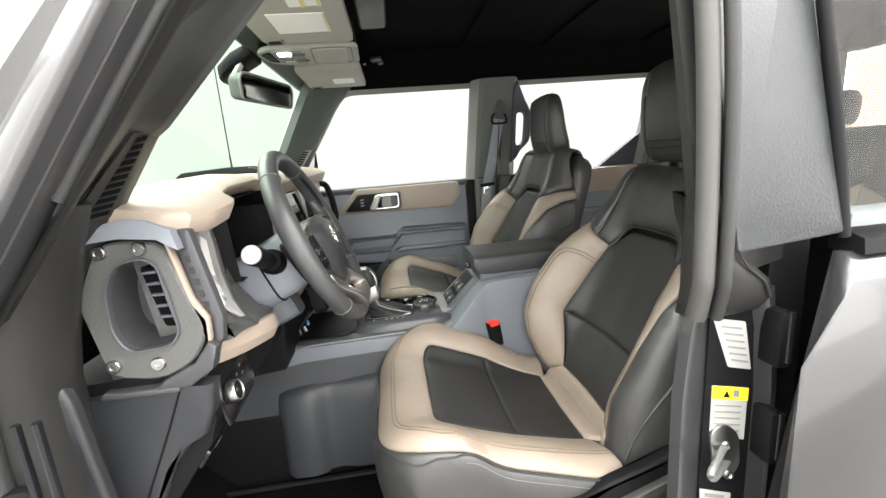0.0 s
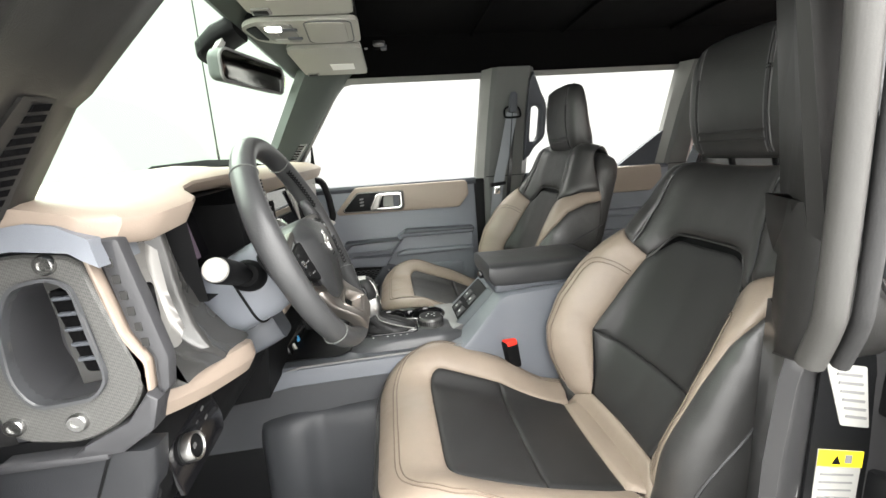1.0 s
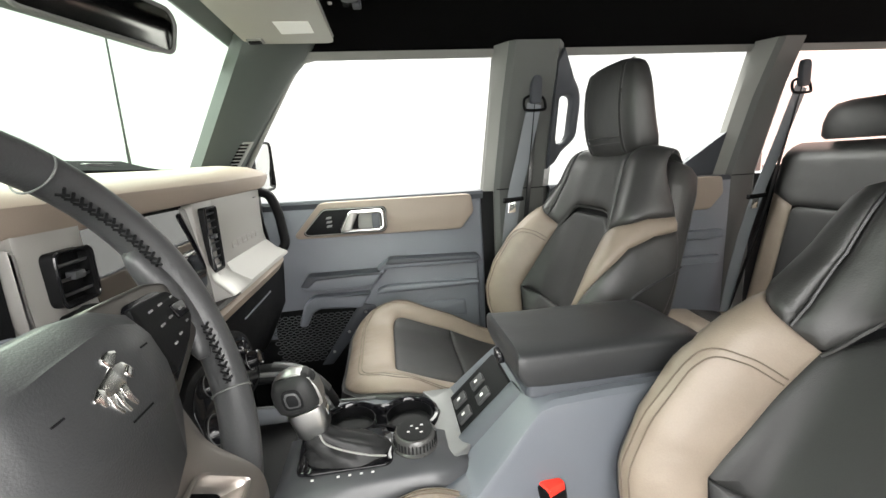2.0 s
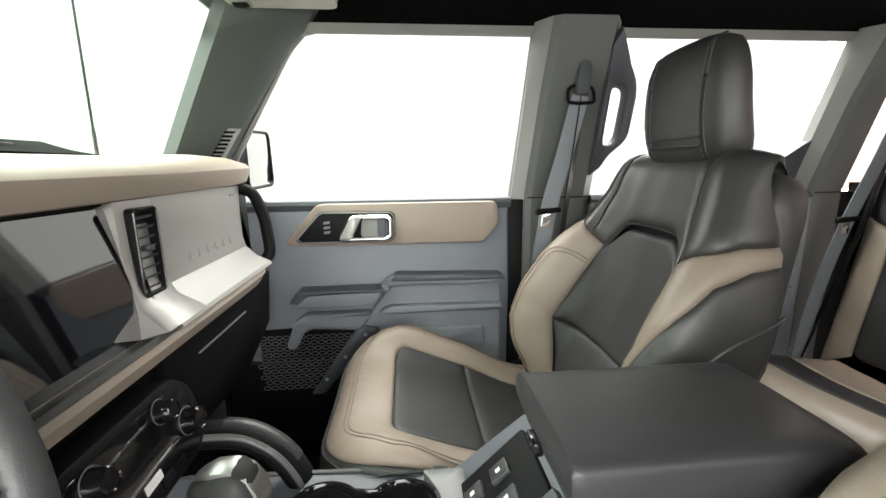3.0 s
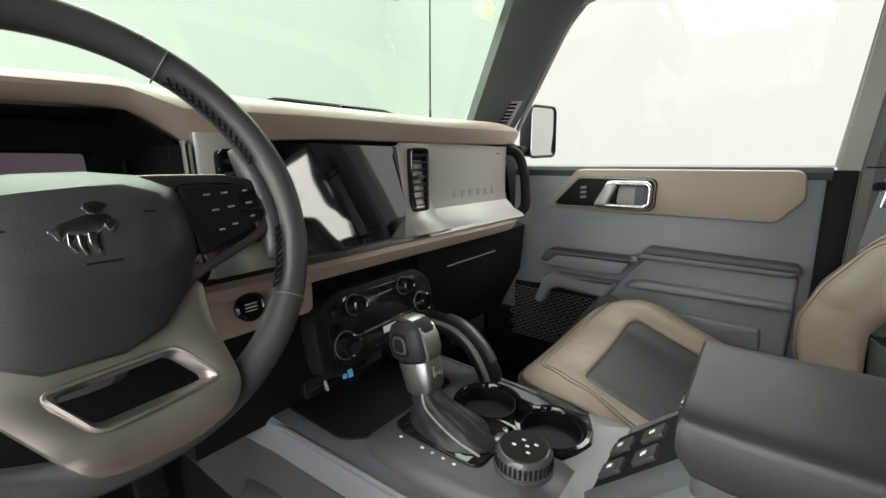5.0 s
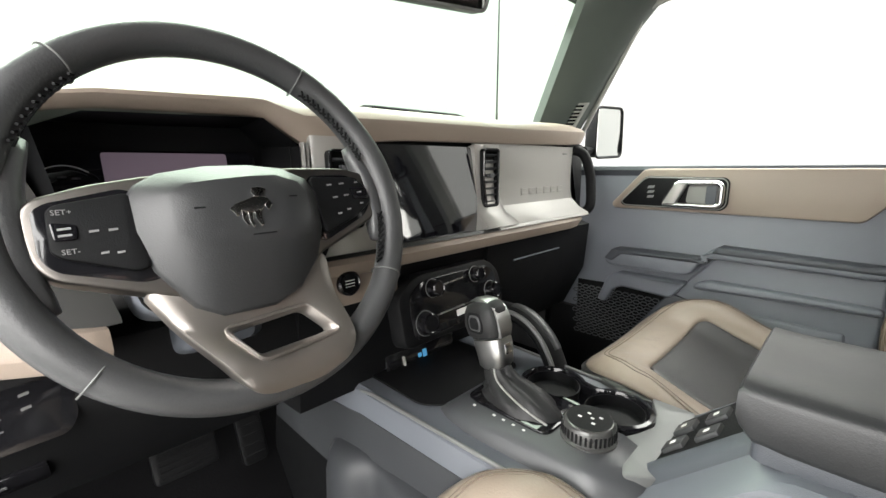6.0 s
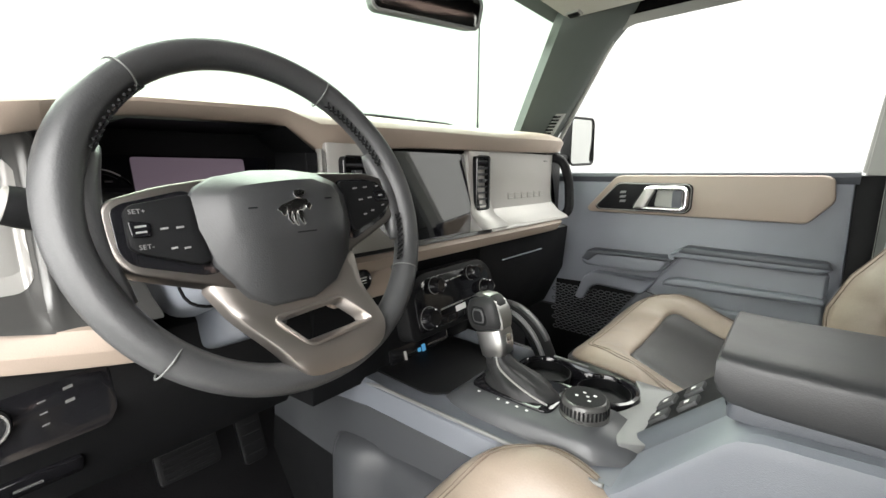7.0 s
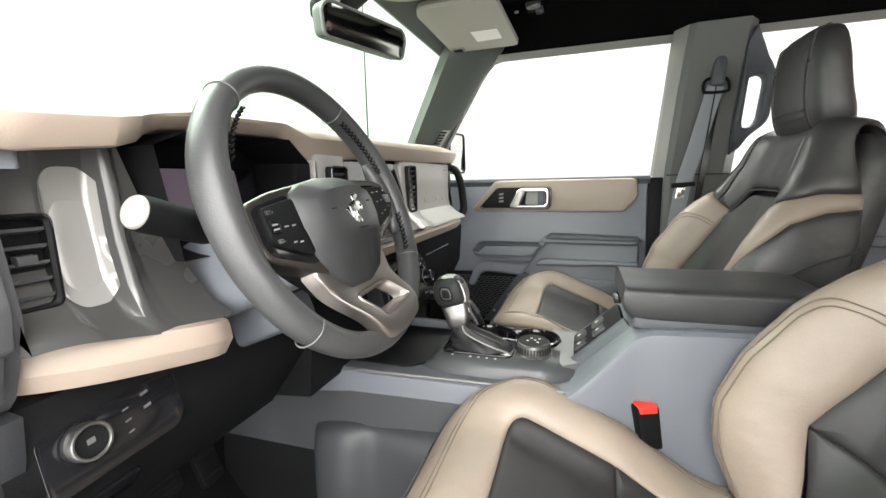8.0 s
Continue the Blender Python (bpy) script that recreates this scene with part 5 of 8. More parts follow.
kp = part("knee_panel", loft([[(-0.330, y, 1.285), (-0.298, y, 1.262), (-0.286, y, 1.205), (-0.300, y, 1.165), (-0.385, y, 1.05), (-0.50, y, 1.03), (-0.50, y, 1.28)] for y in (0.584, 0.589, 0.70, 0.99)]), DARK, dash, "black knee panel")
lp = plane((-0.291, 0.67, 1.212), (0, 1, 0), (-0.21, 0, 1))
sp = part("light_switch_panel", slab(rounded([(-0.062, -0.042), (0.062, -0.036), (0.072, -0.02), (0.070, 0.030), (-0.062, 0.018)], 0.008), lambda a, b, h: lp(a, b, h), 0.004, 0.001), GLOSS, dash, "gloss black light switch panel")
nrm = lp(0, 0, 1) - lp(0, 0, 0)
lk = part("light_knob", lathe([(0, 0), (0.0190, 0), (0.0190, 0.004), (0.0172, 0.006), (0.0170, 0.014), (0.0160, 0.0160), (0.0142, 0.0150), (0.0138, 0.0125), (0, 0.0125)], lp(-0.028, 0.000, 0.003), nrm, 48), DARK, sp, "round light switch")
part("knob_ring", lathe([(0.0168, 0.005), (0.0178, 0.006), (0.0178, 0.0150), (0.0168, 0.0172), (0.0150, 0.0172), (0.0142, 0.0158), (0.0142, 0.013)], lp(-0.028, 0.000, 0.003), nrm, 48), STEEL, lk, "bright metal ring")
part("knob_mark", slab(rounded([(-0.031, -0.003), (-0.024, -0.0022), (-0.024, 0.003), (-0.031, 0.0022)], 0.001), lambda a, b, h: lp(a, b, h + 0.0152), 0.001, 0), DIM_PRINT, lk)
for k in range(3):
    part("panel_mark", slab([(0.010, 0.008 - k * 0.012), (0.016, 0.009 - k * 0.012), (0.016, 0.0105 - k * 0.012), (0.010, 0.0095 - k * 0.012)], lambda a, b, h: lp(a, b, h + 0.0035), 0.0012, 0), DIM_PRINT, sp)
for k in range(2):
    part("panel_mark", slab([(0.030, 0.014 - k * 0.014), (0.038, 0.0155 - k * 0.014), (0.038, 0.0185 - k * 0.014), (0.030, 0.017 - k * 0.014)], lambda a, b, h: lp(a, b, h + 0.0035), 0.0012, 0), DIM_PRINT, sp)
kq = plane((-0.335, 0.665, 1.118), (0, 1, 0), (0.6, 0, 0.8))
part("hood_pocket", slab(rounded([(-0.05, -0.02), (0.045, -0.016), (0.045, 0.02), (-0.05, 0.016)], 0.006), lambda a, b, h: kq(a, b, h), 0.006, 0.002), GLOSS, kp, "black release lever pocket")
part("pocket_mark", slab([(-0.014, -0.002), (0.010, -0.001), (0.010, 0.003), (-0.014, 0.002)], lambda a, b, h: kq(a, b, h + 0.006), 0.001, 0), DIM_PRINT, kp)

# dashboard end seen through the open door
plate = [(-0.380, 1.476), (-0.346, 1.479), (-0.300, 1.472), (-0.295, 1.440), (-0.268, 1.342), (-0.290, 1.303), (-0.336, 1.281), (-0.402, 1.292), (-0.420, 1.402)]
hole = [(-0.362, 1.448), (-0.328, 1.454), (-0.312, 1.444), (-0.301, 1.350), (-0.315, 1.332), (-0.369, 1.328), (-0.383, 1.357), (-0.380, 1.412)]
def ring_plate(outline, inner, y0, y1, bevel=0.003, lean=0.0, zmid=0.0):
    """A plate with an opening, facing the open door."""
    k = 48
    cx, cz = sum(p[0] for p in inner) / len(inner), sum(p[1] for p in inner) / len(inner)

    def polar(loop, ang):
        best, c, s = 0.0, math.cos(ang), math.sin(ang)
        for i in range(len(loop)):
            ax, az, bx, bz = loop[i - 1][0] - cx, loop[i - 1][1] - cz, loop[i][0] - cx, loop[i][1] - cz
            den = c * (bz - az) - s * (bx - ax)
            if abs(den) < 1e-12:
                continue
            t = (ax * (bz - az) - az * (bx - ax)) / den
            w = (ax * s - az * c) / den
            if t > 0 and -1e-6 <= w <= 1 + 1e-6:
                best = max(best, t)
        return best
    bm = bmesh.new()
    loops = []
    for y, f_in, f_out in ((y1, 0, 1), (y0 + bevel, 0, 1), (y0, bevel, 1), (y0, bevel, 0), (y0 + bevel, 0, 0), (y1, 0, 0)):
        ring = []
        for j in range(k):
            a = 2 * math.pi * j / k
            r = polar(outline, a) - f_in if f_out else polar(inner, a) + f_in
            ring.append(bm.verts.new((cx + r * math.cos(a), y + lean * (cz + r * math.sin(a) - zmid), cz + r * math.sin(a))))
        loops.append(ring)
    for i in range(6):
        a, b = loops[i - 1], loops[i]
        for j in range(k):
            bm.faces.new((a[j - 1], a[j], b[j], b[j - 1]))
    return bm


part("end_body", ring_plate([(-0.43, 1.40), (-0.395, 1.480), (-0.275, 1.480), (-0.262, 1.43), (-0.250, 1.345), (-0.285, 1.268), (-0.41, 1.262)], rounded(hole, 0.012), 0.588, 0.600), POCKET, dash, "slate plastic dashboard end")
ep = part("end_plate", ring_plate(rounded(plate, 0.02), rounded(hole, 0.012), 0.571, 0.590), TREAD, dash, "ribbed grey grab handle plate")
part("handle_rim", ring_plate(rounded([(x + (x + 0.345) * 0.06, z + (z - 1.39) * 0.04) for x, z in hole], 0.014), rounded(hole, 0.014), 0.566, 0.580), SURROUND, ep, "dark grey rim round the handle opening")
bm = bmesh.new()
h2 = rounded(hole, 0.014)
A = [bm.verts.new((x, 0.578, z)) for x, z in h2]
Bv = [bm.verts.new((-0.352 + (x + 0.345) * 0.72, 0.632, 1.39 + (z - 1.39) * 0.8)) for x, z in h2]
for i in range(len(A)):
    bm.faces.new((A[i - 1], A[i], Bv[i], Bv[i - 1]))
bmesh.ops.triangulate(bm, faces=[bm.faces.new(Bv)])
part("handle_pocket", bm, POCKET, ep, "slate hollow of the grab handle")
sl = part("outlet_slot", slab(rounded([(-0.336, 1.442), (-0.314, 1.440), (-0.3035, 1.356), (-0.320, 1.357)], 0.005), at_y(0.590, -1), 0.016, 0.002), CARPET, ep, "narrow black air outlet")
for k in range(5):
    z = 1.37 + k * 0.0155
    x = -0.3075 - (z - 1.36) * 0.14
    part("slat", box((x - 0.014, 0.570, z), (x + 0.003, 0.5755, z + 0.004), 0.001, seg=1), SLATE_DARK, sl)
for x, z in ((-0.376, 1.466), (-0.328, 1.467), (-0.393, 1.310), (-0.337, 1.307)):
    bo = part("bolt", lathe([(0, 0), (0.0095, 0), (0.0095, 0.004), (0.008, 0.006), (0.0045, 0.006), (0.004, 0.0045), (0, 0.0045)], (x, 0.572, z), (0, -1, 0), 20), STEEL, ep, "bright steel bolt")
strip = [(-0.300, 1.470), (-0.295, 1.471), (-0.279, 1.392), (-0.264, 1.362), (-0.267, 1.322), (-0.273, 1.318), (-0.270, 1.358), (-0.285, 1.385)]
part("tan_edge", slab(rounded(strip, 0.004), at_y(0.586, -1), 0.013, 0.003), TAN_PAD, ep, "thin tan edging")
part("edge_band", slab(rounded([(-0.292, 1.488), (-0.268, 1.486), (-0.246, 1.360), (-0.252, 1.325), (-0.265, 1.318), (-0.262, 1.362), (-0.277, 1.392)], 0.005), at_y(0.592, -1), 0.014, 0.005), POCKET, ep, "dark grey edge band with small raised bars")
bm = bmesh.new()
for k in range(6):
    z = 1.468 - k * 0.0165
    x = -0.284 + k * 0.0031
    box((x + 0.001, 0.5770, z - 0.010), (x + 0.008, 0.5785, z - 0.001), 0.0005, bm, 1)
part("raised_bar", bm, DOOR_TRIM, ep)
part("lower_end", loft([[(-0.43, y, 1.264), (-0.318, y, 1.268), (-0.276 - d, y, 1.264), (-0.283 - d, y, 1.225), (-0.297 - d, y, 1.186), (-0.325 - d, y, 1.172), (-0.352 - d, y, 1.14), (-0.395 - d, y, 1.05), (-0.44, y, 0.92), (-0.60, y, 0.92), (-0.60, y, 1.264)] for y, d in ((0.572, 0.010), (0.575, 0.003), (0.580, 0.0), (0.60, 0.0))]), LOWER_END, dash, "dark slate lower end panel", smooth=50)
part("end_seam", tube([(-0.318, 0.5715, 1.266), (-0.345, 0.5715, 1.205), (-0.40, 0.5715, 1.09)], 0.0016, 6), DARK, dash)
part("end_ledge", box((-0.418, 0.566, 1.262), (-0.316, 0.60, 1.2715), 0.003), POCKET, dash)
part("rail_cap", slab([(-0.350, 1.268), (-0.302, 1.268), (-0.268, 1.290), (-0.258, 1.322), (-0.268, 1.330), (-0.29, 1.302), (-0.336, 1.281)], at_y(0.588, -1), 0.022, 0.003), POCKET, dash, "dark slate end of the rail")
cap = [(-0.418, 1.452), (-0.390, 1.484), (-0.360, 1.503), (-0.335, 1.506), (-0.311, 1.502), (-0.283, 1.488), (-0.277, 1.462), (-0.290, 1.470), (-0.300, 1.4775), (-0.346, 1.483), (-0.382, 1.480), (-0.405, 1.45)]
part("end_cap", slab(cap, lambda a, b, h: (a, 0.560 + h + max(0, b - 1.475) * 0.25, b), 0.07, 0.006, seg=3), SLATE, dash, "slate cap over the end plate")
# handle of the same kind at the far end
bm = tube(curve([(-0.292, 1.795, 1.492), (-0.266, 1.812, 1.478), (-0.250, 1.820, 1.43), (-0.244, 1.820, 1.385), (-0.240, 1.812, 1.345), (-0.25, 1.80, 1.325)], 6), 0.013, 12)
part("end_handle", bm, DARK, dash, "black grab handle at the dashboard end")
part("end_filler", box((-0.36, 1.80, 1.30), (-0.31, 1.90, 1.51), 0.01), DARK, dash)

# ---- centre console ----
con = thing("centre_console", "slate centre console with gear lever, cup holders and armrest", "console", (0.05, YC, 0.70))


def console_section(x):
    z = knots([(-0.60, 1.00), (-0.42, 1.045), (-0.30, 1.080), (-0.10, 1.078), (0.05, 1.076), (0.14, 1.078), (0.245, 1.185), (0.28, 1.195), (0.60, 1.205)], x)[0]
    w = knots([(-0.60, 0.17), (-0.30, 0.165), (0.14, 0.145), (0.25, 0.118), (0.60, 0.118)], x)[0]
    return [(x, YC - w - 0.02, 0.70), (x, YC - w - 0.012, 0.90), (x, YC - w - 0.004, z - 0.02), (x, YC - w, z - 0.006), (x, YC - w + 0.008, z), (x, YC + w - 0.008, z), (x, YC + w, z - 0.006), (x, YC + w + 0.004, z - 0.02), (x, YC + w + 0.012, 0.90), (x, YC + w + 0.02, 0.70)]


part("console_body", loft([console_section(x) for x in (-0.60, -0.50, -0.42, -0.36, -0.30, -0.2, -0.10, 0.0, 0.10, 0.138, 0.15, 0.19, 0.238, 0.25, 0.27, 0.35, 0.54)]), SLATE_SHADED, con, "slate plastic console body", smooth=35)
part("console_lower", loft([[(x, YC - w - 0.030, 0.70), (x, YC - w - 0.024, 0.86), (x, YC - w - 0.014, 0.925), (x, YC - w + 0.02, 0.935), (x, YC - w + 0.02, 0.70)] for x, w in ((-0.60, 0.17), (-0.30, 0.165), (0.14, 0.145), (0.25, 0.118), (0.54, 0.118))]), DARK, con, "black lower side of the console")
# painted highlight along the console's slate edge, and moulded knee pad
for s in (-1, 1):
    part("edge_line", tube([(x, YC + s * (knots([(-0.60, 0.17), (-0.30, 0.165), (0.14, 0.145)], x)[0] - 0.003), 1.0785 if x > -0.28 else 1.077 - (-0.28 - x) * 0.29) for x in np.linspace(-0.40, 0.13, 12)], 0.0032, 8), SATIN, con, "thin satin edging")
def half_width(x):
    return knots([(-0.60, 0.17), (-0.30, 0.165), (0.14, 0.145)], x)[0]


part("side_cover", loft([[(x, YC - half_width(x) - 0.024, 0.72), (x, YC - half_width(x) - 0.018, 0.90), (x, YC - half_width(x) - 0.012, 0.98), (x, YC - half_width(x) - 0.0065, top), (x, YC - half_width(x) + 0.01, top), (x, YC - half_width(x) + 0.01, 0.72)] for x, top in ((-0.60, 0.965), (-0.45, 1.010), (-0.36, 1.026), (-0.28, 1.036), (-0.1, 1.036), (0.12, 1.036))]), MOULDED, con, "dark moulded side of the tunnel", smooth=50)
part("tunnel_mould", loft([[(x, 1.066 - d, 0.72), (x, 1.070 - d, 0.84), (x, 1.074 - d, z - 0.045), (x, 1.078 - d * 0.85, z - 0.018), (x, 1.082 - d * 0.5, z - 0.003), (x, 1.10, z), (x, 1.12, 0.72)] for x, d, z in ((-0.365, 0.0, 0.955), (-0.352, 0.018, 0.962), (-0.335, 0.030, 0.968), (-0.285, 0.034, 0.975), (-0.255, 0.026, 0.975), (-0.242, 0.012, 0.972), (-0.21, 0.008, 0.972), (-0.16, 0.020, 0.976), (-0.05, 0.024, 0.980), (0.12, 0.024, 0.985))]), MOULDED, con, "moulded black side of the tunnel", smooth=70)
# raised surround of lever, dial and cup holders
def raised(x):
    t = knots([(-0.15, 0.0), (-0.12, 0.016), (-0.05, 0.024), (0.10, 0.024), (0.135, 0.012), (0.155, 0.0)], x)[0]
    y1 = knots([(-0.15, 1.30), (-0.09, 1.262), (0.10, 1.252), (0.155, 1.250)], x)[0]
    y0 = knots([(-0.15, 1.150), (-0.10, 1.132), (0.10, 1.142), (0.155, 1.175)], x)[0]
    return [(x, y0 - 0.006, 1.074), (x, y0, 1.078 + t * 0.6), (x, y0 + 0.010, 1.080 + t), (x, y1 - 0.010, 1.080 + t), (x, y1, 1.077 + t * 0.6), (x, y1 + 0.006, 1.070)]


part("lever_surround", loft([raised(x) for x in (-0.15, -0.135, -0.12, -0.08, -0.03, 0.03, 0.08, 0.10, 0.12, 0.135, 0.155)]), SURROUND, con, "raised dark surround", smooth=50)
part("lever_plate", slab(rounded([(-0.112, 1.172), (0.025, 1.172), (0.022, 1.262), (-0.118, 1.262)], 0.012), at_z(1.101), 0.005, 0.002), GLOSS, con, "gloss black gear plate")
for k in range(5):
    x = -0.088 + (k * 0.019 if k == 0 else 0.020 + k * 0.0165)
    part("gear_mark", box((x, 1.157, 1.1035), (x + 0.004, 1.160, 1.1048), 0), PALE, con)
part("side_plate", slab(rounded([(0.095, 1.245), (0.108, 1.27), (0.118, 1.30), (0.108, 1.335), (0.09, 1.372), (0.150, 1.372), (0.158, 1.20), (0.125, 1.175), (0.10, 1.225)], 0.006), at_z(1.080), 0.018, 0.002), SATIN, con, "satin grey plate beside the cup holders")
# gear lever
random.seed(4)
secs = []
for x0, z0, rx, ry, k, f in ((-0.036, 1.105, 0.064, 0.038, 0, 0.002), (-0.038, 1.113, 0.062, 0.036, 0, 0.003), (-0.044, 1.122, 0.054, 0.031, 0.05, 0.004), (-0.056, 1.129, 0.042, 0.025, 0.12, 0.0035), (-0.068, 1.136, 0.031, 0.021, 0.25, 0.003), (-0.078, 1.145, 0.023, 0.0185, 0.4, 0.002), (-0.084, 1.158, 0.0185, 0.0165, 0.4, 0.001), (-0.088, 1.172, 0.018, 0.016, 0.3, 0)):
    ring = []
    for t in np.linspace(0, 2 * math.pi, 41)[:-1]:
        w = 1 + f / rx * 1.3 * (math.sin(5 * t + z0 * 160) + 0.6 * math.sin(9 * t - z0 * 300))
        ring.append((x0 + rx * w * math.cos(t), 1.206 + ry * w * math.sin(t), z0 + k * 0.6 * rx * math.cos(t) + f * 0.8 * math.sin(7 * t + z0 * 90)))
    secs.append(ring)
lev = part("gear_boot", loft(secs), BOOT, con, "black leather gear lever boot in soft folds", smooth=70)
part("boot_seam", tube(curve([(-0.076, 1.190, 1.160), (-0.068, 1.186, 1.142), (-0.045, 1.182, 1.130), (-0.010, 1.180, 1.118), (0.020, 1.184, 1.108)], 6), 0.0016, 6), GREY, lev, "pale piping")
part("boot_collar", slab(rounded([(-0.104, 1.166), (0.030, 1.166), (0.030, 1.248), (-0.104, 1.248)], 0.018), at_z(1.104), 0.004, 0.0015), GLOSS, lev)
LEV = 1.206


def lever_loft(rows, power=3.0):
    return loft([[(cx + rx * c_, LEV + ry * s_, cz + 0.3 * rx * c_) for c_, s_ in superloop(0, 0, 1, 1, 32, power)] for cx, cz, rx, ry in rows])


part("gear_collar", lever_loft(((-0.082, 1.150, 0.0175, 0.016), (-0.083, 1.156, 0.0235, 0.0195), (-0.086, 1.172, 0.0255, 0.0205), (-0.090, 1.186, 0.0265, 0.0215), (-0.093, 1.194, 0.0265, 0.0215)), 3.5), STEEL, lev, "bright satin metal collar")
gk = part("gear_knob", lever_loft(((-0.094, 1.1955, 0.0255, 0.0205), (-0.098, 1.203, 0.0310, 0.0250), (-0.103, 1.218, 0.0325, 0.0265), (-0.107, 1.234, 0.0305, 0.0250), (-0.110, 1.245, 0.0250, 0.0200), (-0.111, 1.2495, 0.0130, 0.0105))), BOOT, lev, "black gear knob", smooth=60)
path = [(-0.0655, 1.205), (-0.0665, 1.218), (-0.0710, 1.233), (-0.0800, 1.2465), (-0.0950, 1.2545), (-0.1120, 1.2550), (-0.1240, 1.2505)]
part("knob_inlay", loft([[(x, LEV + q * w, z - abs(q) * 0.0012) for q in (-1, -0.5, 0, 0.5, 1)] + [(x - 0.007, LEV + w, z - 0.007), (x - 0.007, LEV - w, z - 0.007)] for (x, z), w in zip(path, (0.012, 0.0145, 0.015, 0.0145, 0.0135, 0.012, 0.008))]), STEEL, gk, "bright metal inlay over the knob", smooth=60)
part("shift_release", slab(rounded([(-0.008, -0.006), (0.008, -0.006), (0.008, 0.010), (-0.008, 0.010)], 0.003), lambda a, b, h: (-0.0640 + h - b * 0.25, LEV + a, 1.184 + b), 0.003, 0.001), CHROME, gk, "bright release key")
face_at = plane((-0.1035, LEV - 0.0262, 1.2205), (1, 0.12, 0), (-0.22, 0.05, 1))
for k, (w, m_, nm) in enumerate(((1.0, DARK, "knob_face"), (0.74, RIM, "knob_emblem"), (0.56, DARK, "emblem_field"))):
    part(nm, slab(rounded([(-0.013 * w, -0.015 * w), (0.011 * w, -0.015 * w), (0.014 * w, 0.0), (0.010 * w, 0.016 * w), (-0.010 * w, 0.016 * w), (-0.015 * w, 0.002)], 0.006 * w), lambda a, b, h: face_at(a, b, h + k * 0.0012), 0.0020, 0.0006), m_, gk, "thumb plate with an oval emblem" if k == 0 else "")
# drive mode dial
dial = part("mode_dial", lathe([(0, 0), (0.036, 0), (0.036, 0.006), (0.0335, 0.008), (0.0335, 0.024), (0.031, 0.028), (0.029, 0.029), (0, 0.029)], (0.066, 1.209, 1.100), (0, 0, 1), 40), GUNMETAL, con, "knurled dark metal drive mode dial")
part("dial_face", lathe([(0, 0), (0.0285, 0), (0.0285, 0.0012), (0, 0.0014)], (0.066, 1.209, 1.1288), (0, 0, 1), 36), DARK, dial)
bm = bmesh.new()
for k in range(36):
    t = 2 * math.pi * k / 36
    box((0.066 + 0.0335 * math.cos(t) - 0.0012, 1.209 + 0.0335 * math.sin(t) - 0.0012, 1.110), (0.066 + 0.0335 * math.cos(t) + 0.0012, 1.209 + 0.0335 * math.sin(t) + 0.0012, 1.122), 0, bm)
part("dial_knurl", bm, DARK, dial)
for dx, dy in ((-0.010, -0.006), (0.004, 0.0), (-0.004, 0.008), (0.010, -0.010), (0.012, 0.008)):
    part("dial_mark", box((0.066 + dx - 0.0022, 1.209 + dy - 0.0014, 1.1300), (0.066 + dx + 0.0022, 1.209 + dy + 0.0014, 1.1307), 0), PALE, dial)
# cup holders
def pill(r):
    """Outline of two joined round holders."""
    return [(-0.042 + r * math.cos(t), 1.306 + r * math.sin(t)) for t in np.linspace(radians(42), radians(318), 22)] + [(0.062 + r * math.cos(t), 1.302 + r * math.sin(t)) for t in np.linspace(radians(-138), radians(138), 22)]


bm = bmesh.new()
loops = [[bm.verts.new((x, y, z)) for x, y in pill(r)] for r, z in ((0.056, 1.072), (0.055, 1.096), (0.0525, 1.1015), (0.0475, 1.1025), (0.0445, 1.099), (0.043, 1.0805))]
for p, q in zip(loops, loops[1:]):
    for i in range(len(p)):
        bm.faces.new((p[i - 1], p[i], q[i], q[i - 1]))
bm.faces.new(loops[-1])
cups = part("cup_tray", bm, GLOSS, con, "gloss black double cup holder", smooth=50)
for cx, cy in ((-0.042, 1.306), (0.062, 1.302)):
    part("cup_holder", lathe([(0.041, 0.0), (0.0425, 0.016), (0.041, 0.0165), (0.0385, 0.001), (0, 0.001)], (cx, cy, 1.0806), (0, 0, 1), 36), DARK, cups, "round black cup holder")
# front tray with socket
part("front_tray", slab(rounded([(-0.315, 1.125), (-0.165, 1.125), (-0.135, 1.16), (-0.135, 1.345), (-0.315, 1.345)], 0.02), at_z(1.0815), 0.003, 0.001), DARK, con, "black tray ahead of the lever")
tp = plane((-0.292, 1.228, 1.090), (0, 1, 0), (-0.25, 0, 0.97))
sk = part("socket_panel", slab(rounded([(-0.075, -0.035), (0.10, -0.035), (0.10, 0.035), (-0.075, 0.035)], 0.008), lambda a, b, h: tp(a, b, h - 0.01), 0.012, 0.003), GLOSS, con, "black panel with charging sockets")
part("socket_symbol", slab(rounded([(0.000, -0.004), (0.009, -0.004), (0.009, 0.004), (0.000, 0.004)], 0.002), lambda a, b, h: tp(a, b, h + 0.002), 0.001, 0), BLUE, sk, "small lit blue symbol")
part("socket_symbol", slab(rounded([(0.012, -0.008), (0.022, -0.008), (0.022, 0.008), (0.012, 0.008)], 0.002), lambda a, b, h: tp(a, b, h + 0.002), 0.001, 0), BLUE, sk, "small lit blue symbol")
part("socket_flap", slab(rounded([(-0.038, -0.018), (-0.033, -0.018), (-0.034, 0.010), (-0.038, 0.010)], 0.003), lambda a, b, h: tp(a, b, h + 0.002), 0.005, 0.002), SILVER, sk)
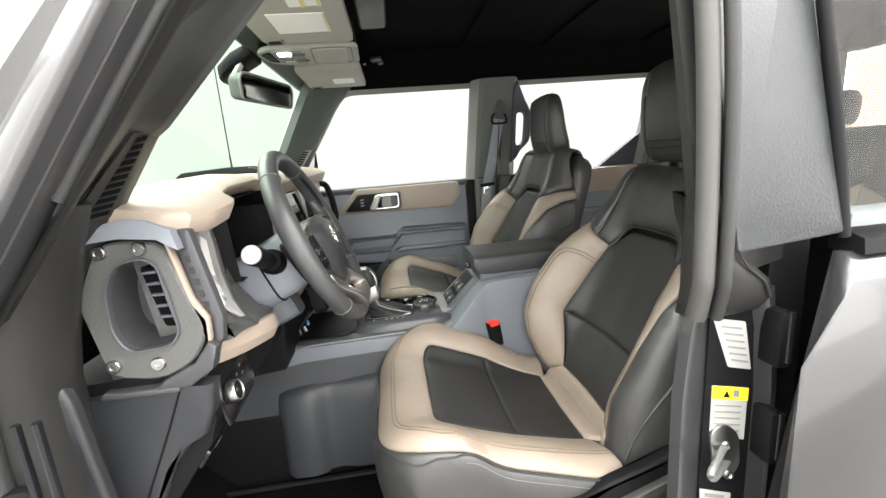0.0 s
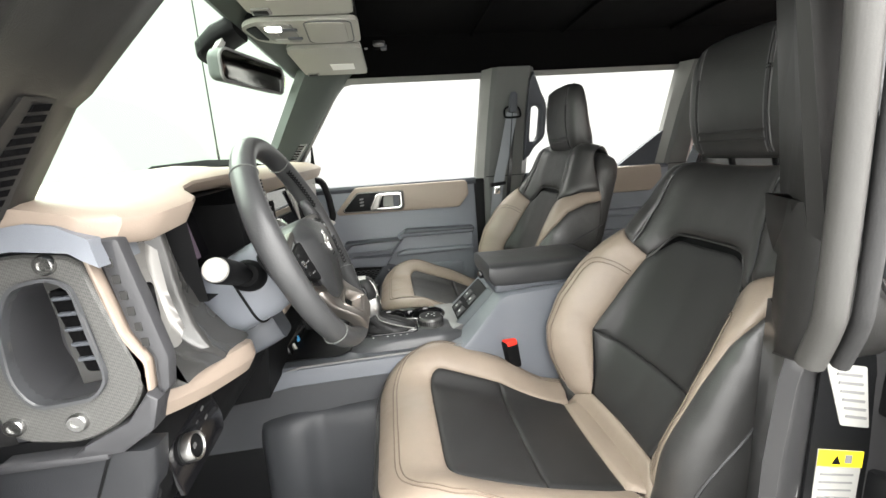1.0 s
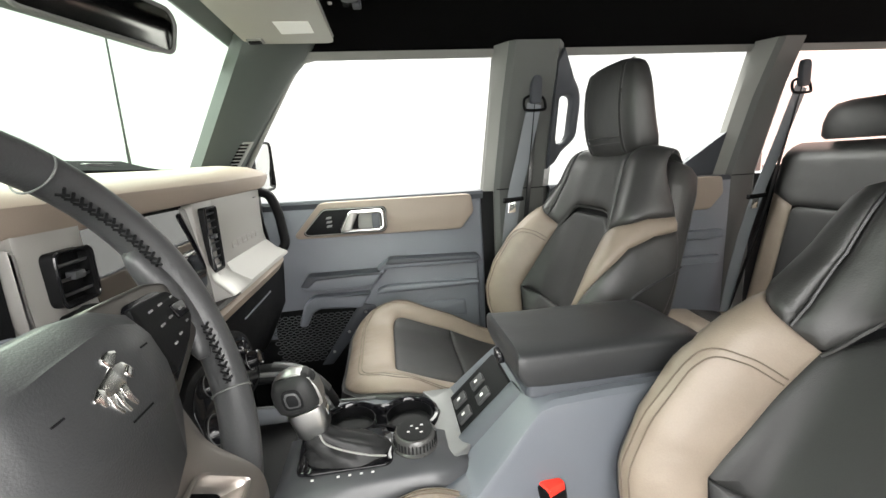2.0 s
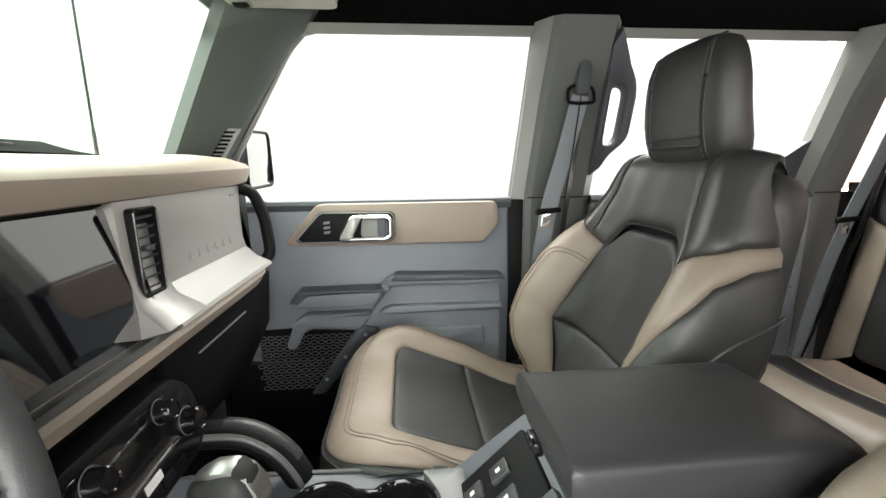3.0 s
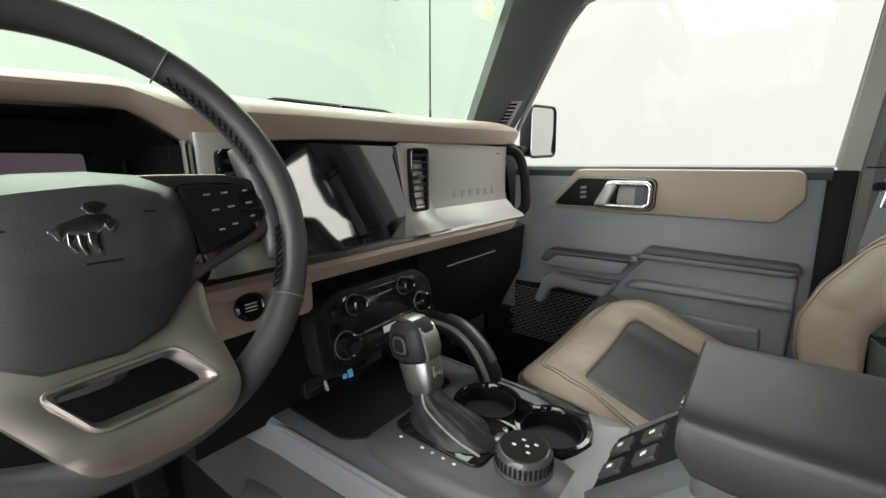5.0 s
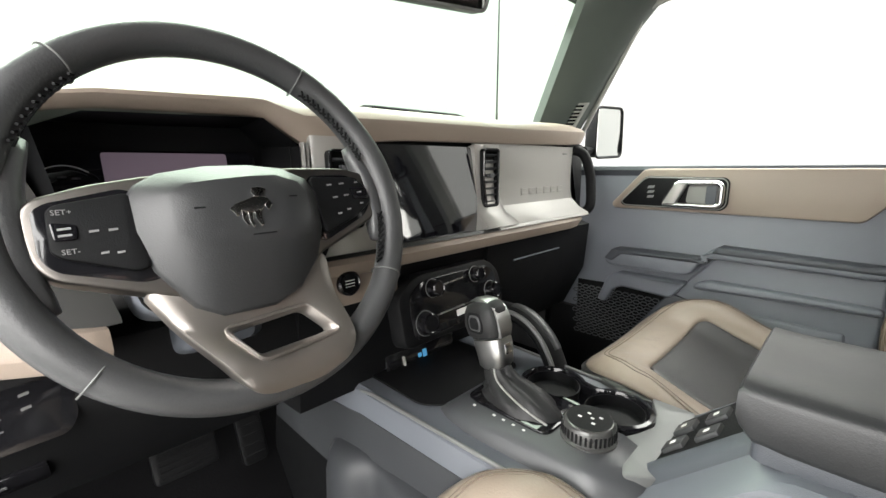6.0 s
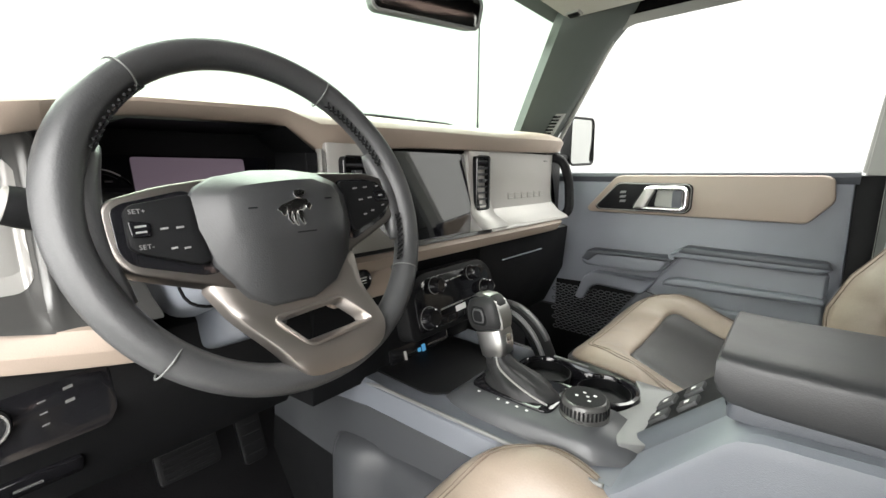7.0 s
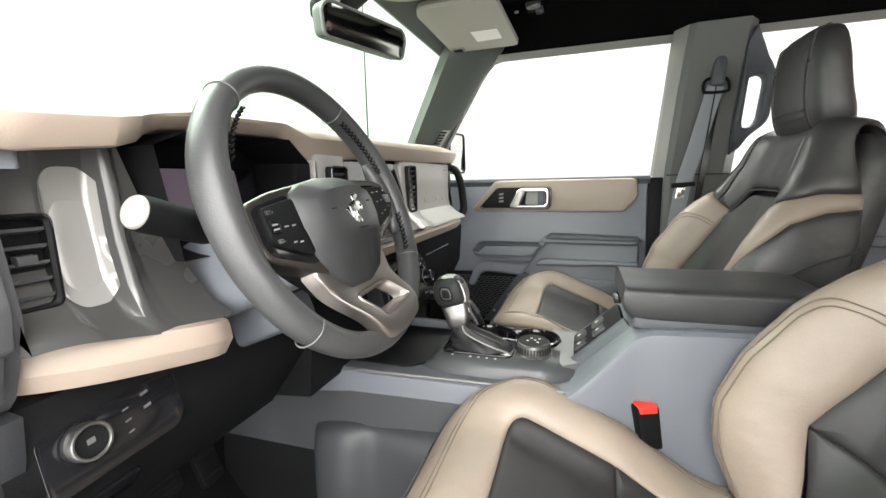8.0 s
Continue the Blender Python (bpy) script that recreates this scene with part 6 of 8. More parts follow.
# window switch slope with silver frame
sw = plane((0.148, 1.268, 1.092), (0, 1, 0), (0.72, 0, 0.70))
sq = lambda a, b, h: sw(a, b, -h)
slope = part("switch_slope", slab(rounded([(-0.050, -0.022), (0.072, -0.024), (0.070, 0.118), (-0.044, 0.118)], 0.006), lambda a, b, h: sq(a, b, h - 0.012), 0.020, 0.003), DARK, con, "sloping window switch panel")
part("switch_frame", loft([[sq(w, b, q) for w, q in ((-0.044, -0.01), (-0.047, 0.011), (-0.052, 0.012), (-0.062, 0.009), (-0.068, 0.004), (-0.074, -0.004), (-0.088, -0.010), (-0.092, -0.035))] for b in (-0.020, 0.0, 0.05, 0.10, 0.124)]), SLATE_DARK, con, "dark slate side frame of the switch panel", smooth=35)
for k in range(2):
    for j in range(2):
        a0, b0 = -0.014 + j * 0.046, 0.020 + k * 0.046
        key = part("window_switch", slab(rounded([(a0 - 0.013, b0 - 0.015), (a0 + 0.013, b0 - 0.015), (a0 + 0.013, b0 + 0.015), (a0 - 0.013, b0 + 0.015)], 0.003), lambda a, b, h: sq(a, b, 0.0075 + h), 0.006, 0.0025), COVER, slope)
        part("switch_mark", slab([(a0 - 0.003, b0 - 0.004), (a0 + 0.003, b0 - 0.004), (a0 + 0.003, b0 + 0.003), (a0 - 0.003, b0 + 0.003)], lambda a, b, h: sq(a, b, 0.0131 + h), 0.001, 0), PALE, key)
# armrest lid
arm = part("armrest", loft([[(x, YC + a, zc + b * k) for a, b in superloop(0, 0, 0.098, 0.032, 36, 6)] for x, zc, k in
     ((0.222, 1.240, 0.50), (0.225, 1.238, 0.75), (0.236, 1.231, 0.96), (0.26, 1.229, 1.0), (0.30, 1.229, 1.0), (0.42, 1.230, 1.0), (0.50, 1.230, 1.0), (0.522, 1.229, 0.88), (0.53, 1.228, 0.6))]), COVER, con, "black padded armrest lid")
part("armrest_skirt", slab(rounded([(0.235, 1.16), (0.53, 1.16), (0.53, 1.35), (0.235, 1.35)], 0.012), at_z(1.190), 0.030, 0.004), SLATE_DARK, con)
part("armrest_latch", box((0.214, 1.245, 1.205), (0.226, 1.275, 1.222), 0.002), GLOSS, arm)
# passenger's grab handle on the console
gpath = curve([(-0.082, 1.400, 1.045), (-0.096, 1.402, 1.085), (-0.122, 1.404, 1.122), (-0.160, 1.404, 1.149), (-0.205, 1.404, 1.156), (-0.26, 1.402, 1.152), (-0.30, 1.40, 1.13)], 6)
gh = part("grab_handle", tube(gpath, 0.026, 18, flat=0.66), DARK, con, "black passenger grab handle")
part("handle_inlay", tube([p + Vector((0.004, -0.0215, 0.0085)) for p in gpath[2:-2]], 0.0046, 8), SATIN, gh, "satin inlay line")
part("handle_cap", tube([p + Vector((0.002, 0.004, 0.004)) for p in gpath[8:24]], 0.0195, 12, flat=0.80), COVER, gh, "soft charcoal grip")
# seat belt buckle for the driver
bk = thing("belt_buckle", "black seat belt buckle with a red release button", "belt buckle", (0.275, 1.125, 0.93))
bpl = plane((0.262, 1.128, 1.046), (0.92, 0.38, 0), (-0.16, 0.0, 1))
part("buckle_body", slab(rounded([(-0.018, -0.055), (0.018, -0.055), (0.020, 0.022), (-0.020, 0.022)], 0.006), lambda a, b, h: bpl(a, b, h - 0.012), 0.024, 0.005), DARK, bk)
part("release_button", slab(rounded([(-0.016, 0.010), (0.016, 0.010), (0.0165, 0.026), (-0.0165, 0.026)], 0.004), lambda a, b, h: bpl(a, b, h - 0.013), 0.027, 0.004), RED, bk, "red release button")
part("buckle_stem", slab([(-0.012, -0.14), (0.012, -0.14), (0.012, -0.05), (-0.012, -0.05)], lambda a, b, h: bpl(a, b, h - 0.004), 0.008, 0.002), BELT, bk)


# ---- passenger's side: doors, windows, pillars ----
def wy(z):
    """The side window's plane: it leans in towards the roof."""
    return 2.022 - 0.295 * (z - 1.447) if z > 1.447 else 2.022


def pane(name, outline, mat, label, Y=lambda y: y, off=0.018):
    bm = bmesh.new()
    slab(outline, lambda a, b, h: (a, Y(wy(b) + off + h), b), 0.004, 0, bm)
    ob = solid(name, bm, mat, label, "window", "structure")
    ob.visible_shadow = False
    return ob


pane("window_1", [(-0.43, 1.43), (0.40, 1.43), (0.42, 1.87), (-0.15, 1.87)], GLASS_SIDE, "clear front side window, closed")
pane("window_2", [(0.58, 1.43), (1.27, 1.43), (1.25, 1.87), (0.58, 1.87)], GLASS_SIDE, "clear rear side window, closed")
pane("window_3", [(1.40, 1.45), (2.15, 1.45), (2.15, 1.87), (1.40, 1.87)], GLASS_DARK, "privacy-tinted rear quarter window")


def net(x0, x1, z0, z1, y, r=0.011):
    """A knotted net of small six-sided meshes."""
    bm = bmesh.new()
    dx, dz = r * 1.9, r * 1.5
    row = 0
    z = z0
    while z < z1:
        x = x0 + (0.5 * dx if row % 2 else 0) + max(0, (z1 - z) - 0.10) * 0.15
        while x < x1 - (z1 - z) * 0.85:
            w, h = dx * 0.5, dz * 0.62
            loop = [(x - w * 0.95, z), (x - w * 0.5, z + h * 0.5), (x + w * 0.5, z + h * 0.5), (x + w * 0.95, z), (x + w * 0.5, z - h * 0.5), (x - w * 0.5, z - h * 0.5)]
            tube([(a, y, b) for a, b in loop], 0.0019, 4, bm, closed=True, up=(0, 1, 0))
            x += dx
        z += dz
        row += 1
    return bm


def front_door():
    d = thing("door_1", "slate front door trim with a tan panel and chrome handle, closed", "door", (0, 2.0, 0.75), kind="structure")
    Yf = 1.972
    card = [(-0.43, 0.78), (0.362, 0.78), (0.366, 1.20), (0.360, 1.440), (-0.43, 1.440)]
    part("door_card", slab(rounded(card, 0.01), at_y(2.03, -1), 2.03 - Yf, 0.008), SLATE, d, "slate plastic door card")
    part("door_skin", slab([(-0.43, 0.60), (0.37, 0.60), (0.37, 1.44), (-0.43, 1.44)], at_y(2.03), 0.04, 0), PAINT, d, "grey painted outer skin")
    part("belt_ledge", loft([[(x, 1.962, 1.436), (x, 1.966, 1.446), (x, 1.985, 1.450), (x, 2.032, 1.447), (x, 2.032, 1.42), (x, 1.97, 1.42)] for x in (-0.43, 0.366)]), SLATE_DARK, d, "dark ledge under the window")
    tanp = [(-0.244, 1.340), (-0.236, 1.328), (0.288, 1.326), (0.332, 1.380), (0.326, 1.432), (0.312, 1.440), (-0.140, 1.440), (-0.160, 1.436)]
    tp_ = part("tan_panel", slab(rounded(tanp, 0.012), at_y(Yf + 0.004, -1), 0.022, 0.007), TAN_PAD, d, "tan soft door panel")
    bez = [(-0.216, 1.346), (-0.150, 1.420), (0.038, 1.418), (0.047, 1.408), (0.047, 1.348), (0.034, 1.335), (-0.205, 1.336)]
    bz = part("handle_bezel", slab(rounded(bez, 0.012), at_y(1.956, -1), 0.010, 0.004), DARK, d, "dark handle surround")
    part("bezel_edge", tube([(a, 1.947, b) for a, b in rounded([(x * 0.97 - 0.002, 1.378 + (z - 1.378) * 0.92) for x, z in bez], 0.012)], 0.0018, 6, closed=True, up=(0, 1, 0)), GREY, bz)
    ring = rounded([(-0.098, 1.346), (-0.066, 1.404), (0.026, 1.405), (0.034, 1.396), (0.034, 1.356), (0.026, 1.347)], 0.012)
    hn = part("door_handle", tube([(a, 1.938, b) for a, b in ring], 0.0068, 10, closed=True, up=(0, 1, 0)), CHROME, bz, "chrome pull handle")
    part("handle_lever", slab(rounded([(-0.100, 1.345), (-0.068, 1.345), (-0.040, 1.406), (-0.068, 1.406)], 0.006), at_y(1.946, -1), 0.018, 0.006), SILVER, bz, "satin silver lever")
    part("handle_cup", slab(rounded([(-0.045, 1.352), (0.026, 1.352), (0.026, 1.399), (-0.040, 1.399)], 0.01), at_y(1.9455, -1), 0.002, 0.0005), GREY, bz)
    part("handle_tab", slab(rounded([(0.0, 1.352), (0.024, 1.352), (0.024, 1.398), (0.0, 1.398)], 0.006), at_y(1.9435, -1), 0.005, 0.002), SLATE_DARK, bz)
    for k in range(3):
        part("lock_mark", slab([(-0.142, 1.361 + k * 0.013), (-0.126, 1.362 + k * 0.013), (-0.123, 1.369 + k * 0.013), (-0.139, 1.368 + k * 0.013)], at_y(1.9462, -1), 0.002, 0.0006), PRINT, bz)
    # moulded ledges
    strips = (
        ("upper_ledge", [(0.000, 1.214), (0.034, 1.242), (0.052, 1.246), (0.300, 1.236), (0.338, 1.238), (0.345, 1.225), (0.325, 1.214), (0.055, 1.216)], 0.046, SLATE),
        ("arm_ledge", [(-0.240, 1.178), (-0.218, 1.208), (-0.195, 1.212), (0.005, 1.211), (0.030, 1.222), (-0.012, 1.168), (-0.05, 1.163), (-0.222, 1.163)], 0.055, SLATE),
        ("side_step", [(0.035, 1.216), (0.343, 1.213), (0.343, 0.90), (-0.14, 0.90), (-0.060, 1.085), (-0.020, 1.150)], 0.012, SLATE),
        ("lower_ledge", [(0.000, 1.146), (0.030, 1.157), (0.320, 1.153), (0.342, 1.150), (0.342, 1.136), (-0.008, 1.130)], 0.034, SLATE),
        ("pocket_arch", [(-0.262, 1.045), (-0.236, 1.118), (-0.205, 1.140), (-0.020, 1.140), (-0.058, 1.090), (-0.190, 1.098), (-0.215, 1.085), (-0.236, 1.040)], 0.034, SLATE),
        ("pocket_lip", [(0.115, 1.085), (0.292, 1.083), (0.296, 1.025), (0.08, 1.02)], 0.017, SLATE),
    )
    for nm, poly, h, mat in strips:
        part(nm, slab(rounded(poly, 0.010), at_y(Yf, -1), h, 0.008, seg=3), mat, d)
    # dark strips that paint the ledges' shading
    for poly, h in (([(0.028, 1.231), (0.044, 1.2485), (0.338, 1.2405), (0.346, 1.226), (0.052, 1.229)], 0.049), ([(-0.238, 1.182), (-0.216, 1.2125), (0.006, 1.2135), (0.024, 1.206), (-0.188, 1.199), (-0.214, 1.176)], 0.058)):
        part("ledge_cap", slab(rounded(poly, 0.006), at_y(Yf, -1), h, 0.006, seg=3), SLATE_DARK, d, "darker cap of the moulded ledge")
    part("pocket_back", slab([(-0.34, 0.90), (-0.10, 0.90), (-0.062, 1.088), (-0.20, 1.094), (-0.34, 1.09)], at_y(Yf, -1), 0.003, 0), DARK, d)
    # black sheet that paints the deep shade over the lower door card
    part("door_foot", slab(rounded([(-0.43, 0.78), (0.36, 0.78), (0.36, 0.87), (0.02, 0.90), (-0.08, 0.975), (-0.16, 0.995), (-0.43, 1.0)], 0.02), at_y(Yf + 0.004, -1), 0.022, 0.006), DARK, d, "black lower edge of the door trim")
    part("net", net(-0.335, -0.055, 0.925, 1.085, 1.950), MESH_NET, d, "black net over the door pocket")
    st = part("net_strap", slab(rounded([(-0.062, 1.104), (-0.012, 1.092), (-0.004, 1.074), (-0.030, 1.066), (-0.17, 0.90), (-0.205, 0.90)], 0.006), at_y(1.954, -1), 0.008, 0.003), SLATE_DARK, d, "dark strap with bright studs")
    for x, z in ((-0.046, 1.074), (-0.105, 1.010), (-0.160, 0.945)):
        part("stud", lathe([(0, 0), (0.005, 0), (0.004, 0.003), (0, 0.004)], (x, 1.946, z), (0, -1, 0), 14), STEEL, st)
    # door window frame
    bm = bmesh.new()
    fr = [(-0.435, 1.455), (-0.190, 1.805), (-0.168, 1.835), (-0.120, 1.848), (0.398, 1.846), (0.378, 1.447)]
    path = [(a, wy(b) + 0.006, b) for a, b in fr]
    part("window_seal", tube(curve(path[:2], 2)[:-1] + curve(path[1:4], 5) + [Vector(p) for p in path[4:]], 0.007, 8), GREY, d, "grey seal round the window")
    return d


front_door()


def rear_door():
    d = thing("door_2", "slate rear door trim with a tan panel, closed", "door", (0.9, 2.0, 0.75), kind="structure")
    part("door_card", slab(rounded([(0.60, 0.78), (1.30, 0.78), (1.31, 1.445), (0.60, 1.445)], 0.01), at_y(2.03, -1), 0.055, 0.008), SLATE, d)
    part("door_skin", slab([(0.40, 0.60), (2.2, 0.60), (2.2, 1.44), (0.40, 1.44)], at_y(2.032), 0.04, 0), PAINT, d)
    part("tan_panel", slab(rounded([(0.70, 1.330), (1.195, 1.330), (1.245, 1.385), (1.235, 1.446), (0.70, 1.446)], 0.012), at_y(1.979, -1), 0.022, 0.007), TAN_PAD, d, "tan soft door panel")
    for z, h in ((1.255, 0.03), (1.16, 0.02)):
        part("door_ledge", slab(rounded([(0.66, z - 0.03), (1.25, z - 0.03), (1.25, z), (0.68, z)], 0.01), at_y(1.975, -1), h, 0.006), SLATE, d)
    # dark filler in the window's rear corner
    part("corner_filler", slab([(1.05, 1.447), (1.27, 1.447), (1.265, 1.61), (1.22, 1.58)], lambda a, b, h: (a, wy(b) - 0.012 + h, b), 0.03, 0.003), SLATE_DARK, d, "dark triangular window filler")
    part("belt_ledge", loft([[(x, 1.972, 1.436), (x, 1.980, 1.448), (x, 2.032, 1.449), (x, 2.032, 1.42), (x, 1.98, 1.42)] for x in (0.60, 1.28)]), SLATE_DARK, d)
    return d


rear_door()


def side_pillar(name, x0, x1, label, Y=lambda y: y, low=0.78):
    """A door pillar with a pale leading edge. x0, x1: its front and rear edge at the belt line."""
    ob = thing(name, label, "pillar", ((x0 + x1) / 2, Y(1.97), low), kind="structure")
    secs, edge = [], []
    for z in (low, 1.10, 1.44, 1.455, 1.55, 1.70, 1.80, 1.868):
        y = wy(z) - 0.012
        f = x0 + max(0, z - 1.447) * 0.045
        inn = 0.036 + 0.02 * smooth(1.7, 1.9, z)
        secs.append([(f + 0.030, Y(y - inn + 0.012), z), (f + 0.048, Y(y - inn), z), (x1 - 0.03, Y(y - inn), z), (x1, Y(y - 0.01), z), (x1, Y(y + 0.045), z), (f + 0.02, Y(y + 0.045), z)])
        edge.append([(f, Y(y + 0.002), z), (f + 0.030, Y(y - inn + 0.010), z), (f + 0.034, Y(y - inn + 0.022), z), (f + 0.02, Y(y + 0.045), z), (f, Y(y + 0.03), z)])
    part("pillar_cover", loft(secs), PILLAR_B, ob, "dark pillar cover", smooth=30)
    part("pillar_edge", loft(edge), GREY, ob, "grey leading edge")
    part("cover_joint", box((x0 + 0.032, min(Y(1.952), Y(1.956)), 1.445), (x1 - 0.02, max(Y(1.952), Y(1.956)), 1.448), 0), DARK, ob)
    return ob


bp = side_pillar("pillar_b", 0.378, 0.605, "dark door pillar cover with a grab loop")
loop_out = [(0.580, 1.855), (0.608, 1.850), (0.628, 1.785), (0.660, 1.738), (0.668, 1.700), (0.668, 1.605), (0.655, 1.585), (0.620, 1.555), (0.600, 1.512), (0.580, 1.50)]
loop_in = [(0.598, 1.722), (0.628, 1.728), (0.642, 1.715), (0.642, 1.606), (0.628, 1.584), (0.600, 1.582)]
part("grab_loop", ring_plate(rounded(loop_out, 0.02), rounded(loop_in, 0.010), 1.905, 1.945, 0.006, -0.295, 1.65), SLATE_DARK, bp, "moulded grab loop", smooth=60)
# added filler that blocks a light leak between door and pillar
part("door_gap", box((0.360, 1.985, 0.70), (0.425, 2.035, 1.44), 0.003), DARK, bp, "black door seal")
cp_ = side_pillar("pillar_c", 1.235, 1.40, "dark rear door pillar cover")


def ribbon(path, width, thick, mat, name, parent, across=(1, 0, 0), label=""):
    pts, secs = [Vector(p) for p in path], []
    for i, p in enumerate(pts):
        t = (pts[min(i + 1, len(pts) - 1)] - pts[max(i - 1, 0)]).normalized()
        a = Vector(across)
        a = (a - t * a.dot(t)).normalized()
        n = t.cross(a)
        secs.append([tuple(p + a * s * width / 2 + n * q * thick / 2) for s, q in ((-1, -1), (1, -1), (1, 1), (-1, 1))])
    return part(name, loft(secs), mat, parent, label)


def seat_belt(top, tongue, low, label, group="side seat belts"):
    """A belt that hangs from its guide on a pillar, with the tongue part-way down."""
    ob = thing("seat_belt", label, "seat belt", tuple(low), group=group)
    t, k, l = Vector(top), Vector(tongue), Vector(low)
    ribbon(curve([t + Vector((0, -0.006, 0.0)), t.lerp(k, 0.5) + Vector((0, -0.004, 0)), k, k.lerp(l, 0.5) + Vector((0, 0.01, 0)), l], 5), 0.044, 0.002, BELT, "webbing", ob, (1, 0, 0.2), "grey belt webbing")
    ribbon([t + Vector((0.012, 0.008, 0.0)), t.lerp(l, 0.5) + Vector((0.03, 0.004, 0)), l + Vector((0.02, 0.01, 0))], 0.040, 0.002, DARK, "webbing_return", ob, (0.6, 0.8, 0))
    g = part("belt_guide", tube(curve([t + Vector(v) for v in ((-0.028, -0.002, 0.016), (-0.032, -0.008, -0.010), (-0.022, -0.012, -0.018), (0.022, -0.012, -0.018), (0.034, -0.008, -0.010), (0.028, -0.002, 0.018), (0.0, 0.0, 0.026))], 5, True), 0.0042, 8, closed=True, up=(0, 1, 0)), DARK, ob, "black belt guide loop")
    part("guide_cap", slab(rounded([(-0.016, 0.0), (0.018, 0.0), (0.020, 0.07), (0.012, 0.082), (-0.008, 0.082), (-0.014, 0.06)], 0.008), lambda a, b, h: t + Vector((a + b * 0.06, -0.004 - h + b * 0.10, b)), 0.018, 0.006), SLATE_DARK, g, "smooth cover over the belt bolt")
    tg = part("belt_tongue", slab(rounded([(-0.032, -0.010), (0.036, -0.004), (0.034, 0.010), (-0.032, 0.006)], 0.005), lambda a, b, h: k + Vector((a, -h + 0.002, b + 0.02)), 0.012, 0.004), DARK, ob, "black belt tongue")
    part("tongue_plate", slab(rounded([(-0.018, -0.042), (0.008, -0.040), (0.010, -0.006), (-0.014, -0.008)], 0.004), lambda a, b, h: k + Vector((a, -h - 0.002, b + 0.02)), 0.003, 0.001), CHROME, tg, "chrome latch plate")
    return ob


seat_belt((0.512, 1.880, 1.700), (0.448, 1.902, 1.395), (0.400, 1.935, 0.85), "grey seat belt hanging on the pillar, unfastened")
seat_belt((1.385, 1.850, 1.720), (1.300, 1.885, 1.355), (1.235, 1.90, 0.95), "grey rear seat belt hanging on the pillar, unfastened")

# rear end of the cabin
bm = box((2.25, 0.50, 0.64), (2.32, 2.05, 1.35), 0.01)
solid("wall_rear", bm, DARK, "dark inner side of the tailgate", "wall", "structure")
rw = slab([(0.60, 1.345), (1.92, 1.345), (1.86, 1.905), (0.66, 1.905)], at_x(2.28), 0.004, 0)
rw = solid("window_rear", rw, GLASS_DARK, "privacy-tinted rear window", "window", "structure")
rw.visible_shadow = False
bm = box((2.22, 0.55, 1.90), (2.32, 1.98, 2.03), 0.01)
solid("trim_rear_header", bm, ROOF, "black header over the rear window", "trim", "structure")
for s, nm in ((1, "passenger"), (-1, "driver")):
    f = (lambda y: y) if s > 0 else (lambda y: 2 * YC - y)
    bm = loft([[(x0 - (z - 1.3) * 0.15, f(wy(z) - 0.09), z), (2.30, f(wy(z) - 0.06), z), (2.30, f(wy(z) + 0.03), z), (x0 - (z - 1.3) * 0.15, f(wy(z) + 0.03), z)] for z, x0 in ((0.70, 1.50), (1.40, 1.50), (1.47, 1.50))])
    solid("trim_cargo_" + nm, bm, DARK, "black trim of the load bay side", "trim", "structure")
    bm = box((2.10, min(f(1.86), f(2.0)), 1.44), (2.24, max(f(1.86), f(2.0)), 1.95), 0.01)
    solid("pillar_d_" + nm, bm, DARK, "black rear corner pillar", "pillar", "structure")

# outside mirror and aerial
mi = thing("door_mirror", "square black exterior mirror with a bright glass", "mirror", (-0.38, 2.20, 1.56))
mp = plane((-0.375, 2.205, 1.562), (0.10, 1, 0), (0, 0, 1))
part("mirror_shell", slab(rounded([(-0.085, -0.088), (0.088, -0.082), (0.080, 0.086), (-0.085, 0.080)], 0.025), lambda a, b, h: mp(a * 0.985, b * 0.985, -h), 0.055, 0.035, seg=5), DARK, mi, "black shell")
part("mirror_rim", tube([mp(a, b, 0.002) for a, b in rounded([(-0.085, -0.088), (0.088, -0.082), (0.080, 0.086), (-0.085, 0.080)], 0.025)], 0.0042, 8, closed=True, up=(1, 0, 0)), DARK, mi)
part("mirror_face", slab(rounded([(-0.080, -0.083), (0.083, -0.077), (0.075, 0.081), (-0.080, 0.075)], 0.022), lambda a, b, h: mp(a, b, h), 0.002, 0.0005), MIRROR, mi, "mirror glass")
part("mirror_arm", tube([(-0.40, 2.06, 1.50), (-0.41, 2.15, 1.50)], 0.02, 12, flat=0.6), DARK, mi)
ae = thing("aerial", "thin black whip aerial on the front wing", "aerial", (-0.672, 1.951, 1.21))
part("aerial_rod", tube([(-0.672, 1.951, 1.63), (-0.668, 1.953, 2.30)], [0.0030, 0.0020], 8), DARK, ae)
part("aerial_spring", lathe([(0, 0), (0.008, 0), (0.006, 0.02), (0.0040, 0.42), (0, 0.43)], (-0.672, 1.951, 1.21), (0, 0, 1), 12), DARK, ae)
hood = loft([[(x, y, z) for y, z in ((0.55, 1.15), (0.62, 1.20), (1.255, 1.23), (1.90, 1.20), (1.96, 1.15), (1.96, 1.10), (0.55, 1.10))] for x in (-1.75, -1.2, -0.75)])
solid("bonnet", hood, PAINT, "grey metallic bonnet of the car", "bonnet", "structure")
wing = loft([[(x, y, z) for y, z in ((1.96, 1.22), (2.06, 1.20), (2.08, 0.8), (1.96, 0.8))] for x in (-1.75, -0.45)])
solid("wing_passenger", wing, PAINT, "grey metallic front wing", "wing", "structure")
